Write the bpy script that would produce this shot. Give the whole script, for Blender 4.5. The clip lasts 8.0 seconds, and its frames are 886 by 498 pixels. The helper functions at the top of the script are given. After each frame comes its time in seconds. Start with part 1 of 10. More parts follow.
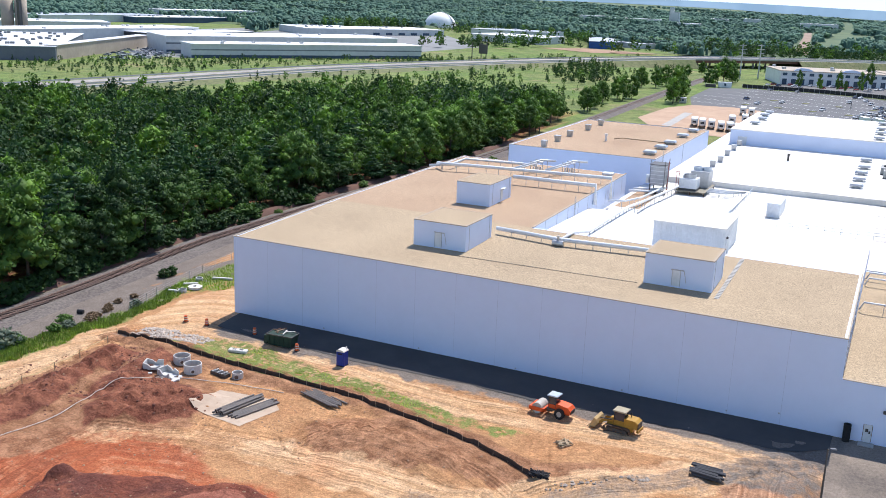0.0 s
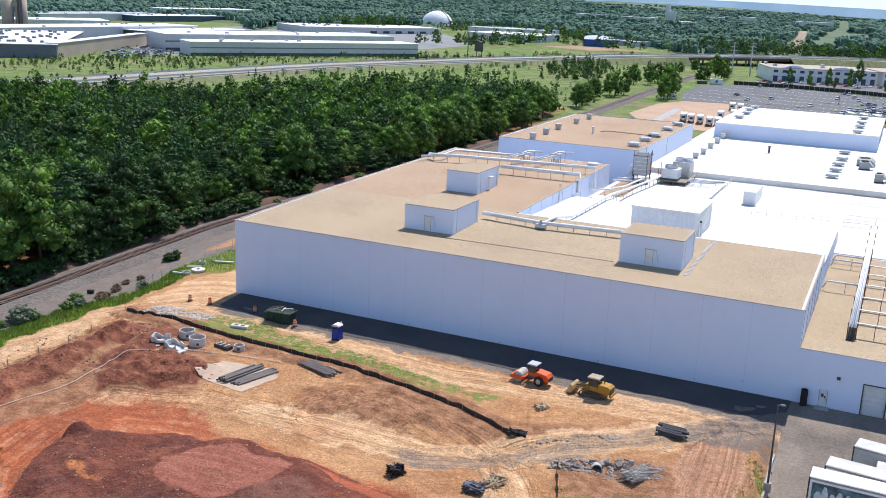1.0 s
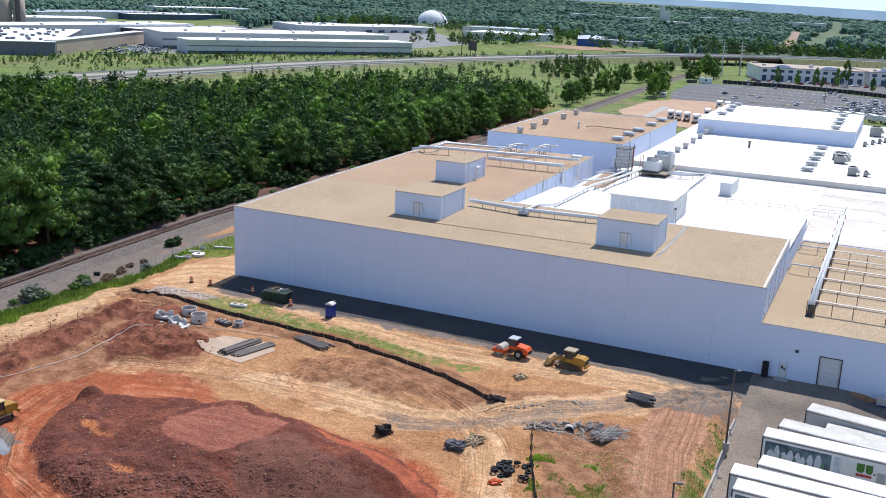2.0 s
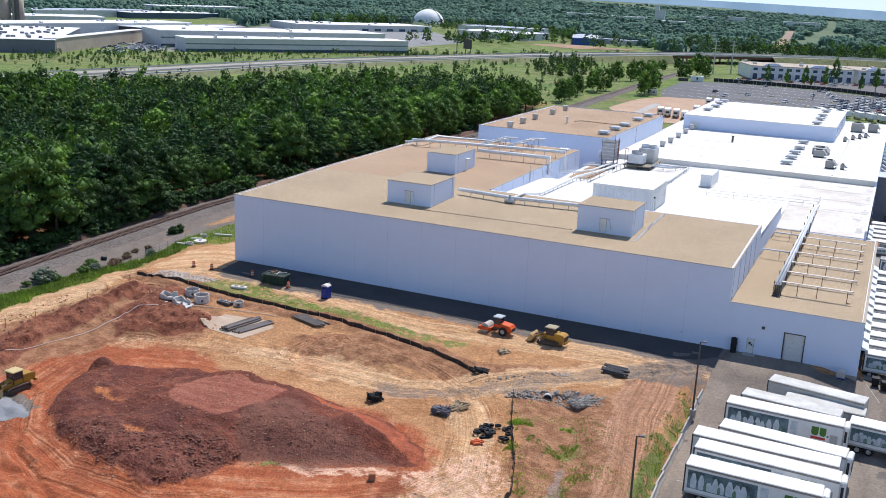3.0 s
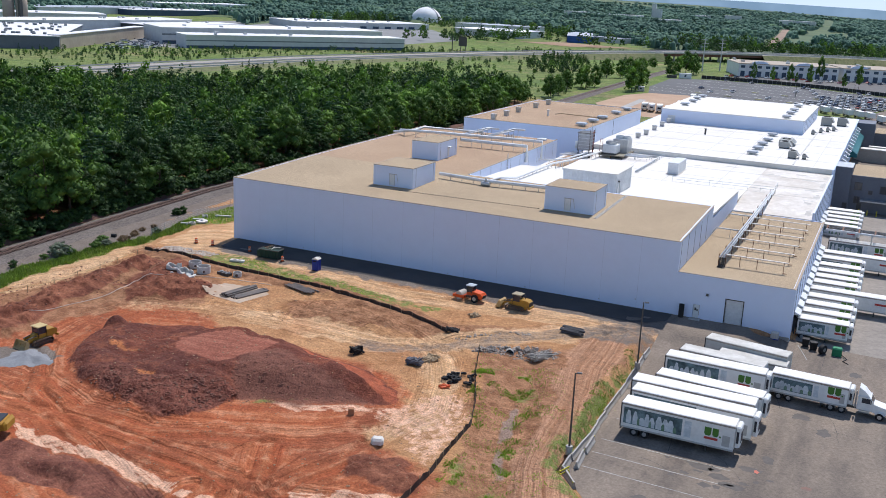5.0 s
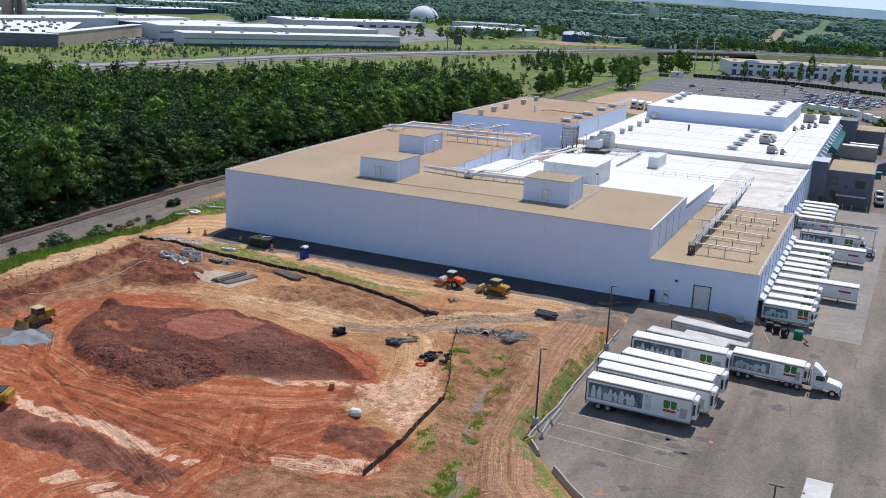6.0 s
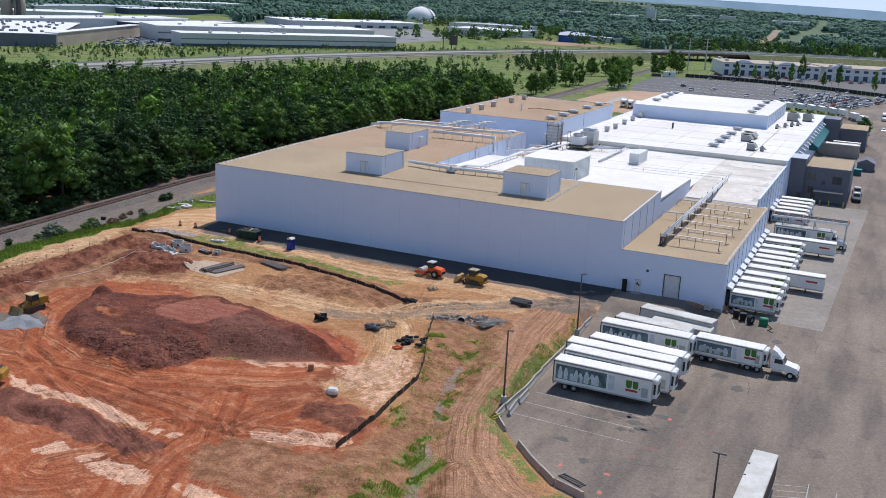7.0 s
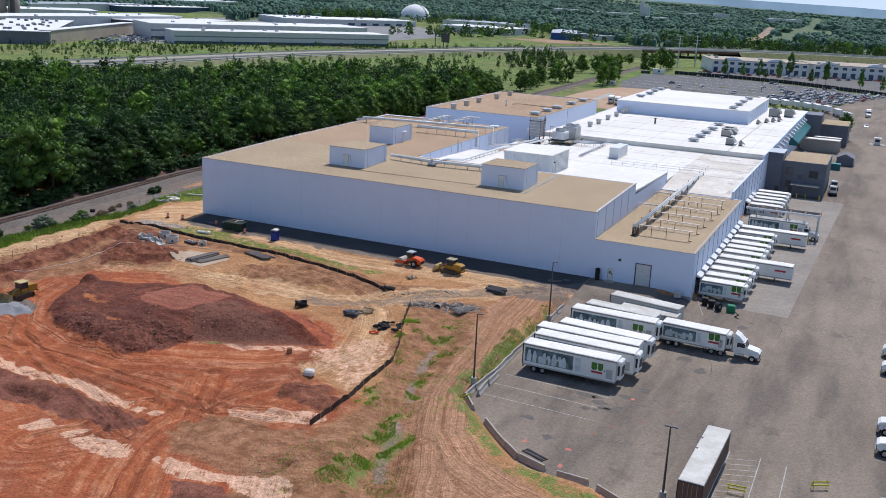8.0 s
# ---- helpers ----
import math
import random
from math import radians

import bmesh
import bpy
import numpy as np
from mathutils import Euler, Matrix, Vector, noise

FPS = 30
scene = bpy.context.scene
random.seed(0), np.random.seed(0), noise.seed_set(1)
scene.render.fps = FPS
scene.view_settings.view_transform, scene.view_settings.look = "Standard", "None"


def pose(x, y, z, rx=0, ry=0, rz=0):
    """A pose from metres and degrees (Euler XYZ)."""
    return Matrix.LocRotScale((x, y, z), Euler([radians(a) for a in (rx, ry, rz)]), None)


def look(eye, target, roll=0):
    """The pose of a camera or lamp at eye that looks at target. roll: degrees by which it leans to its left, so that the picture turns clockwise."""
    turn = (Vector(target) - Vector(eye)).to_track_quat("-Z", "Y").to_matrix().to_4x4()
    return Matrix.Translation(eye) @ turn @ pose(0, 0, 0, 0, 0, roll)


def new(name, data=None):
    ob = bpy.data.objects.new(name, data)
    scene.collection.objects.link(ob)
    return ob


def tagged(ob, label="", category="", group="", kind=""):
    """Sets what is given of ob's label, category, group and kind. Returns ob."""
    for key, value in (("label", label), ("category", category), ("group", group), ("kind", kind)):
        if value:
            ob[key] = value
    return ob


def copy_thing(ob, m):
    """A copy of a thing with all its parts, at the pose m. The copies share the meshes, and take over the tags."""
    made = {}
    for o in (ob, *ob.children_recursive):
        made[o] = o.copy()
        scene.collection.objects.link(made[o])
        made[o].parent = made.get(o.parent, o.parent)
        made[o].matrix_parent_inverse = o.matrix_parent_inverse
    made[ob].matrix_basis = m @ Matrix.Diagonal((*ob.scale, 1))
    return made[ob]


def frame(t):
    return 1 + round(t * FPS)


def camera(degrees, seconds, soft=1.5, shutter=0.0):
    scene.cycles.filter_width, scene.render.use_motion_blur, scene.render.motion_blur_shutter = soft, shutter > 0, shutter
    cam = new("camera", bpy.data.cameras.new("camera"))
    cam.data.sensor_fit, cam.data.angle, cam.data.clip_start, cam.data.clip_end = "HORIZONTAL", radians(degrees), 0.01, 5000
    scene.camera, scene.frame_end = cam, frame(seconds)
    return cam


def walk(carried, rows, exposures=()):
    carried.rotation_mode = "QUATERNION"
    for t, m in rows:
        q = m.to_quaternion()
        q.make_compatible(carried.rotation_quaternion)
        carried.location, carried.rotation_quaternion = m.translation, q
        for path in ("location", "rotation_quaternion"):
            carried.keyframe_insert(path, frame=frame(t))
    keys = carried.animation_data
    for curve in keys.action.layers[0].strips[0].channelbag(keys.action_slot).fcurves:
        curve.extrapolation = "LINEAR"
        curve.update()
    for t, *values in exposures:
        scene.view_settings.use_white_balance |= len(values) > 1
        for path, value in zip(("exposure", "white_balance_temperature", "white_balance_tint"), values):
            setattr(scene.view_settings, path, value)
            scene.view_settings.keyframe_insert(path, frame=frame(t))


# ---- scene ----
cam = camera(48.93, 8.0, soft=0.9)
PATH = [
    (0.0, (88.211, -114.450, 48.148), (47.198, -26.833, 22.825), 2.226),
    (0.5, (90.874, -118.334, 48.160), (49.949, -30.703, 22.744), 2.160),
    (1.0, (93.462, -122.163, 48.067), (52.636, -34.494, 22.623), 2.186),
    (1.5, (95.969, -126.007, 47.938), (55.350, -38.235, 22.514), 2.284),
    (3.0, (103.255, -137.219, 47.937), (63.174, -49.229, 22.416), 2.465),
    (3.5, (105.544, -140.836, 48.051), (65.462, -52.854, 22.504), 2.420),
    (4.0, (108.043, -144.347, 48.241), (67.975, -56.369, 22.657), 2.468),
    (4.5, (110.590, -147.452, 48.421), (70.540, -59.484, 22.778), 2.550),
    (6.0, (118.999, -155.805, 48.725), (79.129, -67.805, 22.910), 2.724),
    (6.5, (121.966, -158.109, 48.816), (82.117, -70.082, 23.060), 2.748),
    (7.0, (124.765, -160.180, 48.827), (84.916, -72.148, 23.088), 2.754),
    (7.5, (127.460, -162.060, 48.824), (87.749, -73.977, 23.051), 2.792),
    (8.0, (129.846, -163.686, 48.936), (90.384, -75.533, 23.017), 2.749),
]
walk(cam, [(t, look(eye, target, roll)) for t, eye, target, roll in PATH], [(0.0, 0.60, 6150, 14), (1.5, 0.41, 6150, 14), (3.0, 0.29, 6150, 14), (8.0, -0.04, 6150, 14)])

# ---- light ----
SUN_UP, SUN_TURN = 58.5, 0.0  # the sun stands behind the building, high over +y
world = bpy.data.worlds.new("sky")
scene.world = world
world.use_nodes = True
wn = world.node_tree.nodes
sky = wn.new("ShaderNodeTexSky")
sky.sky_type = "NISHITA"
sky.sun_disc = False
sky.sun_elevation = radians(SUN_UP)
sky.sun_rotation = radians(SUN_TURN)
sky.altitude = 100
sky.air_density = 1.0
sky.dust_density = 0.05
sky.ozone_density = 1.5
wn["Background"].inputs["Strength"].default_value = 0.13
world.node_tree.links.new(sky.outputs[0], wn["Background"].inputs["Color"])
sun = new("sun", bpy.data.lights.new("sun", "SUN"))
sun.data.energy = 4.2
sun.data.angle = radians(0.5)
sun.data.color = (1.0, 0.95, 0.87)
sun.matrix_world = look((0, 0, 200), (0, -200 * math.cos(radians(SUN_UP)) / math.sin(radians(SUN_UP)), 0))


# ---- materials ----
def nodes_of(name):
    m = bpy.data.materials.new(name)
    m.use_nodes = True
    return m, m.node_tree.nodes, m.node_tree.links, m.node_tree.nodes["Principled BSDF"]


def noise_node(n, l, scale, detail=5.0, rough=0.6, stretch=(1, 1, 1), coord=None):
    """World-space noise whose scale is in features per metre."""
    if coord is None:
        coord = n.new("ShaderNodeNewGeometry").outputs["Position"]
    mp = n.new("ShaderNodeMapping")
    mp.inputs["Scale"].default_value = stretch
    l.new(coord, mp.inputs["Vector"])
    t = n.new("ShaderNodeTexNoise")
    t.inputs["Scale"].default_value = scale
    t.inputs["Detail"].default_value = detail
    t.inputs["Roughness"].default_value = rough
    l.new(mp.outputs[0], t.inputs["Vector"])
    return t.outputs["Fac"]


def ramp(n, l, fac, lo, hi, a=0.0, b=1.0):
    """fac mapped from lo..hi to a..b, clamped."""
    r = n.new("ShaderNodeMapRange")
    r.inputs["From Min"].default_value, r.inputs["From Max"].default_value = lo, hi
    r.inputs["To Min"].default_value, r.inputs["To Max"].default_value = a, b
    l.new(fac, r.inputs["Value"])
    return r.outputs["Result"]


def mix(n, l, fac, a, b, mode="MIX"):
    x = n.new("ShaderNodeMix")
    x.data_type, x.blend_type = "RGBA", mode
    for sock, v in ((x.inputs[0], fac), (x.inputs[6], a), (x.inputs[7], b)):
        if isinstance(v, bpy.types.NodeSocket):
            l.new(v, sock)
        elif isinstance(v, (int, float)):
            sock.default_value = v
        else:
            sock.default_value = (*v, 1)
    return x.outputs[2]


def surface(name, base, dark=None, rough=0.7, metal=0.0, big=0.15, fine=3.0, bump=0.0, vary=0.0, stretch=(1, 1, 1), speck=0.0, spec=0.3, grit=0.0):
    """A worn surface: two colours mixed by large stains and by fine grain, with relief and a slight difference from object to object."""
    m, n, l, p = nodes_of(name)
    dark = dark or tuple(c * 0.75 for c in base)
    f1 = ramp(n, l, noise_node(n, l, big, 4, 0.6, stretch), 0.35, 0.7)
    f2 = noise_node(n, l, fine, 6, 0.7)
    col = mix(n, l, f1, base, dark)
    col = mix(n, l, ramp(n, l, f2, 0.3, 0.75, 0.0, 0.5 + speck), col, tuple(c * 0.72 for c in dark))
    if grit:
        col = mix(n, l, 1.0, col, ramp(n, l, noise_node(n, l, fine * 1.4, 4, 0.75), 0.36, 0.64, 1 - grit, 1 + grit), "MULTIPLY")
    if vary:
        oi = n.new("ShaderNodeObjectInfo")
        hv = n.new("ShaderNodeHueSaturation")
        l.new(ramp(n, l, oi.outputs["Random"], 0, 1, 1 - vary, 1 + vary), hv.inputs["Value"])
        l.new(col, hv.inputs["Color"])
        col = hv.outputs[0]
    l.new(col, p.inputs["Base Color"])
    p.inputs["Roughness"].default_value, p.inputs["Metallic"].default_value = rough, metal
    p.inputs["Specular IOR Level"].default_value = spec
    if bump:
        b = n.new("ShaderNodeBump")
        b.inputs["Strength"].default_value, b.inputs["Distance"].default_value = 0.8, bump
        l.new(f2, b.inputs["Height"])
        l.new(b.outputs[0], p.inputs["Normal"])
    return m


# white paint tinted blue to carry sky light on the shaded walls
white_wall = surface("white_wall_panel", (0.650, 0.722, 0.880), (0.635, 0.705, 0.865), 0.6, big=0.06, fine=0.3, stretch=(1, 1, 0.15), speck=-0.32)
white_metal = surface("white_metal", (0.78, 0.79, 0.80), (0.66, 0.67, 0.67), 0.45, big=0.3, fine=2.0)
roof_white = surface("white_membrane", (0.84, 0.81, 0.755), (0.69, 0.65, 0.585), 0.55, big=0.05, fine=0.7)
roof_old = surface("stained_membrane", (0.80, 0.765, 0.705), (0.53, 0.465, 0.38), 0.6, big=0.10, fine=0.9, speck=0.1)
roof_gravel = surface("roof_gravel", (0.46, 0.352, 0.225), (0.37, 0.28, 0.178), 0.95, big=0.08, fine=4.0, bump=0.05, speck=0.3, grit=0.46)
roof_gravel_red = surface("roof_gravel_reddish", (0.47, 0.335, 0.215), (0.375, 0.252, 0.158), 0.95, big=0.06, fine=4.0, bump=0.05, speck=0.3, grit=0.42)
coping_tan = surface("weathered_coping", (0.42, 0.345, 0.255), (0.35, 0.285, 0.21), 0.7, big=0.3, fine=2)
seam_grey = surface("membrane_seam", (0.64, 0.62, 0.58), (0.56, 0.54, 0.50), 0.7, big=0.3, fine=1.5)
roof_stain = surface("roof_grime", (0.42, 0.39, 0.34), (0.62, 0.60, 0.56), 0.7, big=0.7, fine=2.5)
faint_joint = surface("faint_joint", (0.50, 0.53, 0.60), rough=0.7)
dark_line = surface("dark_joint", (0.10, 0.10, 0.12), rough=0.7)
galv = surface("galvanised", (0.52, 0.53, 0.54), (0.40, 0.41, 0.42), 0.4, 0.6, big=1.0, fine=5)
steel_dark = surface("dark_steel", (0.10, 0.095, 0.09), rough=0.5, metal=0.3, fine=5)
rust = surface("rusty_steel", (0.25, 0.13, 0.08), (0.16, 0.08, 0.05), 0.85, fine=6)
rubber = surface("rubber", (0.025, 0.025, 0.026), rough=0.8, fine=8)
concrete = surface("concrete", (0.46, 0.44, 0.40), (0.34, 0.32, 0.29), 0.9, big=0.4, fine=4, bump=0.02)
grey_wall = surface("grey_panel", (0.16, 0.17, 0.20), (0.13, 0.14, 0.17), 0.6, big=0.2, fine=1.5)
glass_dark = surface("dark_glass", (0.03, 0.04, 0.06), rough=0.12, spec=0.6)


# ---- mesh helpers ----
class Shape:
    """Vertices and faces of one part, gathered piece by piece."""

    def __init__(self):
        self.v, self.f, self.m = [], [], []

    def add(self, vs, fs, mat=0):
        o = len(self.v)
        self.v += [tuple(q) for q in vs]
        self.f += [tuple(o + i for i in q) for q in fs]
        self.m += [mat] * len(fs)
        return self

    def box(self, x0, y0, z0, x1, y1, z1, mat=0, turn=None):
        vs = [Vector((x, y, z)) for z in (z0, z1) for x, y in ((x0, y0), (x1, y0), (x1, y1), (x0, y1))]
        if turn is not None:
            vs = [turn @ q for q in vs]
        return self.add(vs, [(0, 3, 2, 1), (4, 5, 6, 7), (0, 1, 5, 4), (1, 2, 6, 5), (2, 3, 7, 6), (3, 0, 4, 7)], mat)

    def soft_box(self, x0, y0, z0, x1, y1, z1, r=0.1, mat=0):
        """A box with chamfered upright and top edges."""
        def ring(i, z):
            return [(x0 + r, y0 + i, z), (x1 - r, y0 + i, z), (x1 - i, y0 + r, z), (x1 - i, y1 - r, z), (x1 - r, y1 - i, z), (x0 + r, y1 - i, z), (x0 + i, y1 - r, z), (x0 + i, y0 + r, z)]
        vs = ring(0, z0) + ring(0, z1 - r) + ring(r * 0.9, z1)
        fs = [tuple(range(7, -1, -1)), tuple(range(16, 24))]
        for k in (0, 8):
            fs += [(k + i, k + (i + 1) % 8, k + 8 + (i + 1) % 8, k + 8 + i) for i in range(8)]
        return self.add(vs, fs, mat)

    def tube(self, pts, r, sides=8, mat=0, cap=True, radii=None):
        """A round bar along a line of points."""
        pts = [Vector(q) for q in pts]
        vs, fs = [], []
        up = None
        for i, q in enumerate(pts):
            d = (pts[min(i + 1, len(pts) - 1)] - pts[max(i - 1, 0)]).normalized()
            if up is None:
                up = d.orthogonal().normalized()
            up = (up - d * up.dot(d)).normalized()
            side = d.cross(up)
            rr = radii[i] if radii else r
            vs += [q + rr * (math.cos(a) * up + math.sin(a) * side) for a in (2 * math.pi * k / sides for k in range(sides))]
        for i in range(len(pts) - 1):
            for k in range(sides):
                a, b = i * sides + k, i * sides + (k + 1) % sides
                fs.append((a, b, b + sides, a + sides))
        if cap:
            fs.append(tuple(range(sides - 1, -1, -1)))
            fs.append(tuple(range(len(vs) - sides, len(vs))))
        return self.add(vs, fs, mat)

    def cyl(self, x, y, z0, z1, r, sides=12, mat=0, r1=None):
        return self.tube([(x, y, z0), (x, y, z1)], r, sides, mat, True, [r, r if r1 is None else r1])

    def prism(self, outline, z0, z1, mat=0):
        """A slab over a flat outline of (x, y), anticlockwise."""
        k = len(outline)
        vs = [(x, y, z0) for x, y in outline] + [(x, y, z1) for x, y in outline]
        fs = [tuple(range(k - 1, -1, -1)), tuple(range(k, 2 * k))] + [(i, (i + 1) % k, k + (i + 1) % k, k + i) for i in range(k)]
        return self.add(vs, fs, mat)

    def side(self, outline, y0, y1, mat=0):
        """A slab over an outline of (x, z), seen from the side, from y0 to y1."""
        k = len(outline)
        vs = [(x, y0, z) for x, z in outline] + [(x, y1, z) for x, z in outline]
        fs = [tuple(range(k)), tuple(range(2 * k - 1, k - 1, -1))] + [(i, k + i, k + (i + 1) % k, (i + 1) % k) for i in range(k)]
        return self.add(vs, fs, mat)

    def ring(self, x, y, z0, z1, r, wall, sides=20, mat=0):
        """An upright open pipe with a wall."""
        vs, fs = [], []
        for rr, z in ((r, z0), (r, z1), (r - wall, z1), (r - wall, z0)):
            vs += [(x + rr * math.cos(2 * math.pi * k / sides), y + rr * math.sin(2 * math.pi * k / sides), z) for k in range(sides)]
        for i in range(4):
            for k in range(sides):
                a, b = i * sides + k, i * sides + (k + 1) % sides
                c, d = ((i + 1) % 4) * sides + (k + 1) % sides, ((i + 1) % 4) * sides + k
                fs.append((a, b, c, d))
        return self.add(vs, fs, mat)

    def mesh(self, name, mats, smooth=False):
        me = bpy.data.meshes.new(name)
        me.from_pydata(self.v, [], self.f)
        for q in mats if isinstance(mats, (list, tuple)) else [mats]:
            me.materials.append(q)
        if any(self.m):
            me.polygons.foreach_set("material_index", self.m)
        if smooth:
            me.polygons.foreach_set("use_smooth", [True] * len(self.f))
        me.update()
        return me


def part(name, shape, mats, parent=None, label="", at=None, smooth=False):
    """One mesh object, under a thing or a part."""
    ob = new(name, shape if isinstance(shape, bpy.types.Mesh) else shape.mesh(name, mats, smooth))
    if parent is not None:
        ob.parent = parent
    if at is not None:
        ob.matrix_basis = at if isinstance(at, Matrix) else Matrix.Translation(at)
    if label:
        ob["label"] = label
    return ob


def thing(name, label, category, group="", kind="", at=None):
    """An Empty that carries the parts of a thing."""
    ob = tagged(new(name), label, category, group, kind)
    if at is not None:
        ob.matrix_basis = at if isinstance(at, Matrix) else Matrix.Translation(at)
    return ob


def single(name, shape, mats, label, category, group="", kind="", at=None, smooth=False):
    """A thing that is one mesh."""
    return tagged(part(name, shape, mats, None, "", at, smooth), label, category, group, kind)


def smooth01(a, b, x):
    t = np.clip((x - a) / (b - a), 0, 1)
    return t * t * (3 - 2 * t)


def dist_line(px, py, line):
    """Distance from points to a polyline, the signed side distance and the way along it."""
    best = np.full(px.shape, 1e9)
    side = np.zeros(px.shape)
    along = np.zeros(px.shape)
    run = 0.0
    for (x0, y0), (x1, y1) in zip(line, line[1:]):
        dx, dy = x1 - x0, y1 - y0
        ln = math.hypot(dx, dy)
        t = np.clip(((px - x0) * dx + (py - y0) * dy) / ln ** 2, 0, 1)
        d = np.hypot(px - x0 - t * dx, py - y0 - t * dy)
        s = ((px - x0) * dy - (py - y0) * dx) / ln
        near = d < best
        best = np.where(near, d, best)
        side = np.where(near, np.where(s > 0, d, -d), side)
        along = np.where(near, run + t * ln, along)
        run += ln
    return best, side, along


def inside(px, py, poly):
    """Which points lie in a polygon."""
    res = np.zeros(px.shape, bool)
    for (x0, y0), (x1, y1) in zip(poly, poly[1:] + poly[:1]):
        cross = (y0 > py) != (y1 > py)
        with np.errstate(divide="ignore", invalid="ignore"):
            res ^= cross & (px < (x1 - x0) * (py - y0) / (y1 - y0 + 1e-12) + x0)
    return res


def zone(px, py, poly, soft):
    """1 inside a polygon, 0 outside, with a soft edge."""
    d, _, _ = dist_line(px, py, poly + poly[:1])
    return smooth01(-soft, soft, np.where(inside(px, py, poly), d, -d))


TABLES = {}


def grain(px, py, scale, seed=0, octaves=3):
    """Smooth value noise on arrays, 0..1."""
    tot, amp, norm = 0.0, 1.0, 0.0
    for o in range(octaves):
        key = seed + 17 * o
        if key not in TABLES:
            TABLES[key] = np.random.RandomState(key).rand(256, 256)
        tab = TABLES[key]
        u, w = px / scale * 2 ** o + 1000.0, py / scale * 2 ** o + 1000.0
        iu, iw = np.floor(u).astype(int), np.floor(w).astype(int)
        fu, fw = u - iu, w - iw
        fu, fw = fu * fu * (3 - 2 * fu), fw * fw * (3 - 2 * fw)
        a, b = tab[iu % 256, iw % 256], tab[(iu + 1) % 256, iw % 256]
        c, d = tab[iu % 256, (iw + 1) % 256], tab[(iu + 1) % 256, (iw + 1) % 256]
        tot = tot + amp * ((a * (1 - fu) + b * fu) * (1 - fw) + (c * (1 - fu) + d * fu) * fw)
        norm += amp
        amp *= 0.5
    return tot / norm


# ---- ground ----
LOOP_TRACKS = [  # wheel tracks over the building site
    [(15, -64), (13.7, -56), (11.6, -47), (13, -40.5), (22, -37), (32.6, -35.4), (44, -35.4), (51, -35.6), (58, -32.6), (63, -27.8), (72.6, -19.7), (80, -11.3), (86, -6)],
    [(16, -69), (22, -68.5), (32, -72.5), (43, -73.2), (52, -69.2), (60, -65.4), (66, -60.3), (68.5, -53), (66, -45), (63, -38), (59, -33)],
    [(69, -101), (65.8, -96.5), (63.4, -90.8), (61.8, -85.4), (61.7, -80.4), (63.2, -73.8), (65.9, -68.1), (66.2, -60)],
    [(80, -12), (80.8, -29), (83.2, -47), (85, -60), (88.6, -70), (94, -76), (101, -80), (112, -83), (124, -85)],
]
SPUR_TRACKS = [
    [(-14, -34), (-9, -21), (0, -9), (20, -11.5), (45, -14), (62, -12), (78, -11), (87, -7)],
    [(34, -33), (36, -28), (41, -26.5), (48, -27.5), (55, -31), (60, -34)],
    [(-22, -72), (-12, -52), (-7.5, -38), (-6.5, -26), (-5, -17)],
    [(70.5, -101), (66.4, -93.4), (63.7, -87.6), (62.5, -83), (60.2, -77.5), (56.5, -69.5)],
    [(52, -94), (54, -90.5), (55.5, -86), (55.6, -81)],
    [(18, -76), (25, -75.4), (36, -75.6), (51, -77), (63, -77.5), (70, -76)],
    [(98, -95), (93, -84), (89, -74)],
    [(14, -60), (24, -71.5), (36, -78), (50, -84), (58, -88)],
]
HAUL = LOOP_TRACKS + SPUR_TRACKS
WOOD = [(-29, -75), (-28, -20), (-31, 20), (-33, 60), (-33, 110), (-32, 160), (-33, 215), (-36, 255), (-46, 282), (-68, 284), (-103, 290), (-135, 290), (-155, 242), (-180, 194), (-203, 158), (-232, 130), (-200, 60), (-120, -20), (-70, -70)]
MOUND = [(21, -63), (17, -57.5), (16.4, -52), (19.5, -48.3), (27, -46), (35, -45), (42, -44.4), (48.5, -44.4), (56, -46.2), (62, -49.6), (63.6, -51.8), (62.4, -54), (57.4, -55.8), (53.9, -58.8), (50.6, -60), (47, -61.4), (45, -65), (43.5, -68.6), (40.4, -70.2), (36, -69.8), (30.4, -68.2), (25, -65.6)]
LIP = [(25, -65.2), (30, -63.9), (35, -64.6), (39.6, -63.0), (43, -60.4), (46.6, -61.2), (45.4, -64.2), (44.3, -69), (41, -71), (36.5, -70.4), (31, -68.8)]  # coarse clods along the foot of the heap
HEAP_TOP = [(30.8, -53.2), (32.1, -49.6), (36.2, -48.2), (42.7, -48.6), (43.5, -52), (42.0, -56), (40.2, -57.8), (36.4, -57.7), (33.0, -56.4)]
HEAP_GREY = [(42, -54), (45.5, -50.5), (51, -52.4), (56, -53.4), (61.4, -55.0), (57.6, -56.8), (54, -60), (50.6, -61), (46.8, -61.6), (44, -58.4)]
HEAP_RED = [(42.8, -45.2), (50.3, -45), (58.3, -47.6), (63.6, -51.4), (63.2, -53.4), (57.4, -51.8), (49.7, -48.6)]
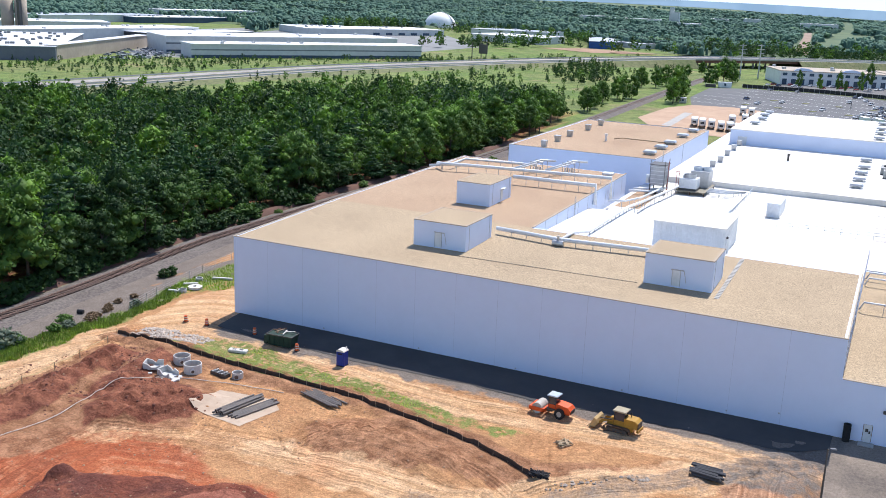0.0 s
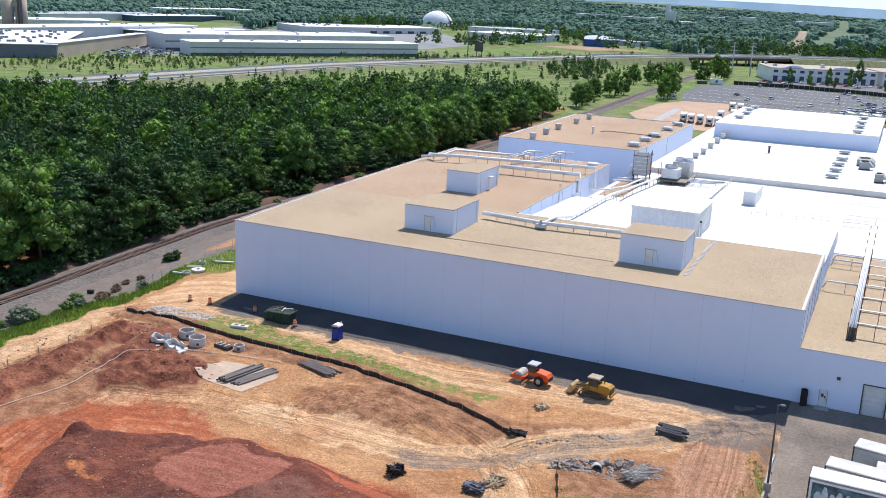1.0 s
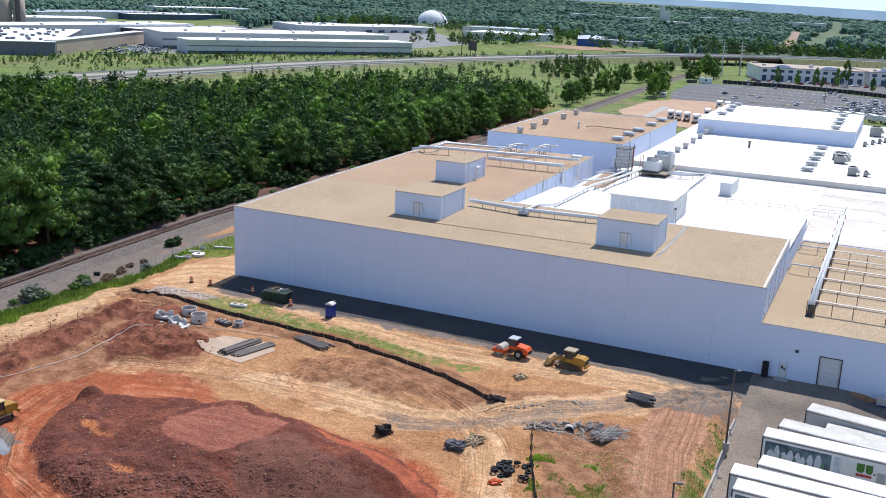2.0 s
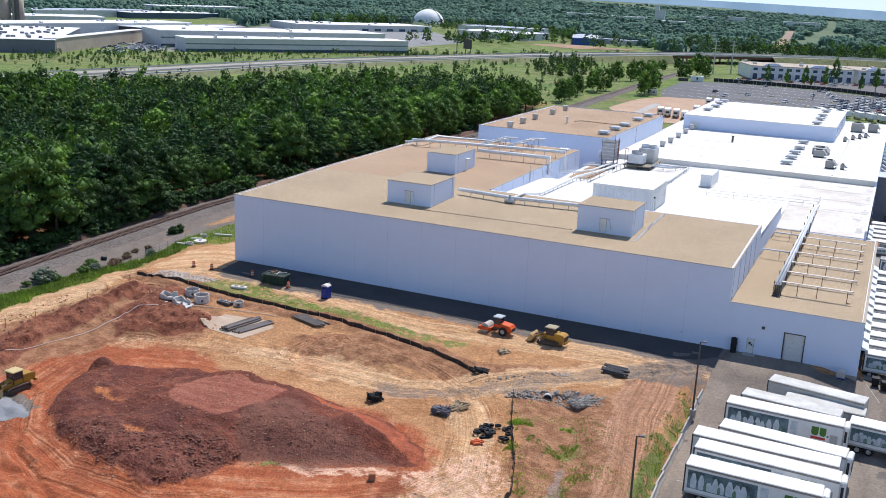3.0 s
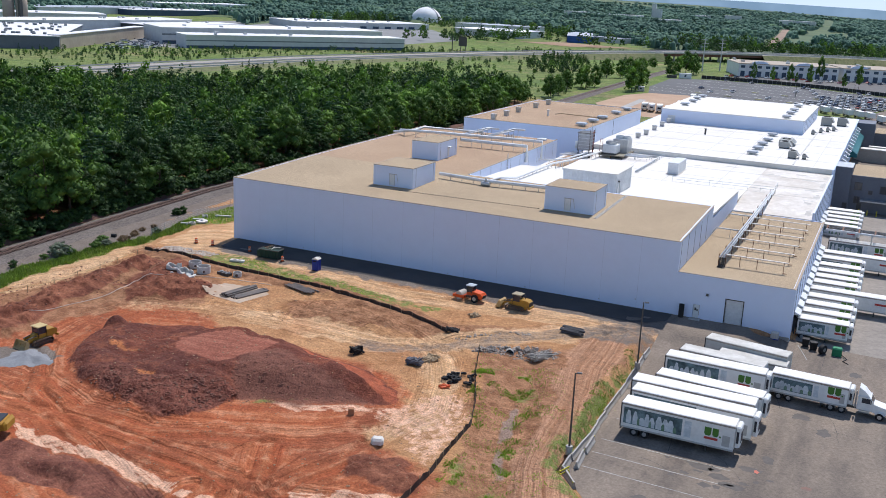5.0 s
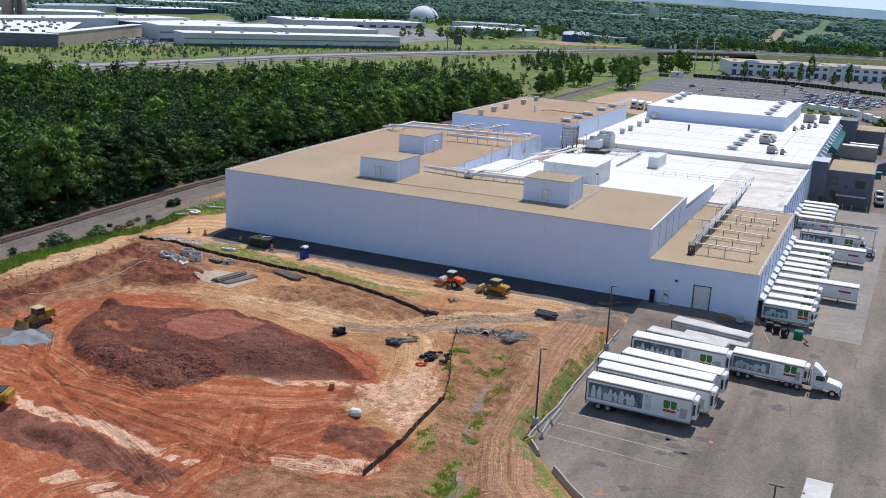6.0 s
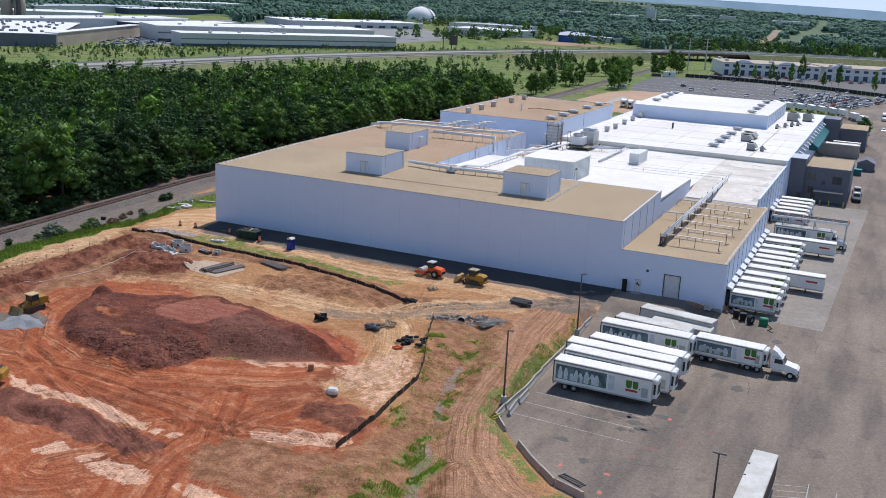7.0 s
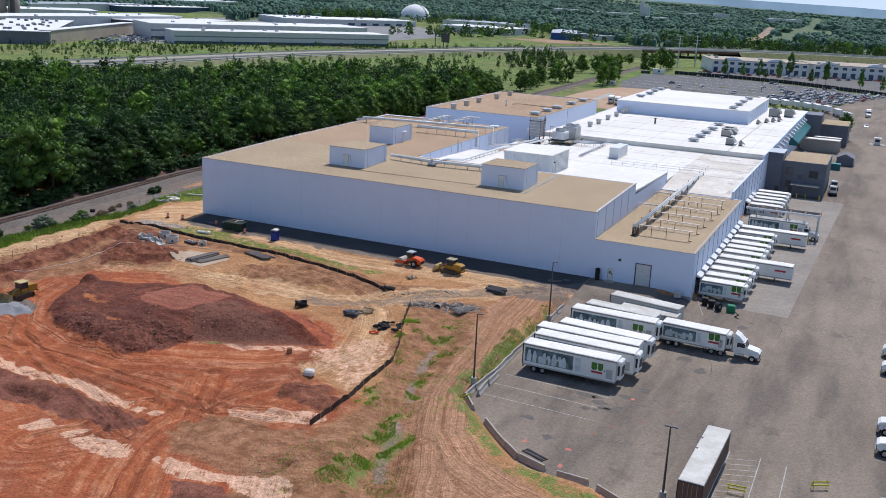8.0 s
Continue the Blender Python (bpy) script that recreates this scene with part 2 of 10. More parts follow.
RIDGES = [  # dug-out banks: outline and height
    ([(-5.3, -20.2), (-4.1, -27.6), (-3.4, -34.7), (-3.6, -41.1), (-2.8, -48.1), (-1.6, -53), (-2, -62), (6, -63), (7.4, -57), (3.4, -48.8), (2.6, -42.1), (3.4, -38.2), (1.2, -30.7), (0.2, -21.4)], 1.5),
    ([(6.6, -29.6), (9.2, -26.0), (18.0, -27.2), (18.8, -32.6), (14.6, -36.8), (10.0, -40.4), (6.6, -37.2)], 1.6),
    ([(1.4, -18.6), (6.5, -20.1), (7.0, -25.3), (6.0, -33.4), (3.6, -36.2), (2.4, -29.2)], 1.0),
    ([(30.4, -29.0), (31.5, -25.8), (37.6, -22.8), (46.2, -23.4), (54.4, -27.7), (53.4, -29.6), (47.0, -31.4), (40.2, -32.3), (33.2, -31.8)], 0.9),
    ([(65.6, -68.1), (67.6, -65.7), (70.9, -65.7), (74.2, -68.2), (75.0, -70.6), (73.0, -71.6), (67.0, -70.9)], 1.1),
    ([(57.5, -22.6), (62.6, -20.3), (67.8, -19.8), (69.8, -22.6), (67.6, -25.6), (63.5, -27.6), (60, -27.6)], 0.5),
    ([(76, -79), (80, -78), (83.5, -81), (84, -88), (82, -93), (77, -88)], 0.8),
]
LOT = [(85.5, 0.0), (85.8, -20), (86.2, -53), (86.4, -57), (91, -62.5), (98, -70), (101, -71.5), (108, -72), (112, -75), (124, -86), (150, -86), (150, 130), (150, 480), (112, 440), (108.5, 385), (101.5, 351), (99, 300), (101.7, 240), (101.7, 104), (101.7, 54), (103.5, 53.4), (103.5, 0)]
VERGES = [
    [(-14, -50), (-16.8, -41), (-16.8, -30), (-16.4, -20), (-13.6, -13), (-14.4, -4), (-17, 8), (-17, 40), (-15, 110), (-7, 110), (-7, 60), (-7, 14), (-11.4, 2), (-11.6, -8), (-10.6, -14.7), (-12.2, -23), (-12.8, -30), (-12.2, -36), (-11.2, -42), (-9.5, -50)],
    [(0, -15.6), (8, -16.8), (24, -17.6), (36, -18), (48, -20), (54, -19), (50, -17), (38, -15), (28, -13.5), (17, -11), (8, -8.5), (3, -11)],
]
SWALE_WEEDS = [
    [(80.4, -66), (83, -68), (83.6, -75), (80.4, -75)],
    [(84, -71), (85.6, -71.5), (86.6, -78.5), (84.4, -78)],
    [(71.4, -37), (74.5, -35), (76.5, -43), (73, -45)],
    [(79.2, -56), (80.8, -56), (82, -61.6), (80.2, -62)],
    [(82, -79.5), (84.6, -79), (86.4, -85.5), (83, -87)],
    [(75.5, -64), (77.2, -64), (78, -72), (76, -76)],
    [(67.6, -38), (69.6, -37), (71.6, -45), (70, -46)],
    [(84.5, -20), (86, -20), (86.5, -54), (87, -59), (92, -65), (99, -73), (112, -77), (112, -79), (98, -74.5), (90, -66.5), (85.4, -60), (83.8, -52)],
]
GRASS = VERGES + SWALE_WEEDS
SWALE = [(72, -30), (75, -40), (77.5, -51), (80.4, -62), (82.6, -70), (85.2, -77), (88.4, -85), (90, -92)]
SILT_A = [(-8, -16.2), (1, -16.4), (12, -17.6), (23, -18.2), (33, -19), (42, -20.8), (50, -22.8), (55, -25), (58.5, -27)]
SILT_B = [(65.5, -31.5), (68.5, -40), (72, -48), (74, -54), (74.3, -60), (75, -67), (75, -76)]


def lot_z(x, y):
    """The paved yard falls from the door sill to the loading docks."""
    d = np.hypot(np.maximum(np.maximum(80 - x, (x - 97) * 2.2), 0), np.maximum(-y, 0))
    return -1.7 * smooth01(3, 20, d) * smooth01(350, 270, y)


def reach(px, py, poly):
    """Distance to the edge of a polygon, positive inside."""
    d, _, _ = dist_line(px, py, poly + poly[:1])
    return np.where(inside(px, py, poly), d, -d)


def lumps(x, y, size, seed):
    """Heaped, cloddy relief, 0..1: rounded tops with sharp valleys."""
    return 1 - np.abs(2 * grain(x, y, size, seed, 4) - 1)


def ground_height(x, y):
    x, y = np.asarray(x, float), np.asarray(y, float)
    near = smooth01(400, 150, np.hypot(x - 60, y + 40))
    h = (grain(x, y, 24, 3) - 0.5) * 0.9 * near
    site = smooth01(0, -6, y) * smooth01(-16, -8, x) * smooth01(90, 84, x)
    h = h * (0.25 + 0.75 * site) * smooth01(0, -10, y)
    # ruts along the wheel tracks
    rut = np.zeros(x.shape)
    for k, line in enumerate(HAUL):
        d, s, a = dist_line(x, y, line)
        w = smooth01(5.5, 2.0, d)
        rut += w * (0.09 * np.sin(s * 2.9 + 2 * grain(x, y, 15, 40 + k)) * (0.4 + grain(x, y, 5, 60 + k)) - 0.10)
    h = h + rut * site
    for line in HAUL[2:4] + HAUL[6:]:
        d = dist_line(x, y, line)[0]
        h = h - site * 0.17 * np.exp(-(((np.abs(d) - 1.05) / 0.3) ** 2)) + site * 0.08 * np.exp(-(((np.abs(d) - 1.7) / 0.3) ** 2))
    h = h + site * ((grain(x, y, 2.2, 9, 3) - 0.5) * 0.20 + (grain(x, y, 0.9, 10, 2) - 0.5) * 0.10)
    # the big spoil heap: steep cloddy foot, ridged shoulder, smooth top and a long worn tail
    wx, wy = x + (grain(x, y, 4, 19) - 0.5) * 2.4, y + (grain(x, y, 4, 20) - 0.5) * 2.4
    r = reach(wx, wy, MOUND)
    left = smooth01(48, 40, x)
    m = left * smooth01(-0.6, 2.8, r) + (1 - left) * smooth01(-0.6, 5.6, r)
    calm = np.maximum(zone(x, y, HEAP_TOP, 1.2), 0.7 * zone(x, y, HEAP_RED, 1.0))
    top = 0.75 + 0.5 * grain(x, y, 12, 21) + 1.15 * smooth01(26, 38, x) * smooth01(-66, -55, y) + 0.35 * smooth01(-62, -50, y)
    ribs = 0.62 * (lumps(x * 0.3 + y * 0.1, y * 1.0 + x * 0.12, 2.7, 23) - 0.55) * left + 0.28 * (grain(x, y, 1.1, 22, 2) - 0.5)
    h = h + m * (top + ribs * (1 - 0.85 * calm))
    lip = zone(wx, wy, LIP, 0.9)
    h = h + lip * (0.7 * lumps(x, y, 2.6, 24) + 0.6 * (grain(x, y, 0.8, 25, 2) - 0.5) + 0.05)
    h = h + zone(x, y, HEAP_GREY, 1.5) * 0.22 * (lumps(x, y, 0.9, 26) - 0.4)
    h = h + 1.3 * np.exp(-(((x - 18.4) ** 2 + (y + 51.8) ** 2) / 2.0) ** 2) * (0.8 + 0.5 * grain(x, y, 0.9, 27, 2))
    # dug banks and small heaps
    for k, (poly, tall) in enumerate(RIDGES):
        r = reach(wx, wy, poly)
        h = h + tall * smooth01(-1.2, 2.4, r) * (0.10 + 0.85 * lumps(x, y, 3.0, 31 + 3 * k) ** 1.5 + 0.5 * (grain(x, y, 0.9, 32 + 3 * k, 2) - 0.5))
    h = h - 0.9 * np.exp(-(((x - 3.6) ** 2 + (y + 33.5) ** 2) / 2.2)) - 0.7 * np.exp(-(((x - 0.6) ** 2 + (y + 26) ** 2) / 2.0))
    # black ditch, stony bank beside the drain, bank along the fence
    h = h - 1.1 * zone(x, y, [(38.5, -86.6), (41.6, -85.2), (44.6, -85.6), (45.2, -87.2), (42.2, -88.0)], 0.8) * (0.5 + grain(x, y, 1.5, 34))
    h = h + 0.35 * zone(wx, wy, [(33, -82.8), (44, -83.2), (44, -88), (39, -88.4)], 1.0) * lumps(x, y, 1.3, 35)
    h = h + 0.7 * smooth01(1.6, 0.2, np.abs(dist_line(x, y, SILT_A)[0] - 1.2)) * site * grain(x, y, 3, 77)
    h = h - 0.8 * smooth01(4.5, 0.5, dist_line(x, y, SWALE)[0])
    # yard, dock apron, railway bed
    pad = inside(x, y, LOT)
    edge, _, _ = dist_line(x, y, LOT + LOT[:1])
    w = np.where(pad, 1.0, smooth01(2.2, 0.0, edge) * (y < 2))
    h = h * (1 - w) + lot_z(x, y) * w - 0.25 * smooth01(0, 3, np.where(pad, edge, -1))
    rail = smooth01(6.0, 3.0, np.abs(x - rail_x(y)))
    return h * (1 - rail) + 0.1 * rail


def rail_x(y):
    """The railway runs beside the building and bends slowly on its way under the highway."""
    y = np.asarray(y, float)
    return -24.5 - 0.083 * np.clip(y + 35, 0, 65) + 3.5 * smooth01(60, 160, y) - 10 * smooth01(150, 560, y) + 20 * smooth01(620, 950, y)


def graded(lo, hi, step, far_lo, far_hi, grow=1.13):
    mid = list(np.arange(lo, hi + step / 2, step))
    a, s, out = lo, step, []
    while a > far_lo:
        s *= grow
        a -= s
        out.append(max(a, far_lo))
    b, s, end = mid[-1], step, []
    while b < far_hi:
        s *= grow
        b += s
        end.append(min(b, far_hi))
    return np.array(out[::-1] + mid + end)


gx = graded(-16, 96, 0.30, -4600, 4600)
gy = graded(-97, 0, 0.30, -4600, 4600)
GX, GY = np.meshgrid(gx, gy)
PX, PY = GX.ravel(), GY.ravel()
PZ = ground_height(PX, PY)
nx, ny = len(gx), len(gy)
GRID = PZ.reshape(ny, nx)


def ground_at(x, y):
    """The height of the ground sheet at points."""
    x, y = np.asarray(x, float), np.asarray(y, float)
    i = np.clip(np.searchsorted(gx, x) - 1, 0, nx - 2)
    j = np.clip(np.searchsorted(gy, y) - 1, 0, ny - 2)
    u, w = (x - gx[i]) / (gx[i + 1] - gx[i]), (y - gy[j]) / (gy[j + 1] - gy[j])
    return (GRID[j, i] * (1 - u) + GRID[j, i + 1] * u) * (1 - w) + (GRID[j + 1, i] * (1 - u) + GRID[j + 1, i + 1] * u) * w


def ground_z(x, y):
    return float(ground_at(x, y))


idx = np.arange(nx * ny).reshape(ny, nx)
quads = np.stack([idx[:-1, :-1], idx[:-1, 1:], idx[1:, 1:], idx[1:, :-1]], -1).reshape(-1, 4)
gm = bpy.data.meshes.new("ground")
gm.vertices.add(nx * ny)
gm.vertices.foreach_set("co", np.stack([PX, PY, PZ], -1).ravel())
gm.loops.add(quads.size)
gm.loops.foreach_set("vertex_index", quads.ravel())
gm.polygons.add(len(quads))
gm.polygons.foreach_set("loop_start", np.arange(0, quads.size, 4))
gm.polygons.foreach_set("loop_total", np.full(len(quads), 4))
gm.polygons.foreach_set("use_smooth", np.ones(len(quads), bool))
gm.update()

# what the ground is made of, place by place
wob = (grain(PX, PY, 6, 101) - 0.5) * 4
wx, wy = PX + wob + (grain(PX, PY, 1.5, 103) - 0.5) * 1.8, PY + (grain(PX, PY, 6, 102) - 0.5) * 4 + (grain(PX, PY, 1.5, 104) - 0.5) * 1.8
sx, sy = PX + wob * 0.5 + (grain(PX, PY, 2.0, 106) - 0.5) * 1.4, PY + (grain(PX, PY, 3.0, 105) - 0.5) * 2.0  # less ragged, for small patches
site = zone(wx, wy, [(-13, -44), (-11, -20), (-9, -5), (-8, 14), (1, 12), (2, -2), (104, -2), (104, -30), (87, -50), (92, -70), (125, -90), (125, -200), (-90, -200), (-60, -110)], 0.8)
red = zone(wx, wy, [(-14, -60), (-4, -50), (5, -46), (8, -40), (16, -37.5), (26, -38.5), (32, -43), (50, -44), (60, -46), (64, -50), (64, -57), (67, -63), (75, -66), (76, -74), (78, -80), (79, -100), (60, -140), (-40, -140)], 2.4)
trackw = np.zeros(PX.shape)
flow_s, flow_a, best = np.zeros(PX.shape), np.zeros(PX.shape), np.full(PX.shape, 1e9)
for line in HAUL:
    d, s, a = dist_line(PX, PY, line)
    trackw = np.maximum(trackw, smooth01(5.6, 1.8, d))
    nearer = d < best
    best = np.where(nearer, d, best)
    flow_s, flow_a = np.where(nearer, s, flow_s), np.where(nearer, a, flow_a)
tan = np.maximum.reduce([
    smooth01(4.6, 2.2, dist_line(wx, wy, HAUL[0][5:])[0]),
    0.5 * smooth01(3.5, 1.2, dist_line(wx, wy, HAUL[0][3:6])[0]),
    smooth01(4.6, 1.8, dist_line(wx, wy, HAUL[4][2:])[0]),
    0.75 * smooth01(3.0, 1.0, dist_line(wx, wy, HAUL[1][6:])[0]),
    0.24 * smooth01(2.4, 0.8, np.minimum(dist_line(wx, wy, HAUL[2])[0], dist_line(wx, wy, HAUL[7])[0])),
    0.9 * zone(wx, wy, [(-14.4, -42), (-14.2, -27), (-9.7, -12), (2, -9), (1, 2), (-8, 12), (-10, 2), (-8.7, -19), (-6.8, -25.5), (-6.0, -39.6), (-6.5, -48)], 0.9),
])
heap = zone(sx, sy, MOUND, 0.9)
churn = np.maximum.reduce([zone(sx, sy, RIDGES[k][0], 1.0) for k in (0, 1, 2, 4)])
purple = np.maximum(zone(sx, sy, [(33.4, -82.6), (39.2, -82.7), (43.5, -82.4), (47.6, -82.8), (54.2, -83.4), (58.6, -84), (59, -86.4), (56, -88.4), (52, -88.2), (49.7, -88.6), (43.8, -88), (38, -89), (30, -86)], 0.5), 0.9 * zone(sx, sy, [(69.9, -94.1), (75.6, -92.2), (78.3, -94.5), (72.2, -98)], 0.5))
wet = (0.95 * smooth01(1.0, 0.4, dist_line(sx, sy, [(76, -45.5), (77.8, -52), (80.9, -63.2), (82.2, -69.4), (85, -76.8), (87.4, -82)])[0]) * smooth01(0.28, 0.46, grain(PX, PY, 5, 122)))
PALE = [
    [(28, -79.8), (34.1, -80.4), (36.2, -79.8), (40.6, -80.3), (44.1, -79.4), (50.3, -80.9), (55.5, -81.6), (58.4, -80.9), (59.2, -82.2), (58, -82.9), (54.0, -82.9), (47.3, -82.3), (43.1, -82), (39.2, -82.4), (33.4, -82.4)],
    [(51.6, -91.4), (54.5, -89.9), (57.0, -90.3), (60.3, -89.9), (62.2, -89.8), (62.6, -93.2), (60.8, -94), (57.4, -93.8)],
    [(47.2, -92.2), (48.1, -89.3), (51.7, -89.4), (49, -92.4)],
    [(65.7, -91.7), (66.8, -90.2), (72.2, -90.4), (76.6, -89.6), (79.5, -89.0), (82.4, -89.6), (82.5, -92), (79.3, -93.3), (74.6, -91.6), (71.5, -93), (69.0, -93.4)],
    [(64.3, -77.0), (65.5, -75.7), (68.8, -74.3), (72.2, -72.5), (74.6, -71.6), (75.4, -75.0), (73.5, -76.2), (67.7, -77.7)],
]
pale = np.maximum.reduce([zone(sx, sy, q, 0.4) for q in PALE] + [0.62 * zone(sx, sy, [(61, -56), (64.5, -52.7), (66.4, -47.5), (70.3, -47), (73, -52), (73.6, -60), (74, -66), (72.0, -65), (68.6, -61), (66, -60)], 1.2), 0.8 * zone(sx, sy, [(51, -60.6), (55, -58.6), (59, -56), (62, -56), (60, -58.4), (55, -61)], 0.6)])
for line in HAUL[7:9]:
    pale = pale * (1 - 0.9 * np.exp(-(((np.abs(dist_line(PX, PY, line)[0]) - 1.05) / 0.32) ** 2)))
grass = np.maximum.reduce([zone(wx, wy, g, 0.8) for g in GRASS])
grass = grass * np.where((PX > 62) & (PX < 84), 0.55, 1.0) * smooth01(0.38, 0.55, grain(PX, PY, 3.5, 141) + 0.32 * (PX < 0) + 0.2 * ((PY > -26) & (PX < 62)) + 0.12 * (PX > 84))
grass = np.maximum(grass, 0.55 * zone(sx, sy, [(48, -61.6), (52, -59.6), (56, -56.8), (54, -58), (50, -61.8)], 0.5) * smooth01(0.42, 0.6, grain(PX, PY, 1.6, 143)))
woodland = inside(PX, PY, WOOD)
grass = np.maximum(grass, 0.25 * woodland)
far_field = smooth01(-10, -20, PX - rail_x(PY) - 10) * (PY < 260) + smooth01(225, 240, PY + 0 * PX) + smooth01(150, 170, PX)
far_field = np.clip(far_field, 0, 1) * ~woodland
grey = np.maximum.reduce([
    smooth01(7.5, 5.5, np.abs(PX + wob * 0.3 - rail_x(PY) - 1.5)),
    0.9 * zone(wx, wy, [(-20, -52), (-20, 44), (-12, 44), (-12, 8), (-12.6, -4), (-12.6, -14), (-15.4, -22), (-15.4, -52)], 0.8),
    zone(wx, wy, [(2, -8), (2, 0), (88, 0), (88, -8.5), (60, -9), (30, -10)], 1.0) * 0.85,
    0.50 * smooth01(2.6, 1.2, dist_line(wx, wy, [(50, -37), (56, -35.4), (66, -27), (76, -17), (84, -10)])[0]),
    zone(wx, wy, [(-3, -13), (-8, -16), (0, -15)], 1.0),
    zone(wx, wy, [(12, -70), (19, -67), (19, -63), (13, -61), (9, -66)], 1.0),
    zone(wx, wy, [(78, -19), (84.5, -17), (86, -21), (86, -2), (81, -5), (75, -13), (73, -17.5)], 1.2) * 0.62,
])
brown = np.maximum.reduce([
    1.0 * woodland,
    zone(wx, wy, [(65, -30), (73, -27), (80, -22), (80, -45), (84, -60), (88, -72), (92, -82), (100, -96), (100, -140), (80, -140), (77.5, -90), (76, -70), (75, -60), (70, -44)], 1.2),
    0.9 * zone(wx, wy, [(-7, -22), (2, -17), (8, -19), (19, -26), (20, -35), (12, -41), (9, -50), (9, -62), (-8, -62)], 1.4),
    0.85 * zone(wx, wy, [(63, -79), (70, -77.8), (76, -77), (79, -84), (81, -91), (66, -90), (62, -86)], 1.5),
    zone(wx, wy, RIDGES[3][0], 0.8), zone(wx, wy, RIDGES[5][0], 1.2), 0.8 * smooth01(2.6, 1.0, np.abs(dist_line(wx, wy, SILT_A)[0] - 1.0)),
])
fan = np.maximum(smooth01(4.2, 2.4, dist_line(wx, wy, HAUL[3])[0]), zone(wx, wy, [(86, -66), (90, -69), (98, -77), (112, -81), (124, -90), (110, -100), (96, -92), (90, -80)], 1.2))
spot = np.exp(-(((PX - 34.5) ** 2 / 3.4 + (PY + 64.0) ** 2 / 1.6))) + 0.7 * zone(sx, sy, [(22, -57), (27, -57.6), (30, -59), (24, -59)], 0.7)
for nm, chans in (("soil", (red, tan, brown, np.maximum.reduce([heap, churn, 0.9 * woodland]))), ("lay", (pale, far_field, trackw * site, purple)), ("heap", (zone(sx, sy, HEAP_TOP, 0.8), zone(sx, sy, HEAP_GREY, 0.9), zone(sx, sy, HEAP_RED, 0.8), zone(sx, sy, LIP, 0.7))), ("cover", (grass, grey, fan, wet)), ("more", (site, spot, churn, woodland))):
    att = gm.color_attributes.new(nm, "FLOAT_COLOR", "POINT")
    att.data.foreach_set("color", np.clip(np.stack(chans, -1), 0, 1).astype(np.float32).ravel())
uv = gm.uv_layers.new(name="flow")
li = quads.ravel()
uv.data.foreach_set("uv", np.stack([flow_a[li], flow_s[li]], -1).astype(np.float32).ravel())

m, n, l, p = nodes_of("site_ground")
ground_mat = m


def layer(name):
    """The four masks of a colour attribute."""
    a = n.new("ShaderNodeVertexColor")
    a.layer_name = name
    q = n.new("ShaderNodeSeparateColor")
    l.new(a.outputs["Color"], q.inputs[0])
    return (*q.outputs, a.outputs["Alpha"])


RED, TAN, BROWN, DARK = layer("soil")
PALEM, FIELD, TRACK, PURPLE = layer("lay")
TOP, STONY, REDTIP, LIPM = layer("heap")
GRASSM, GREY, FAN, WET = layer("cover")
SITE, SPOT, CHURN, WOODM = layer("more")


def times(a, c, op="MULTIPLY"):
    """Two node values combined."""
    q = n.new("ShaderNodeMath")
    q.operation = op
    for sock, v in zip(q.inputs, (a, c)):
        if isinstance(v, bpy.types.NodeSocket):
            l.new(v, sock)
        else:
            sock.default_value = v
    return q.outputs[0]


uvn = n.new("ShaderNodeUVMap")
uvn.uv_map = "flow"
warp = n.new("ShaderNodeTexNoise")
warp.inputs["Scale"].default_value = 0.10
warp.inputs["Detail"].default_value = 2
l.new(uvn.outputs[0], warp.inputs["Vector"])
wadd = n.new("ShaderNodeVectorMath")
wadd.operation = "MULTIPLY_ADD"
wadd.inputs[1].default_value = (1.6, 1.6, 0)
l.new(warp.outputs["Color"], wadd.inputs[0])
l.new(uvn.outputs[0], wadd.inputs[2])
streak = noise_node(n, l, 1.0, 4, 0.6, (0.030, 0.62, 1), wadd.outputs[0])
streak2 = noise_node(n, l, 1.0, 3, 0.55, (0.022, 2.0, 1), wadd.outputs[0])
streak3 = noise_node(n, l, 1.0, 3, 0.6, (0.05, 4.4, 1), wadd.outputs[0])
blot = noise_node(n, l, 0.10, 6, 0.6)
mid_n = noise_node(n, l, 0.45, 6, 0.65)
ragged = noise_node(n, l, 0.9, 6, 0.7)
fine = noise_node(n, l, 1.7, 6, 0.7)
clod = noise_node(n, l, 4.5, 4, 0.7)


def torn(mask, lo=0.35, hi=0.65, amount=0.55, top=1.0, by=None):
    """A mask with a torn edge."""
    off = ramp(n, l, ragged if by is None else by, 0.25, 0.75, -amount / 2, amount / 2)
    return ramp(n, l, times(mask, off, "ADD"), lo, hi, 0, top)


def cross(deg, scale, seed):
    """Straight wheel marks in one direction, in patches."""
    mp = n.new("ShaderNodeMapping")
    mp.inputs["Rotation"].default_value = (0, 0, radians(deg))
    mp.inputs["Location"].default_value = (seed, seed * 2, 0)
    l.new(n.new("ShaderNodeNewGeometry").outputs["Position"], mp.inputs["Vector"])
    line = noise_node(n, l, 1.0, 3, 0.55, (0.035, scale, 0.0), mp.outputs[0])
    patch = noise_node(n, l, 0.06, 2, 0.5, (1, 1, 0), mp.outputs[0])
    return line, ramp(n, l, patch, 0.50, 0.58, 0, 1)


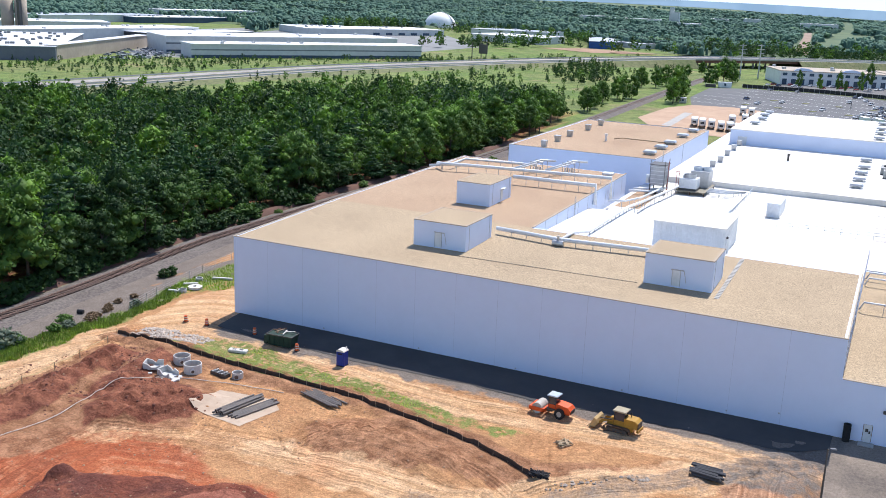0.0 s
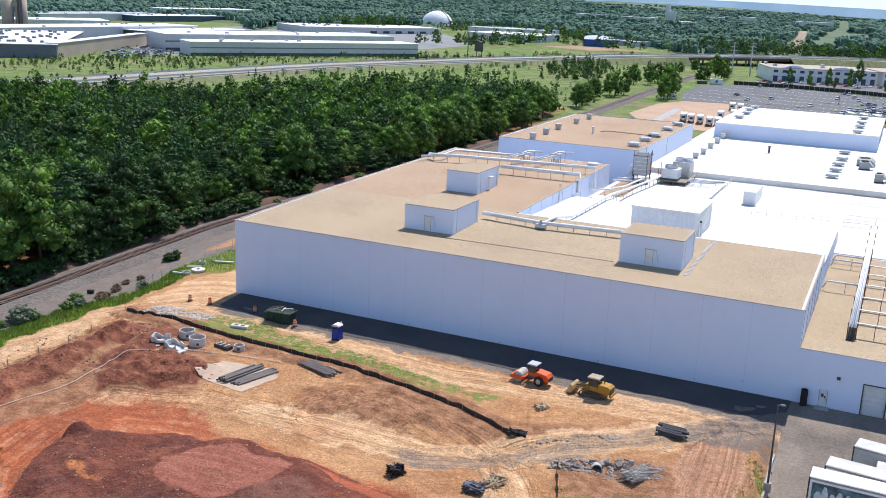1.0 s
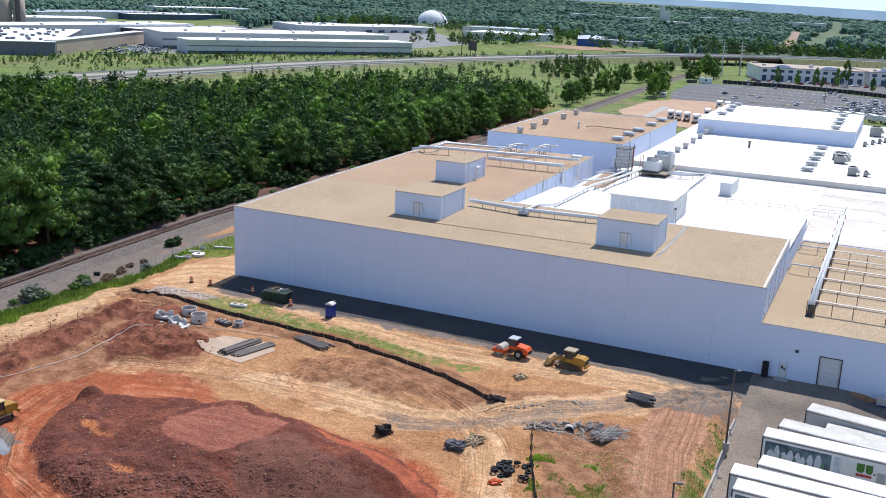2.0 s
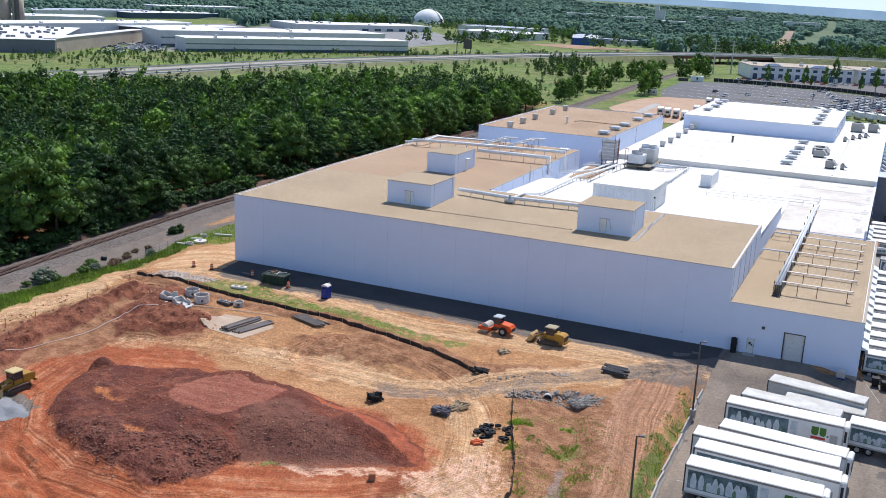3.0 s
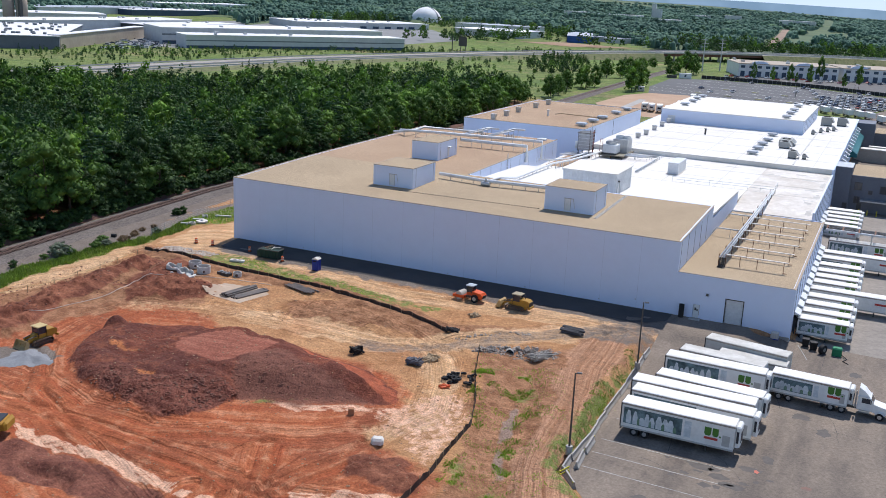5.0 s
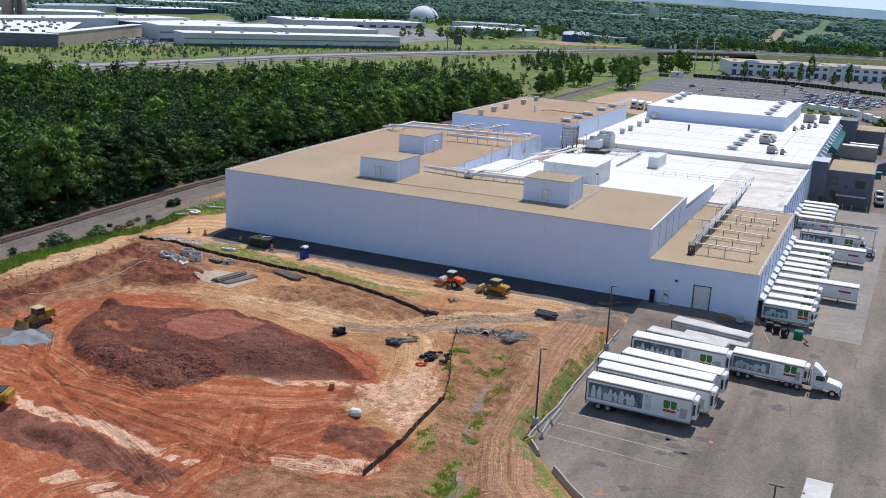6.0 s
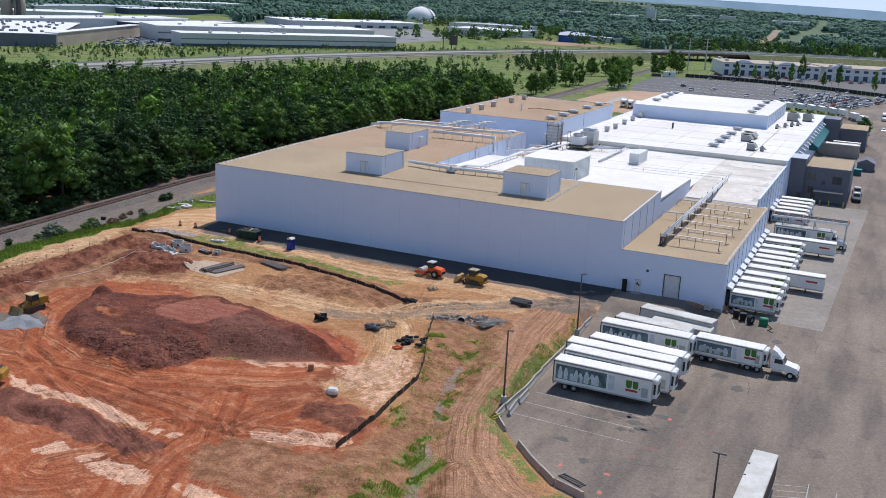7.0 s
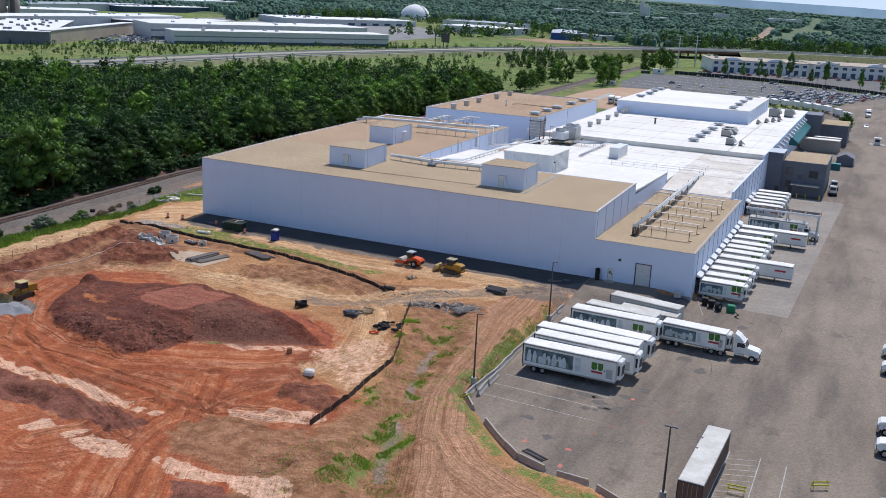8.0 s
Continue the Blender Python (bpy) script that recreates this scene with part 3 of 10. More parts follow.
# sandy subsoil first, then the clays laid over it
col = mix(n, l, ramp(n, l, blot, 0.38, 0.66), (0.47, 0.262, 0.126), (0.36, 0.178, 0.082))
redc = mix(n, l, ramp(n, l, streak, 0.36, 0.64), (0.33, 0.086, 0.036), (0.45, 0.160, 0.072))
redc = mix(n, l, ramp(n, l, blot, 0.44, 0.62), redc, (0.29, 0.094, 0.046))
redc = mix(n, l, ramp(n, l, times(mid_n, streak, "ADD"), 1.03, 1.16, 0, 0.65), redc, (0.45, 0.21, 0.115))
col = mix(n, l, torn(RED, 0.25, 0.75), col, redc)
brownc = mix(n, l, ramp(n, l, mid_n, 0.40, 0.60), (0.235, 0.112, 0.058), (0.34, 0.178, 0.098))
col = mix(n, l, torn(BROWN, 0.3, 0.7, top=0.92), col, brownc)
fanc = mix(n, l, ramp(n, l, streak2, 0.36, 0.62), (0.33, 0.175, 0.100), (0.43, 0.245, 0.150))
col = mix(n, l, torn(FAN, 0.3, 0.75, top=0.9), col, fanc)
tanc = mix(n, l, ramp(n, l, streak, 0.38, 0.62), (0.48, 0.285, 0.142), (0.62, 0.41, 0.238))
tanc = mix(n, l, ramp(n, l, blot, 0.5, 0.68, 0, 0.6), tanc, (0.45, 0.225, 0.11))
col = mix(n, l, torn(TAN, 0.3, 0.72), col, tanc)
purplec = mix(n, l, ramp(n, l, mid_n, 0.42, 0.62), (0.170, 0.066, 0.046), (0.235, 0.098, 0.064))
col = mix(n, l, torn(PURPLE, 0.35, 0.6, 0.4), col, purplec)
palec = mix(n, l, ramp(n, l, streak2, 0.35, 0.68), (0.70, 0.455, 0.315), (0.60, 0.350, 0.225))
scuffed = times(PALEM, ramp(n, l, times(streak3, mid_n, "ADD"), 0.86, 1.02, 0.55, 1.0))
col = mix(n, l, torn(scuffed, 0.36, 0.66, 0.8, 0.92), col, palec)
# the heap and the dug banks
darkc = mix(n, l, ramp(n, l, blot, 0.4, 0.62), (0.175, 0.056, 0.034), (0.130, 0.049, 0.036))
darkc = mix(n, l, ramp(n, l, mid_n, 0.50, 0.66, 0, 0.7), darkc, (0.25, 0.090, 0.05))
darkc = mix(n, l, times(CHURN, 0.85), darkc, mix(n, l, ramp(n, l, mid_n, 0.4, 0.62), (0.165, 0.060, 0.036), (0.27, 0.112, 0.064)))
col = mix(n, l, torn(DARK, 0.32, 0.62, 0.5), col, darkc)
col = mix(n, l, torn(TOP, 0.35, 0.6, 0.35), col, mix(n, l, ramp(n, l, streak, 0.4, 0.62), (0.26, 0.092, 0.060), (0.335, 0.132, 0.086)))
col = mix(n, l, torn(STONY, 0.30, 0.8, 0.8, 0.8), col, mix(n, l, ramp(n, l, fine, 0.38, 0.62), (0.235, 0.108, 0.074), (0.135, 0.060, 0.045)))
col = mix(n, l, torn(REDTIP, 0.35, 0.65), col, mix(n, l, ramp(n, l, streak, 0.4, 0.62), (0.36, 0.105, 0.052), (0.27, 0.078, 0.042)))
col = mix(n, l, torn(LIPM, 0.4, 0.7, 0.6, 0.85), col, mix(n, l, ramp(n, l, fine, 0.4, 0.62), (0.13, 0.045, 0.032), (0.21, 0.085, 0.058)))
col = mix(n, l, torn(SPOT, 0.4, 0.7, 0.5, 0.85), col, (0.47, 0.175, 0.066))
# wheel marks: pressed pale lines, dark ruts between, their shade and highlights coloured in
bare = times(ramp(n, l, DARK, 0.7, 0.2, 0.25, 1.0), ramp(n, l, PALEM, 0.2, 0.7, 1.0, 0.25))
bare = times(bare, times(ramp(n, l, noise_node(n, l, 0.16, 4, 0.6), 0.40, 0.58, 0.12, 1.0), ramp(n, l, ragged, 0.34, 0.6, 0.35, 1.0)))
for lines, lo, hi, strength in ((streak2, 0.53, 0.60, 0.60), (streak3, 0.54, 0.62, 0.55)):
    col = mix(n, l, times(times(ramp(n, l, lines, lo, hi), times(TRACK, strength)), bare), col, mix(n, l, 1.0, col, (1.24, 1.22, 1.19), "MULTIPLY"))
for lines, lo, hi, strength in ((streak2, 0.47, 0.40, 0.60), (streak3, 0.46, 0.38, 0.55)):
    col = mix(n, l, times(times(ramp(n, l, lines, lo, hi), times(TRACK, strength)), bare), col, mix(n, l, 1.0, col, (0.74, 0.64, 0.57), "MULTIPLY"))
for deg, scale, seed in ((24, 2.2, 3.0), (-38, 1.9, 11.0), (72, 2.1, 23.0), (4, 2.6, 41.0)):
    line, where = cross(deg, scale, seed)
    spread = times(times(where, SITE), times(bare, 0.45))
    col = mix(n, l, times(ramp(n, l, line, 0.53, 0.59), spread), col, mix(n, l, 1.0, col, (1.27, 1.25, 1.22), "MULTIPLY"))
    col = mix(n, l, times(ramp(n, l, line, 0.46, 0.40), spread), col, mix(n, l, 1.0, col, (0.68, 0.61, 0.57), "MULTIPLY"))
greyc = mix(n, l, ramp(n, l, fine, 0.35, 0.7), (0.225, 0.188, 0.158), (0.145, 0.119, 0.099))
col = mix(n, l, torn(GREY, 0.3, 0.7), col, greyc)
col = mix(n, l, torn(WET, 0.35, 0.75, 0.6, 0.85), col, (0.26, 0.185, 0.142))
grassc = mix(n, l, ramp(n, l, fine, 0.35, 0.7), (0.155, 0.225, 0.05), (0.17, 0.17, 0.06))
gpat = times(GRASSM, ramp(n, l, ragged, 0.40, 0.60))
col = mix(n, l, ramp(n, l, gpat, 0.05, 0.45, 0, 0.92), col, grassc)
fieldc = mix(n, l, ramp(n, l, noise_node(n, l, 0.012, 6, 0.65), 0.4, 0.62), (0.150, 0.215, 0.052), (0.220, 0.225, 0.088))
fieldc = mix(n, l, ramp(n, l, noise_node(n, l, 0.05, 6, 0.7), 0.45, 0.7, 0, 0.7), fieldc, (0.10, 0.16, 0.045))
fieldc = mix(n, l, ramp(n, l, noise_node(n, l, 0.02, 4, 0.6), 0.58, 0.66, 0, 0.8), fieldc, (0.30, 0.225, 0.13))
fieldc = mix(n, l, ramp(n, l, noise_node(n, l, 0.11, 6, 0.75), 0.44, 0.60, 0, 0.75), fieldc, (0.085, 0.125, 0.042))
fieldc = mix(n, l, ramp(n, l, noise_node(n, l, 0.035, 5, 0.7), 0.55, 0.66, 0, 0.7), fieldc, (0.20, 0.27, 0.06))
col = mix(n, l, FIELD, col, fieldc)
tone = times(times(ramp(n, l, mid_n, 0.3, 0.7, 0.84, 1.16), ramp(n, l, fine, 0.34, 0.66, 0.80, 1.20)), ramp(n, l, clod, 0.34, 0.66, 0.72, 1.28))
col = mix(n, l, 1.0, col, tone, "MULTIPLY")
l.new(col, p.inputs["Base Color"])
l.new(ramp(n, l, WET, 0.3, 0.8, 0.95, 0.55), p.inputs["Roughness"])
p.inputs["Specular IOR Level"].default_value = 0.12
b = n.new("ShaderNodeBump")
b.inputs["Strength"].default_value, b.inputs["Distance"].default_value = 0.9, 0.30
relief = times(fine, ramp(n, l, clod, 0.2, 0.9, 0, 0.35), "ADD")
relief = times(relief, times(times(ramp(n, l, streak2, 0.35, 0.65, 0, 0.32), ramp(n, l, streak3, 0.35, 0.65, 0, 0.25), "ADD"), TRACK), "ADD")
l.new(relief, b.inputs["Height"])
l.new(b.outputs[0], p.inputs["Normal"])
gm.materials.append(ground_mat)
ground = tagged(new("ground", gm), "red and tan bare earth of a building site among fields", "ground", kind="structure")

# the paved yard
m, n, l, p = nodes_of("worn_asphalt")
asphalt = m
swept = noise_node(n, l, 1.0, 4, 0.6, (0.16, 0.028, 1))
spill = noise_node(n, l, 0.16, 6, 0.68)
gritty = noise_node(n, l, 3.2, 5, 0.75)
col = mix(n, l, ramp(n, l, noise_node(n, l, 0.035, 5, 0.6), 0.36, 0.64), (0.250, 0.205, 0.162), (0.185, 0.152, 0.122))
col = mix(n, l, ramp(n, l, swept, 0.50, 0.64, 0, 0.7), col, (0.118, 0.100, 0.086))
col = mix(n, l, ramp(n, l, swept, 0.46, 0.36, 0, 0.45), col, (0.30, 0.246, 0.195))
col = mix(n, l, ramp(n, l, spill, 0.60, 0.70, 0, 0.55), col, (0.095, 0.080, 0.070))
col = mix(n, l, ramp(n, l, noise_node(n, l, 0.05, 5, 0.65), 0.60, 0.72, 0, 0.45), col, (0.30, 0.225, 0.165))
col = mix(n, l, 1.0, col, ramp(n, l, gritty, 0.34, 0.66, 0.76, 1.24), "MULTIPLY")
l.new(col, p.inputs["Base Color"])
p.inputs["Roughness"].default_value = 0.92
p.inputs["Specular IOR Level"].default_value = 0.15
drive_asphalt = surface("shade_dark_asphalt", (0.055, 0.053, 0.053), (0.085, 0.078, 0.072), 0.9, big=0.15, fine=1.5, bump=0.01)


def sheet(name, outline, zf, step, mat, label, category, lift=0.03):
    """A paved sheet over an outline, following a height, with a skirt-free cut edge."""
    bm = bmesh.new()
    xs, ys = [q[0] for q in outline], [q[1] for q in outline]
    vs = [bm.verts.new((x, y, 0)) for x, y in outline]
    bm.faces.new(vs)
    for axis, lo, hi in ((0, min(xs), max(xs)), (1, min(ys), max(ys))):
        c = lo + step
        while c < hi:
            co = Vector((c, 0, 0)) if axis == 0 else Vector((0, c, 0))
            no = Vector((1, 0, 0)) if axis == 0 else Vector((0, 1, 0))
            bmesh.ops.bisect_plane(bm, geom=bm.verts[:] + bm.edges[:] + bm.faces[:], plane_co=co, plane_no=no)
            c += step
    for v in bm.verts:
        v.co.z = float(zf(v.co.x, v.co.y)) + lift
    bmesh.ops.recalc_face_normals(bm, faces=bm.faces)
    me = bpy.data.meshes.new(name)
    bm.to_mesh(me)
    bm.free()
    me.materials.append(mat)
    return tagged(new(name, me), label, category, kind="structure")


yard = sheet("pavement", LOT, lot_z, 4.0, asphalt, "worn grey asphalt truck yard with cracks", "pavement")

# drive outline follows the wall's shadow; that shade is in its dark colour
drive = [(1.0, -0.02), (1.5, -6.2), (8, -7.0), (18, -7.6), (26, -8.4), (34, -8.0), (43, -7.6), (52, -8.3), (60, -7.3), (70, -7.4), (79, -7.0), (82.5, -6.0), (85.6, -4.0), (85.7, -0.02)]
sheet("access_drive", drive, lambda x, y: ground_z(x, y), 2.0, drive_asphalt, "asphalt drive along the foot of the wall, darkened for the wall's shade", "pavement", 0.06)


# ---- the warehouse ----
FLOOR = -2.6  # walls go down past the yard


def wall_box(name, x0, y0, x1, y1, z0, z1, mat, parent, label=""):
    return part(name, Shape().box(x0, y0, z0, x1, y1, z1), mat, parent, label)


def sloped_slab(x0, y0, x1, y1, za, zb, thick):
    """A roof slab that rises from za at y0 to zb at y1."""
    s = Shape()
    vs = [(x0, y0, za - thick), (x1, y0, za - thick), (x1, y1, zb - thick), (x0, y1, zb - thick), (x0, y0, za), (x1, y0, za), (x1, y1, zb), (x0, y1, zb)]
    return s.add(vs, [(0, 3, 2, 1), (4, 5, 6, 7), (0, 1, 5, 4), (1, 2, 6, 5), (2, 3, 7, 6), (3, 0, 4, 7)])


def roof_at(y):
    return 12.0 + 0.025 * y


# tall cold store in front
store = thing("cold_store", "tall white windowless cold store with gravel roof", "building")
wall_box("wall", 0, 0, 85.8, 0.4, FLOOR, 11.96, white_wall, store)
s = Shape()
s.add([(0, .4, FLOOR), (.4, .4, FLOOR), (.4, 28.5, FLOOR), (0, 28.5, FLOOR), (0, .4, 11.96), (.4, .4, 11.96), (.4, 28.5, 12.67), (0, 28.5, 12.67)], [(0, 3, 2, 1), (4, 5, 6, 7), (0, 1, 5, 4), (1, 2, 6, 5), (2, 3, 7, 6), (3, 0, 4, 7)])
part("wall", s, white_wall, store)
s = Shape()
s.add([(85.4, .4, FLOOR), (85.8, .4, FLOOR), (85.8, 28.1, FLOOR), (85.4, 28.1, FLOOR), (85.4, .4, 11.96), (85.8, .4, 11.96), (85.8, 28.1, 12.66), (85.4, 28.1, 12.66)], [(0, 3, 2, 1), (4, 5, 6, 7), (0, 1, 5, 4), (1, 2, 6, 5), (2, 3, 7, 6), (3, 0, 4, 7)])
part("wall", s, white_wall, store)
wall_box("wall", 37.1, 28.1, 85.8, 28.5, 8, 12.66, white_wall, store)
part("roof", sloped_slab(0.4, 0.4, 85.4, 28.1, roof_at(0.4) - 0.06, roof_at(28.1) - 0.06, 0.3), roof_gravel, store, "tan gravel roof")
part("roof", sloped_slab(0.4, 28.1, 37.1, 28.5, roof_at(28.1) - 0.06, roof_at(28.5) - 0.06, 0.3), roof_gravel, store, "tan gravel roof")
s = Shape()
s.box(-0.06, -0.06, 11.96, 85.86, 0.24, 12.06)
part("coping", s, coping_tan, store)
for xa, xb in ((-0.06, 0.24), (85.68, 85.86)):
    part("coping", sloped_slab(xa, 0.24, xb, 28.5, 12.06, 12.76, 0.1), coping_tan, store)
# joints between the wall panels of the step wall
jm = Shape().box(0, -0.03, -0.8, 0.03, 0.03, 4.0).mesh("panel_joint", dark_line)
for k in range(5):
    part("panel_joint", jm, None, store, at=(85.8, 1.2 + k * 5.4, 8.0))
# faint joints on the long wall
jl = Shape().box(-0.02, 0, 0, 0.02, 0.012, 11.9).mesh("panel_seam", surface("seam", (0.62, 0.685, 0.835), rough=0.7))
for k in range(1, 14):
    part("panel_seam", jl, None, store, at=(k * 6.13, -0.008, 0.05))
# scuppers and small wall lights near the foot of the long wall
sc = Shape().soft_box(-0.09, -0.12, -0.08, 0.09, 0, 0.09, 0.02).mesh("wall_vent", galv)
for x, z in ((16, 0.4), (31.5, 0.35), (46, 0.3), (60.5, 0.35), (73.5, 0.5), (79.5, 1.5)):
    part("wall_vent", sc, None, store, at=(x, 0, z))

# higher block behind it, along the railway
block = thing("freezer_block", "white freezer block with tan gravel roof beside railway", "building")
BL = 13.3


def block_at(y):
    """The gravel roof goes on rising behind the store."""
    return roof_at(28.5) + (BL - roof_at(28.5)) * (y - 28.5) / 55


def sloped_wall(x0, x1, low, lift):
    """A side wall of the block whose top follows the roof."""
    za, zb = block_at(28.5) + lift, block_at(83.5) + lift
    return Shape().add([(x0, 28.5, low), (x1, 28.5, low), (x1, 83.5, low), (x0, 83.5, low), (x0, 28.5, za), (x1, 28.5, za), (x1, 83.5, zb), (x0, 83.5, zb)], [(0, 3, 2, 1), (4, 5, 6, 7), (0, 1, 5, 4), (1, 2, 6, 5), (2, 3, 7, 6), (3, 0, 4, 7)])


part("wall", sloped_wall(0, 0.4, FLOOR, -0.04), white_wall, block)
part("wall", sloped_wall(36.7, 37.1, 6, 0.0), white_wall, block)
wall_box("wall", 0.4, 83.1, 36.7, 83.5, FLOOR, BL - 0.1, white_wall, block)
part("roof", sloped_slab(0.4, 28.5, 36.7, 83.1, block_at(28.5) - 0.06, block_at(83.1) - 0.06, 0.3), roof_gravel_red, block, "reddish tan gravel roof")
part("coping", sloped_slab(-0.06, 28.5, 0.24, 83.56, block_at(28.5) + 0.06, block_at(83.5) + 0.06, 0.1), coping_tan, block)
part("coping", sloped_slab(36.8, 28.5, 37.16, 83.56, block_at(28.5) + 0.1, block_at(83.5) + 0.1, 0.1), coping_tan, block)
for k in range(9):
    part("panel_joint", Shape().box(37.08, 0, 9.5, 37.14, 0.06, block_at(34)).mesh("panel_joint", faint_joint), None, block, at=(0, 34 + 5.8 * k, 0))
s = Shape()
for dx in (0.0, 0.5):
    s.tube([(37.2, 49 + dx, 10.5), (37.2, 49 + dx, 14.3)], 0.04, 6)
for k in range(10):
    s.tube([(37.2, 49, 10.8 + 0.32 * k), (37.2, 49.5, 10.8 + 0.32 * k)], 0.025, 5)
part("ladder", s, galv, block, "steel wall ladder")

# low annex with the doors
annex = thing("annex", "low white annex with gravel roof and loading doors", "building")
AZ = 7.2
dx0, dx1, dz1 = 93.7, 96.3, 3.9
wall_box("wall", 85.8, 0, 88.75, 0.4, FLOOR, AZ - 0.05, white_wall, annex)
wall_box("wall", 89.75, 0, dx0, 0.4, FLOOR, AZ - 0.05, white_wall, annex)
wall_box("wall", 88.75, 0, 89.75, 0.4, 2.3, AZ - 0.05, white_wall, annex)
wall_box("wall", dx0, 0, dx1, 0.4, dz1, AZ - 0.05, white_wall, annex)
wall_box("wall", dx1, 0, 103.6, 0.4, -0.5, AZ - 0.05, white_wall, annex)
wall_box("foundation", dx1, 0.02, 103.55, 0.4, FLOOR, -0.5, concrete, annex, "bare stained concrete foundation")
wall_box("wall", 88.75, 0.15, 89.75, 0.4, FLOOR, 0.1, white_wall, annex)
wall_box("wall", 103.2, 0.4, 103.6, 53.5, FLOOR, AZ - 0.05, white_wall, annex)
wall_box("wall", 85.8, 53.1, 103.2, 53.5, FLOOR, AZ - 0.05, white_wall, annex)
part("roof", Shape().box(85.8, 0.4, AZ - 0.45, 103.2, 53.1, AZ - 0.1), roof_gravel, annex, "tan gravel roof")
part("coping", Shape().box(85.86, -0.06, AZ - 0.05, 103.66, 0.26, AZ + 0.03), coping_tan, annex)
part("coping", Shape().box(103.3, 0.26, AZ - 0.05, 103.66, 53.5, AZ + 0.03), coping_tan, annex)
for k in range(10):
    part("panel_joint", Shape().box(103.58, 0, -0.5, 103.64, 0.06, AZ - 0.05).mesh("panel_joint", dark_line), None, annex, at=(0, 3.0 + 5.2 * k, 0))
# roll-up door with its slats, and the steel door beside it
roll = part("roll_up_door", Shape().box(dx0, 0.2, 0.0, dx1, 0.3, dz1), white_metal, annex, "white sectional roll-up door")
slat = Shape().soft_box(0, 0, 0, dx1 - dx0 - 0.1, 0.06, 0.6, 0.02).mesh("slat", surface("door_slat", (0.68, 0.69, 0.70), (0.58, 0.59, 0.6), 0.5, fine=3))
for k in range(6):
    part("slat", slat, None, roll, at=(dx0 + 0.05, 0.14, 0.04 + 0.64 * k))
s = Shape()
s.box(dx0 - 0.14, -0.05, 0, dx0, 0.14, dz1 + 0.14).box(dx1, -0.05, 0, dx1 + 0.14, 0.14, dz1 + 0.14).box(dx0, -0.05, dz1, dx1, 0.14, dz1 + 0.14)
part("door_frame", s, steel_dark, annex)
sd = part("steel_door", Shape().box(88.8, 0.08, 0.1, 89.7, 0.14, 2.25), white_metal, annex, "white steel door with notices")
part("sign", Shape().box(89.0, 0.05, 1.35, 89.3, 0.08, 1.75), steel_dark, sd)
part("sign", Shape().box(89.35, 0.05, 1.2, 89.55, 0.08, 1.5), steel_dark, sd)
part("door_handle", Shape().box(89.58, 0.02, 1.05, 89.66, 0.08, 1.12), steel_dark, sd)
part("step", Shape().box(88.4, -1.2, -0.4, 90.1, 0.0, 0.12), concrete, annex)
part("ramp", Shape().add([(93.2, 0, -0.3), (96.9, 0, -0.3), (96.9, -1.6, -0.9), (93.2, -1.6, -0.9), (93.2, 0, 0.02), (96.9, 0, 0.02), (96.9, -1.6, -0.12), (93.2, -1.6, -0.12)], [(0, 3, 2, 1)[::-1], (4, 7, 6, 5), (0, 4, 5, 1), (1, 5, 6, 2), (2, 6, 7, 3), (3, 7, 4, 0)]), concrete, annex)
part("wall_lamp", Shape().soft_box(90.55, -0.3, 4.0, 90.95, 0, 4.35, 0.06), steel_dark, annex)
# dark coil hanging on the wall
ts = thing("tyre_stack", "stack of worn black tyres against the wall", "tyres", at=(87.1, -0.62, ground_z(87.1, -0.62)))
tyre_mesh = Shape().ring(0, 0, 0, 0.42, 0.42, 0.12, 14).mesh("tyre", rubber)
for k in range(5):
    part("tyre", tyre_mesh, None, ts, at=(0.02 * (k % 2), 0.015 * k, 0.43 * k))

# lower white roofs in the middle
mid = thing("white_roof_hall", "low hall with white membrane roof between higher blocks", "building")
W1, W2, W3 = 10.5, 8.6, 9.8
part("roof", sloped_slab(37.1, 28.5, 85.8, 58.5, 11.2, W1, 0.4), roof_white, mid)
wall_box("wall", 85.4, 28.5, 85.8, 58.5, W2 - 1.6, W1 - 0.2, white_wall, mid)
wall_box("wall", 37.1, 58.2, 85.8, 58.5, W2 - 1.0, W1 - 0.2, white_wall, mid)
part("roof", Shape().box(37.1, 58.5, W2 - 0.4, 85.8, 106, W2), roof_white, mid)
part("roof", sloped_slab(85.8, 53.5, 101.2, 66, AZ + 0.1, W2 - 0.04, 0.4), roof_old, mid, "stained white membrane roof")
part("roof", Shape().box(85.8, 66, W2 - 0.44, 101.2, 106, W2 - 0.04), roof_old, mid, "stained white membrane roof")
wall_box("wall", 101.2, 53.5, 101.6, 106, FLOOR, W2 + 0.12, white_wall, mid)
wall_box("wall", 85.8, 53.5, 101.2, 53.9, AZ - 1, AZ - 0.35, white_wall, mid)
for k in range(9):
    part("panel_joint", Shape().box(101.58, 0, -0.5, 101.64, 0.06, W2).mesh("panel_joint", dark_line), None, mid, at=(0, 57 + 5.6 * k, 0))
s = Shape()
for xa in range(4):
    s.box(44 + xa * 11.5, 59, W2 + 0.0, 44.12 + xa * 11.5, 105.8, W2 + 0.03)
for ya in (70.5, 82, 94):
    s.box(37.4, ya, W2, 101, ya + 0.12, W2 + 0.025)
part("roof_seam", s, seam_grey, mid)

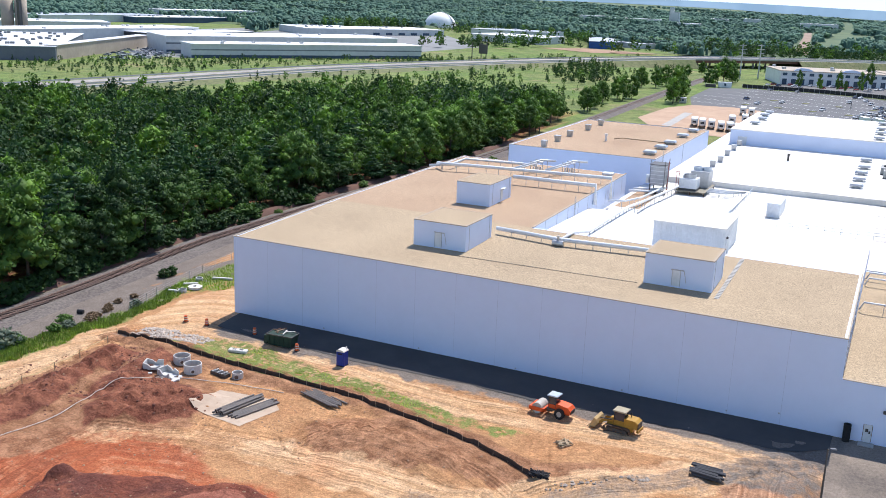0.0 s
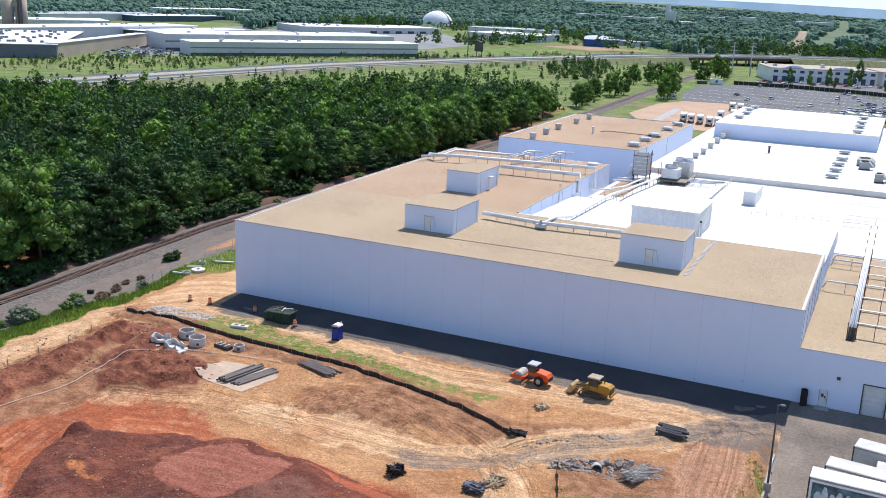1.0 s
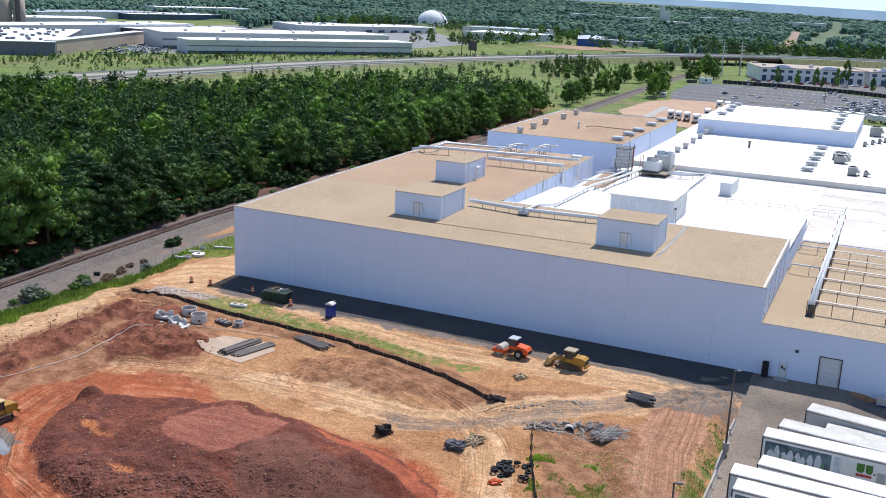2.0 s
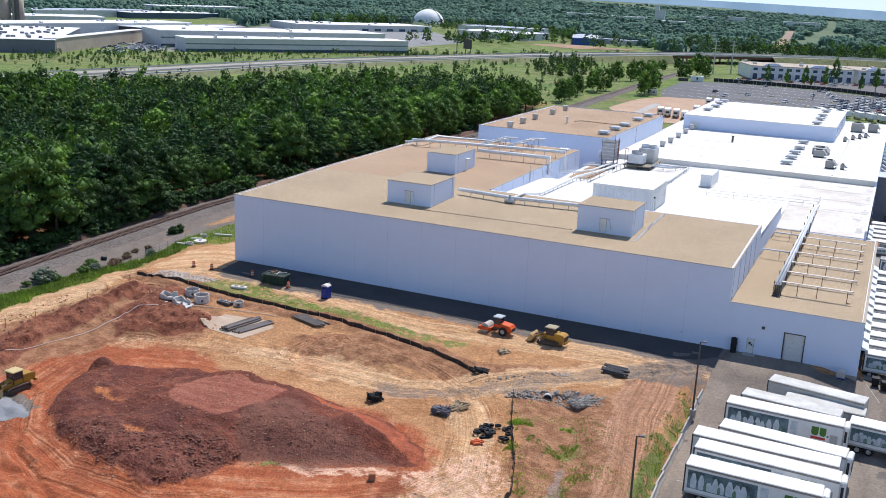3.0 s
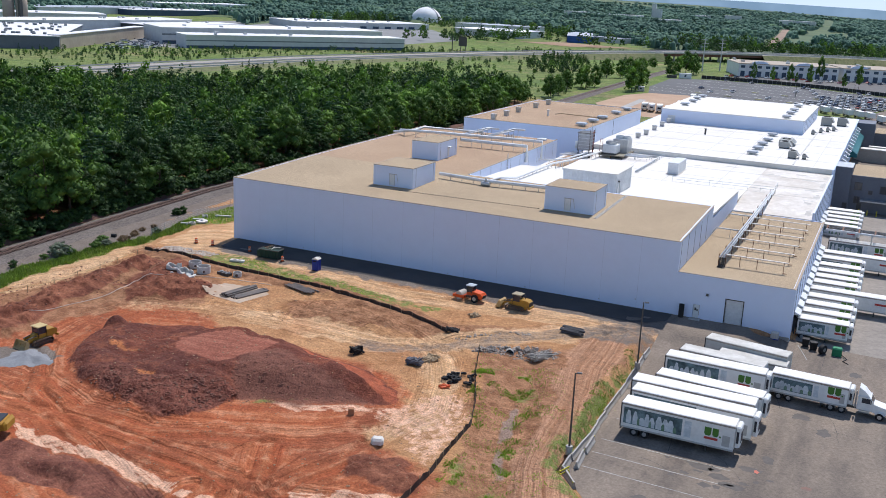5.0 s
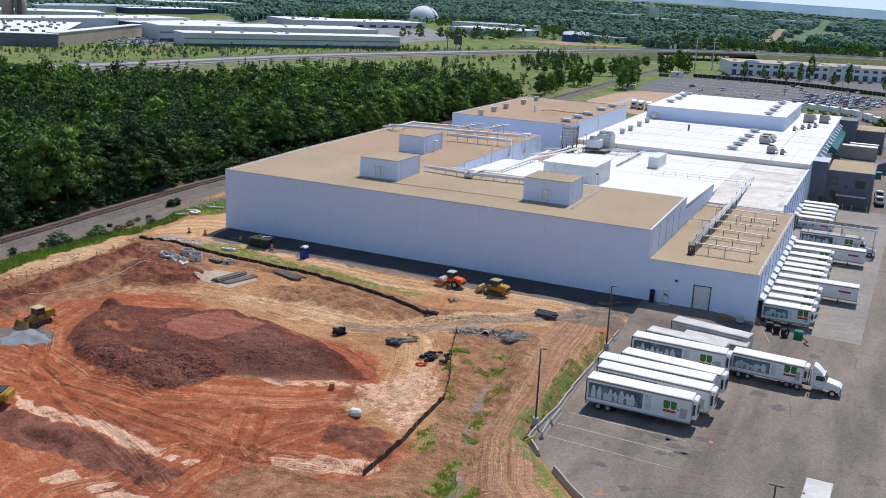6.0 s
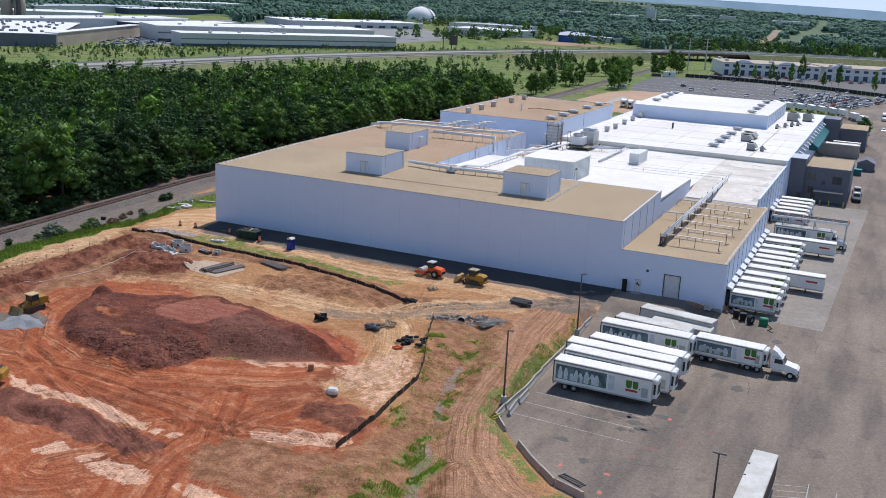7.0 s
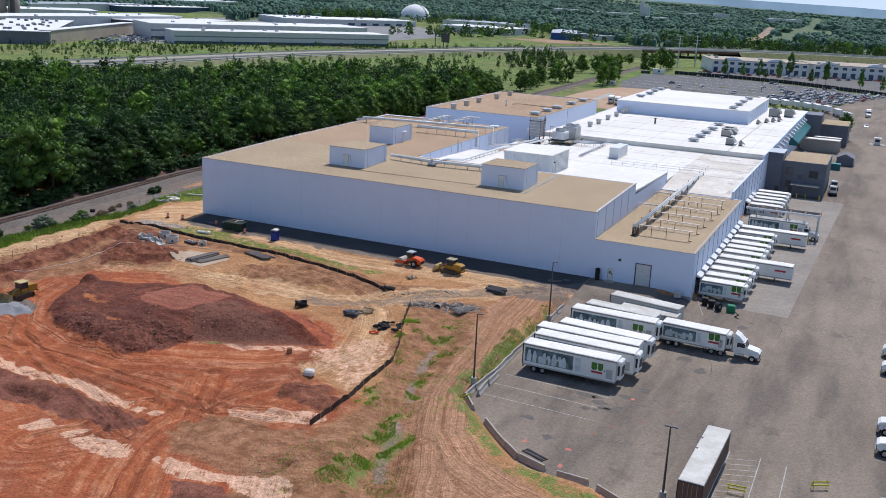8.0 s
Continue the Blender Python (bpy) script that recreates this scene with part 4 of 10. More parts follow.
rear = thing("main_hall", "long hall with white membrane roof and grey parapet", "building")
part("roof", Shape().box(39.4, 106.4, W3 - 0.5, 101.2, 234, W3 - 0.05), roof_white, rear)
wall_box("parapet", 39.4, 106, 101.2, 106.4, W2, W3 + 0.05, roof_white, rear)
wall_box("wall", 101.2, 106, 101.6, 234, FLOOR, W3, white_wall, rear)
wall_box("wall", 39.4, 234, 101.6, 234.4, FLOOR, W3, white_wall, rear)
wall_box("wall", 39.0, 160.7, 39.4, 234.4, FLOOR, W3, white_wall, rear)
s = Shape()
for k in range(6):
    s.box(39.6, 118 + 15 * k, W3 - 0.05, 101, 118.2 + 15 * k, W3 - 0.02)
for k in range(6):
    s.box(50 + 9.3 * k, 106.6, W3 - 0.05, 50.15 + 9.3 * k, 172, W3 - 0.025)
s.box(91.5, 108, W3 - 0.05, 91.9, 232, W3 + 0.1)
part("roof_seam", s, seam_grey, rear)
# teal facade above the docks
teal = surface("teal_cladding", (0.03, 0.17, 0.17), (0.02, 0.12, 0.13), 0.5, fine=2)
part("cladding", Shape().add([(101.6, 172, 4.4), (104.4, 172, 4.4), (104.4, 222, 4.4), (101.6, 222, 4.4), (101.6, 172, 7.4), (104.4, 172, 5.4), (104.4, 222, 5.4), (101.6, 222, 7.4)], [(0, 3, 2, 1), (4, 5, 6, 7), (0, 1, 5, 4), (1, 2, 6, 5), (2, 3, 7, 6), (3, 0, 4, 7)]), teal, rear, "teal sloping awning over the docks")
sk = Shape().box(0, 0, 0, 1.6, 1.3, 0.5).mesh("skylight", white_metal)
for k in range(12):
    part("skylight", sk, None, rear, at=pose(101.7, 131 + 7.4 * k, 8.9, 0, 28, 0))

hall = thing("white_hall", "raised white hall on the far roof", "building")
wall_box("wall", 43.3, 172.3, 87.9, 172.7, W3 - 0.1, 13.85, white_wall, hall)
wall_box("wall", 87.5, 172.7, 87.9, 225, W3 - 0.1, 13.85, white_wall, hall)
wall_box("wall", 43.3, 172.7, 43.7, 225, W3 - 0.1, 13.85, white_wall, hall)
wall_box("wall", 43.7, 224.6, 87.5, 225, W3 - 0.1, 13.85, white_wall, hall)
part("roof", Shape().box(43.2, 172.2, 13.85, 88, 225.1, 14.1), roof_white, hall)
for k in range(9):
    part("panel_joint", Shape().box(87.88, 0, W3, 87.93, 0.06, 13.8).mesh("panel_joint", dark_line), None, hall, at=(0, 176 + 5.4 * k, 0))
part("door", Shape().box(45.5, 172.2, W3, 48, 172.32, W3 + 2.3), white_metal, hall)

far_store = thing("rear_store", "rear white store with reddish gravel roof", "building")
FB = 14.4
wall_box("wall", 4.3, 99.4, 39.3, 99.8, FLOOR, FB, white_wall, far_store)
wall_box("wall", 38.9, 99.8, 39.3, 160.7, FLOOR, FB, white_wall, far_store)
wall_box("wall", 4.3, 99.8, 4.7, 160.7, FLOOR, FB, white_wall, far_store)
wall_box("wall", 4.7, 160.3, 38.9, 160.7, FLOOR, FB, white_wall, far_store)
part("roof", Shape().box(4.7, 99.8, FB - 0.45, 38.9, 160.3, FB - 0.08), roof_gravel_red, far_store, "reddish gravel roof")
for x0, y0, x1, y1 in ((4.24, 99.34, 39.36, 99.6), (4.24, 99.6, 4.5, 160.76), (39.1, 99.6, 39.36, 160.76), (4.5, 160.5, 39.1, 160.76)):
    part("coping", Shape().box(x0, y0, FB, x1, y1, FB + 0.1), coping_tan, far_store)
part("panel_joint", Shape().box(39.28, 128, W3, 39.34, 128.06, FB), dark_line, far_store)
s = Shape()
for dx in (0.0, 0.5):
    s.tube([(39.4, 106 + dx, 9.5), (39.4, 106 + dx, FB + 1)], 0.04, 6)
for k in range(14):
    s.tube([(39.4, 106, 9.8 + 0.36 * k), (39.4, 106.5, 9.8 + 0.36 * k)], 0.025, 5)
part("ladder", s, galv, far_store)
single("sunken_roof", Shape().box(37.1, 83.5, 6.5, 39.4, 106, 8.2), roof_gravel_red, "sunken gravel roof between two blocks", "roof", kind="structure")
part("gap_floor", Shape().box(0.4, 83.5, 0, 37.1, 99.4, 0.3), concrete, far_store)

# grey stair tower and office
office = thing("office_block", "dark grey panel office block with stair tower", "building")
wall_box("tower", 98.6, 114.5, 105.5, 123, FLOOR, 9.6, grey_wall, office)
wall_box("wall", 105.5, 116, 116.8, 138, FLOOR, 7.2, grey_wall, office)
part("parapet", Shape().box(105.5, 115.9, 7.2, 116.9, 116.2, 7.6).box(116.6, 116.2, 7.2, 116.9, 138, 7.6), grey_wall, office)
part("roof", Shape().box(105.5, 116.2, 7.2, 116.6, 138, 7.32), roof_gravel, office)
part("coping", Shape().box(98.5, 114.4, 9.6, 105.6, 123.1, 9.72), galv, office)
for x, z, w, h in ((106.6, 4.0, 1.6, 1.8), (112.6, 3.6, 2.2, 1.8), (106.8, 0.6, 1.2, 1.6), (110.0, 3.2, 0.8, 0.8)):
    wn_ = part("window", Shape().box(x - 0.1, 115.86, z - 0.1, x + w + 0.1, 115.99, z + h + 0.1), steel_dark, office)
    for j in range(2):
        part("pane", Shape().box(x + j * w / 2 + 0.03, 115.8, z, x + (j + 1) * w / 2 - 0.03, 115.86, z + h), glass_dark, wn_)
part("canopy", Shape().box(108.3, 113.6, 1.4, 115.6, 115.9, 1.75), galv, office, "flat entrance canopy")
for x in (104.2, 107.6):
    part("door", Shape().box(x, 114.3 if x < 105 else 115.85, -1.7, x + 1.1, 114.5 if x < 105 else 116, 0.6), steel_dark, office)

office_b = thing("far_office", "far grey stair tower with low wing", "building")
wall_box("tower", 101.6, 224, 107.5, 236, FLOOR, 9.6, grey_wall, office_b)
wall_box("wing", 107.5, 228, 117, 246, FLOOR, 6.0, grey_wall, office_b)
part("roof", Shape().box(107.6, 228.1, 6.0, 116.9, 245.9, 6.12), roof_gravel, office_b)
ramp_house = thing("ramp_shed", "long low beige shed beside the yard", "shed")
wall_box("wall", 102.4, 207.5, 115.4, 211.5, FLOOR, 2.6, surface("beige_wall", (0.46, 0.41, 0.36), rough=0.8), ramp_house)
part("roof", Shape().box(102.2, 207.3, 2.6, 115.6, 211.7, 2.85), roof_white, ramp_house)
part("roof", Shape().box(106.5, 213, 2.9, 115.8, 215.4, 3.1), roof_white, ramp_house)
wall_box("wall", 106.6, 213.1, 115.7, 215.3, FLOOR, 2.9, concrete, ramp_house)
gs = thing("garden_shed", "grey gabled shed beside the yard", "shed")
part("wall", Shape().box(116.4, 180, -1.8, 121.6, 187, 0.9), grey_wall, gs)
part("roof", Shape().side([(116.1, 0.9), (121.9, 0.9), (119, 2.3)], 179.7, 187.3), surface("grey_shingles", (0.22, 0.22, 0.25), (0.17, 0.17, 0.19), 0.85, fine=2), gs)
td = thing("steel_skip", "teal steel skip with closed lid", "skip")
part("bin", Shape().box(113.8, 169, -1.66, 118.2, 171.4, 0.2), teal, td)
part("lid", Shape().box(113.7, 168.9, 0.2, 118.3, 171.5, 0.32), surface("teal_lid", (0.04, 0.26, 0.25), rough=0.5), td)

# grime on the white roofs
rs = random.Random(31)
for x, y, w, h_ in [(100.2, 58, 0.8, 3.0), (99.4, 66, 1.4, 2.2), (100.4, 72, 0.7, 3.5), (98.6, 80, 1.6, 1.2), (100.5, 88, 0.6, 4.0), (97.2, 93, 2.0, 1.0), (100.3, 99, 0.8, 2.4), (93, 68.5, 1.4, 0.6), (96, 73, 1.2, 0.6), (88, 96, 2.0, 0.8), (78, 101, 2.6, 0.7), (70, 97, 1.6, 0.6), (84, 86, 1.2, 0.5), (62, 103, 2.2, 0.6), (95, 100, 1.6, 1.2)]:
    s = Shape()
    ring_ = []
    for k in range(16):
        a = 2 * math.pi * k / 16
        q = rs.uniform(0.5, 1.2)
        ring_.append((min(x + w * q * math.cos(a), 101.15), y + h_ * q * math.sin(a), W2 - 0.025 if x > 86 else W2 + 0.012))
    if y - h_ * 1.2 < 66:
        ring_ = [(q[0], q[1], (AZ + 0.115 + (W2 - 0.04 - AZ - 0.1) * (q[1] - 53.5) / 12.5) if q[1] < 66 else q[2]) for q in ring_]
    s.add(ring_, [tuple(range(16))])
    tagged(part("roof_stain", s, roof_stain), "grey-brown grime patch on white roof", "stain", "roof stains", "structure")


# ---- things on the roofs ----
def penthouse(x0, y0, x1, y1, z0, z1, label, door_side="front"):
    """A roof-top plant house with panel walls, gravel top and a small door with its hood."""
    ob = thing("roof_house", label, "roof house", "roof houses")
    s = Shape().box(x0, y0, z0 - 0.4, x1, y1, z1 - 0.12)
    part("wall_shell", s, white_wall, ob)
    part("roof", Shape().box(x0 + 0.2, y0 + 0.2, z1 - 0.12, x1 - 0.2, y1 - 0.2, z1 - 0.02), roof_gravel, ob, "gravel top")
    s = Shape()
    s.box(x0 - 0.05, y0 - 0.05, z1 - 0.12, x1 + 0.05, y0 + 0.2, z1).box(x0 - 0.05, y1 - 0.2, z1 - 0.12, x1 + 0.05, y1 + 0.05, z1)
    s.box(x0 - 0.05, y0 + 0.2, z1 - 0.12, x0 + 0.2, y1 - 0.2, z1).box(x1 - 0.2, y0 + 0.2, z1 - 0.12, x1 + 0.05, y1 - 0.2, z1)
    part("coping", s, coping_tan, ob)
    part("corner_trim", Shape().box(x1 - 0.02, y0 + 1.2, z0, x1 + 0.03, y0 + 1.3, z1 - 0.12), faint_joint, ob)
    part("corner_trim", Shape().box(x1 - 0.02, y1 - 0.9, z0, x1 + 0.03, y1 - 0.8, z1 - 0.12), faint_joint, ob)
    if door_side == "front":
        xd = x0 + (x1 - x0) * 0.42
        d = part("door", Shape().box(xd, y0 - 0.04, z0 + 0.15, xd + 1.0, y0, z0 + 2.2), white_metal, ob)
        part("door_frame", Shape().box(xd - 0.07, y0 - 0.06, z0 + 0.1, xd, y0, z0 + 2.3).box(xd + 1, y0 - 0.06, z0 + 0.1, xd + 1.07, y0, z0 + 2.3).box(xd - 0.2, y0 - 0.1, z0 + 2.25, xd + 1.5, y0, z0 + 2.37), galv, d)
        part("bent_rail", Shape().tube([(xd + 1.5, y0 - 0.1, z0 + 2.3), (xd + 1.7, y0 - 0.12, z0 + 1.4), (xd + 1.85, y0 - 0.12, z0 + 0.7)], 0.04, 6), galv, ob)
    else:
        yd = y0 + (y1 - y0) * 0.5
        part("door", Shape().box(x1, yd, z0 + 0.2, x1 + 0.05, yd + 0.9, z0 + 2.2), white_metal, ob)
        part("hood", Shape().box(x1, yd - 0.1, z0 + 2.2, x1 + 0.6, yd + 1.3, z0 + 2.4), white_metal, ob)
    return ob


penthouse(25.1, 10.0, 33.5, 19.6, 12.25, 16.1, "white panel roof house with gravel top and door")
penthouse(59.8, 9.2, 68.7, 17.0, 12.25, 16.4, "white panel roof house with gravel top and walkway")
penthouse(18.9, 38.4, 25.2, 48.2, 12.85, 16.7, "small white roof house with side door", "side")
# walkway of pavers beside one house
pv = Shape().box(0, 0, 0, 0.6, 0.55, 0.05).mesh("paver", concrete)
wp = thing("roof_walkway", "line of square concrete pavers on gravel roof", "walkway")
for k in range(30):
    part("paver", pv, None, wp, at=(69.4, 7.2 + 0.68 * k, roof_at(7.2 + 0.68 * k) - 0.05))
# pebble edging lines across the gravel
wl = thing("roof_kerb", "low block kerb across the gravel roof", "kerb")
kb = Shape().box(0, 0, 0, 0.45, 0.16, 0.1).mesh("block", surface("kerb_block", (0.34, 0.28, 0.21), rough=0.9))
for k in range(48):
    part("block", kb, None, wl, at=(30.5 + 0.6 * k, 7.6 + 0.02 * k, roof_at(7.7) - 0.06))


def pipe_run(name, pts, r, legs, label, base=None, mat=None, step=2.6):
    """An insulated pipe on short stands."""
    ob = thing(name, label, "pipe", "roof pipes")
    part("pipe", Shape().tube(pts, r, 10), mat or white_metal, ob, smooth=True)
    if legs:
        lg = Shape().box(-0.05, -0.05, 0, 0.05, 0.05, 1.0).mesh("stand", galv)
        for a, c in zip(pts, pts[1:]):
            a, c = Vector(a), Vector(c)
            flat = Vector((c.x - a.x, c.y - a.y, 0)).length
            if flat < 2:
                continue
            for k in range(1, int(flat / step) + 1):
                q = a.lerp(c, min(1, k * step / flat))
                z0 = base(q.x, q.y) if callable(base) else base
                if q.z - z0 > 0.12:
                    st = part("stand", lg, None, ob, at=Matrix.Translation((q.x, q.y, z0)) @ Matrix.Diagonal((1, 1, q.z - z0, 1)))
    return ob


rz = lambda x, y: roof_at(y) - 0.06
bz = lambda x, y: block_at(y) - 0.06
pipe_run("roof_pipe", [(33.4, 22, 13.4), (44, 20.6, 13.4), (57.5, 21.9, 13.4), (60, 21.9, 13.4), (60, 17.2, 13.4)], 0.33, True, "white insulated pipe on short stands across gravel roof", rz)
pipe_run("roof_pipe", [(44, 20.2, 13.2), (43.8, 28, 12.9), (44.2, 36, 11.6), (44.0, 60, 11.3), (44, 74, 10.2), (46, 94, 10.0)], 0.24, True, "white insulated pipe running back over lower roof", lambda x, y: W2 if y > 58.5 else (11.2 - 0.7 * (y - 28.5) / 30 if y > 28.5 else roof_at(y)))
single("pipe_valve", Shape().tube([(43.2, 20.2, 12.9), (44.9, 20.2, 12.9)], 0.45, 10).cyl(44, 20.3, 12.5, 14.0, 0.2, 8), galv, "grey pipe valve at roof pipe junction", "valve")
pipe_run("roof_pipe", [(1.5, 66.5, 14.1), (4, 64.3, 14.5), (10, 66, 14.5), (37.8, 70, 14.5), (37.8, 70, 10.4)], 0.34, True, "white insulated pipe bending down the block's wall", bz)
pipe_run("roof_pipe", [(21.2, 59.6, 14.5), (37.5, 60.4, 14.5), (37.5, 60.4, 10.8)], 0.38, True, "white insulated pipe bending down over the edge", bz)
pipe_run("roof_pipe", [(0.8, 64.0, 13.9), (4.5, 66.5, 14.1), (4.5, 74, 14.3), (20, 76, 14.3)], 0.26, True, "thin white pipe along the roof's back", bz)
for x0, y0 in ((19.5, 73.2), (25.5, 76.0)):
    rk = thing("pipe_rack", "small steel pipe rack with white pipes", "pipe rack", "pipe racks")
    part("pipe", Shape().tube([(x0 - 1.5, y0 - 6, 14.6), (x0 + 1, y0 + 4, 15.3), (x0 + 4, y0 + 4.5, 15.3)], 0.22, 8), white_metal, rk, smooth=True)
    part("pipe", Shape().tube([(x0 - 0.8, y0 - 6, 14.6), (x0 + 1.7, y0 + 3.4, 15.2)], 0.16, 8), white_metal, rk, smooth=True)
    for dx, dy in ((0, 0), (2.6, 0), (0, 3), (2.6, 3)):
        part("post", Shape().box(x0 + dx, y0 + dy, BL, x0 + dx + 0.12, y0 + dy + 0.12, 15.4), galv, rk)
    part("beam", Shape().box(x0, y0, 15.3, x0 + 2.7, y0 + 0.14, 15.45), galv, rk)
    part("beam", Shape().box(x0, y0 + 3, 15.3, x0 + 2.7, y0 + 3.14, 15.45), galv, rk)
    for k in range(5):
        part("valve", Shape().cyl(x0 + 0.3 + 0.5 * k, y0 + 1.2, BL, BL + 0.9 + 0.2 * (k % 2), 0.16, 8), galv if k % 2 else white_metal, rk)
single("roof_hatch", Shape().soft_box(33.0, 79.5, BL - 0.1, 35.2, 81.4, BL + 0.4, 0.15), white_metal, "white domed roof hatch", "roof hatch")
for x, y, q in ((37.8, 86, 9.4), (37.9, 90, 9.2)):
    pipe_run("roof_pipe", [(37.3, y, q), (41, y + 1.5, q), (43.5, y + 5, q)], 0.22, False, "white pipe crossing the sunken roof", 8.2)
pipe_run("roof_pipe", [(38.5, 66, 10.9), (41.5, 67, 10.9), (42.5, 76, 10.2), (43.4, 90, 10.0)], 0.2, True, "white pipe beside the block wall", lambda x, y: W2 if y > 58.5 else 10.5)
single("gravel_patch", Shape().box(38.2, 72, W2, 43.2, 92, W2 + 0.05), roof_gravel_red, "bare reddish gravel patch on white roof", "roof patch", kind="structure")

# steel frames over the annex roof, and the rack of pipes through them
fr = thing("gantry", "rust-legged steel gantry on annex roof", "gantry", "steel frames")
part("beam", Shape().box(0, -0.2, 1.76, 10.0, 0.2, 1.88), surface("primed_steel", (0.78, 0.73, 0.67), (0.64, 0.57, 0.50), 0.7, fine=4), fr)
for x in (0.0, 2.5, 5.2, 9.3):
    part("leg", Shape().box(x, -0.05, 0, x + 0.1, 0.05, 1.76), rust, fr)
part("brace", Shape().box(9.3, -0.06, 0.0, 9.9, 0.06, 0.1), rust, fr)
fr.matrix_basis = Matrix.Translation((91.4, 8.6, AZ - 0.1))
for y in (15.0, 21.5, 28.5, 35.2, 40.8):
    copy_thing(fr, Matrix.Translation((91.6 + (y % 3) * 0.15, y, AZ - 0.1)))
rackp = thing("pipe_bridge", "bundle of white pipes on steel trestles", "pipe rack")
for dx, dz, r in ((0, 1.6, 0.13), (0.35, 1.6, 0.13), (0.7, 1.65, 0.16), (0.2, 1.95, 0.12), (0.62, 2.0, 0.12)):
    part("pipe", Shape().tube([(90.9 + dx, 7.2, AZ - 0.1 + dz), (90.9 + dx, 72, AZ - 0.1 + dz)], r, 8), white_metal, rackp, smooth=True)
for k in range(11):
    y = 7.4 + 6.4 * k
    zb = AZ - 0.1 if y < 53 else W2 - 0.04
    part("trestle", Shape().box(90.7, y, zb, 90.82, y + 0.12, AZ + 2.0).box(91.75, y, zb, 91.87, y + 0.12, AZ + 2.0).box(90.7, y, AZ + 1.25, 91.87, y + 0.12, AZ + 1.37), rust, rackp)
for k in range(3):
    part("pipe_end", Shape().tube([(91 + 0.3 * k, 7.3, AZ + 1.5), (91 + 0.3 * k, 7.2, AZ + 0.2), (90.8 + 0.3 * k, 6.4, AZ + 0.0)], 0.13, 8), steel_dark, rackp)
for y, z in ((29.0, 8.6), (44.0, 8.4), (47.5, 8.4)):
    pipe_run("roof_pipe", [(86.0, y, z - 1.1), (86.5, y, z), (90.9, y, z)], 0.14, True, "white pipe leaving the step wall", AZ - 0.1)


def railing(pts, h, label):
    ob = thing("guard_rail", label, "railing", "roof railings")
    for f in (1.0, 0.5):
        part("rail", Shape().tube([(x, y, z + h * f) for x, y, z in pts], 0.05, 6), white_metal, ob)
    pm = Shape().box(-0.04, -0.04, 0, 0.04, 0.04, h).mesh("post", white_metal)
    for a, c in zip(pts, pts[1:]):
        a, c = Vector(a), Vector(c)
        k = max(1, int((c - a).length / 2.6))
        for i in range(k + 1):
            part("post", pm, None, ob, at=a.lerp(c, i / k))
    return ob


railing([(69.3, 71.0, W2), (91.4, 72.4, W2), (91.4, 79.5, W2)], 1.1, "thin white roof guard rail")
railing([(60, 77, W2), (60, 104, W2)], 1.0, "pale roof rail beside pipes")
# corrugated white plant room
box = thing("plant_room", "white corrugated plant room on white roof", "plant room")
bx0, by0, bx1, by1, bz0, bz1 = 54.8, 34.2, 65.8, 46.5, 10.3, 15.3
part("core", Shape().box(bx0 + 0.06, by0 + 0.06, bz0, bx1 - 0.06, by1 - 0.06, bz1 - 0.15), white_metal, box)
rib = Shape().box(0, 0, 0, 0.42, 0.12, bz1 - bz0 - 0.15).mesh("rib", white_metal)
for k in range(14):
    part("rib", rib, None, box, at=(bx0 + 0.1 + 0.78 * k, by0 - 0.06, bz0))
for k in range(15):
    part("rib", rib, None, box, at=pose(bx1 + 0.06, by0 + 0.15 + 0.8 * k, bz0, 0, 0, 90))
part("roof", Shape().box(bx0 - 0.2, by0 - 0.2, bz1 - 0.15, bx1 + 0.2, by1 + 0.2, bz1), roof_white, box)
part("door", Shape().box(bx1 + 0.08, by0 + 0.8, bz0 + 0.3, bx1 + 0.2, by0 + 1.8, bz0 + 2.6), white_metal, box)
part("downpipe", Shape().tube([(bx1 + 0.3, by0 + 2.2, bz0), (bx1 + 0.3, by0 + 2.2, bz0 + 3.4)], 0.15, 8), white_metal, box)
part("lamp", Shape().soft_box(bx1 + 0.1, by0 + 1.1, bz0 + 3.2, bx1 + 0.4, by0 + 1.6, bz0 + 3.5, 0.05), steel_dark, box)
cube = thing("vent_box", "plain white box hood on white roof", "roof unit")
part("body", Shape().soft_box(66.2, 79.8, W2 - 0.1, 68.7, 88.8, 11.4, 0.08), white_metal, cube)
part("curb", Shape().box(65.9, 79.5, W2 - 0.1, 69, 89.1, W2 + 0.12), roof_old, cube)

# tall tank with its red caged ladder
tank = thing("condenser_tower", "tall grey condenser with red caged ladder", "condenser")
part("body", Shape().soft_box(40.4, 91.0, 10.2, 43.4, 94.8, 14.6, 0.08), galv, tank)
for k in range(5):
    part("band", Shape().box(40.34, 90.94, 10.7 + 0.85 * k, 43.46, 94.86, 10.8 + 0.85 * k), white_metal, tank)
for x, y in ((40.4, 91.0), (43.2, 91.0), (40.4, 94.6), (43.2, 94.6)):
    part("leg", Shape().box(x, y, W2 - 0.5, x + 0.2, y + 0.2, 10.4), steel_dark, tank)
part("top_frame", Shape().box(40.1, 90.7, 14.6, 43.7, 95.1, 14.72), steel_dark, tank)
for x, y in ((40.3, 90.8), (43.4, 90.8), (43.4, 94.8)):
    part("cage_post", Shape().box(x, y, 10.0, x + 0.1, y + 0.1, 15.6), steel_dark, tank)
redsteel = surface("red_steel", (0.35, 0.07, 0.05), rough=0.6, fine=5)
s = Shape()
for y in (92.5, 93.1):
    s.tube([(43.8, y, W2), (43.8, y, 15.4)], 0.05, 6)
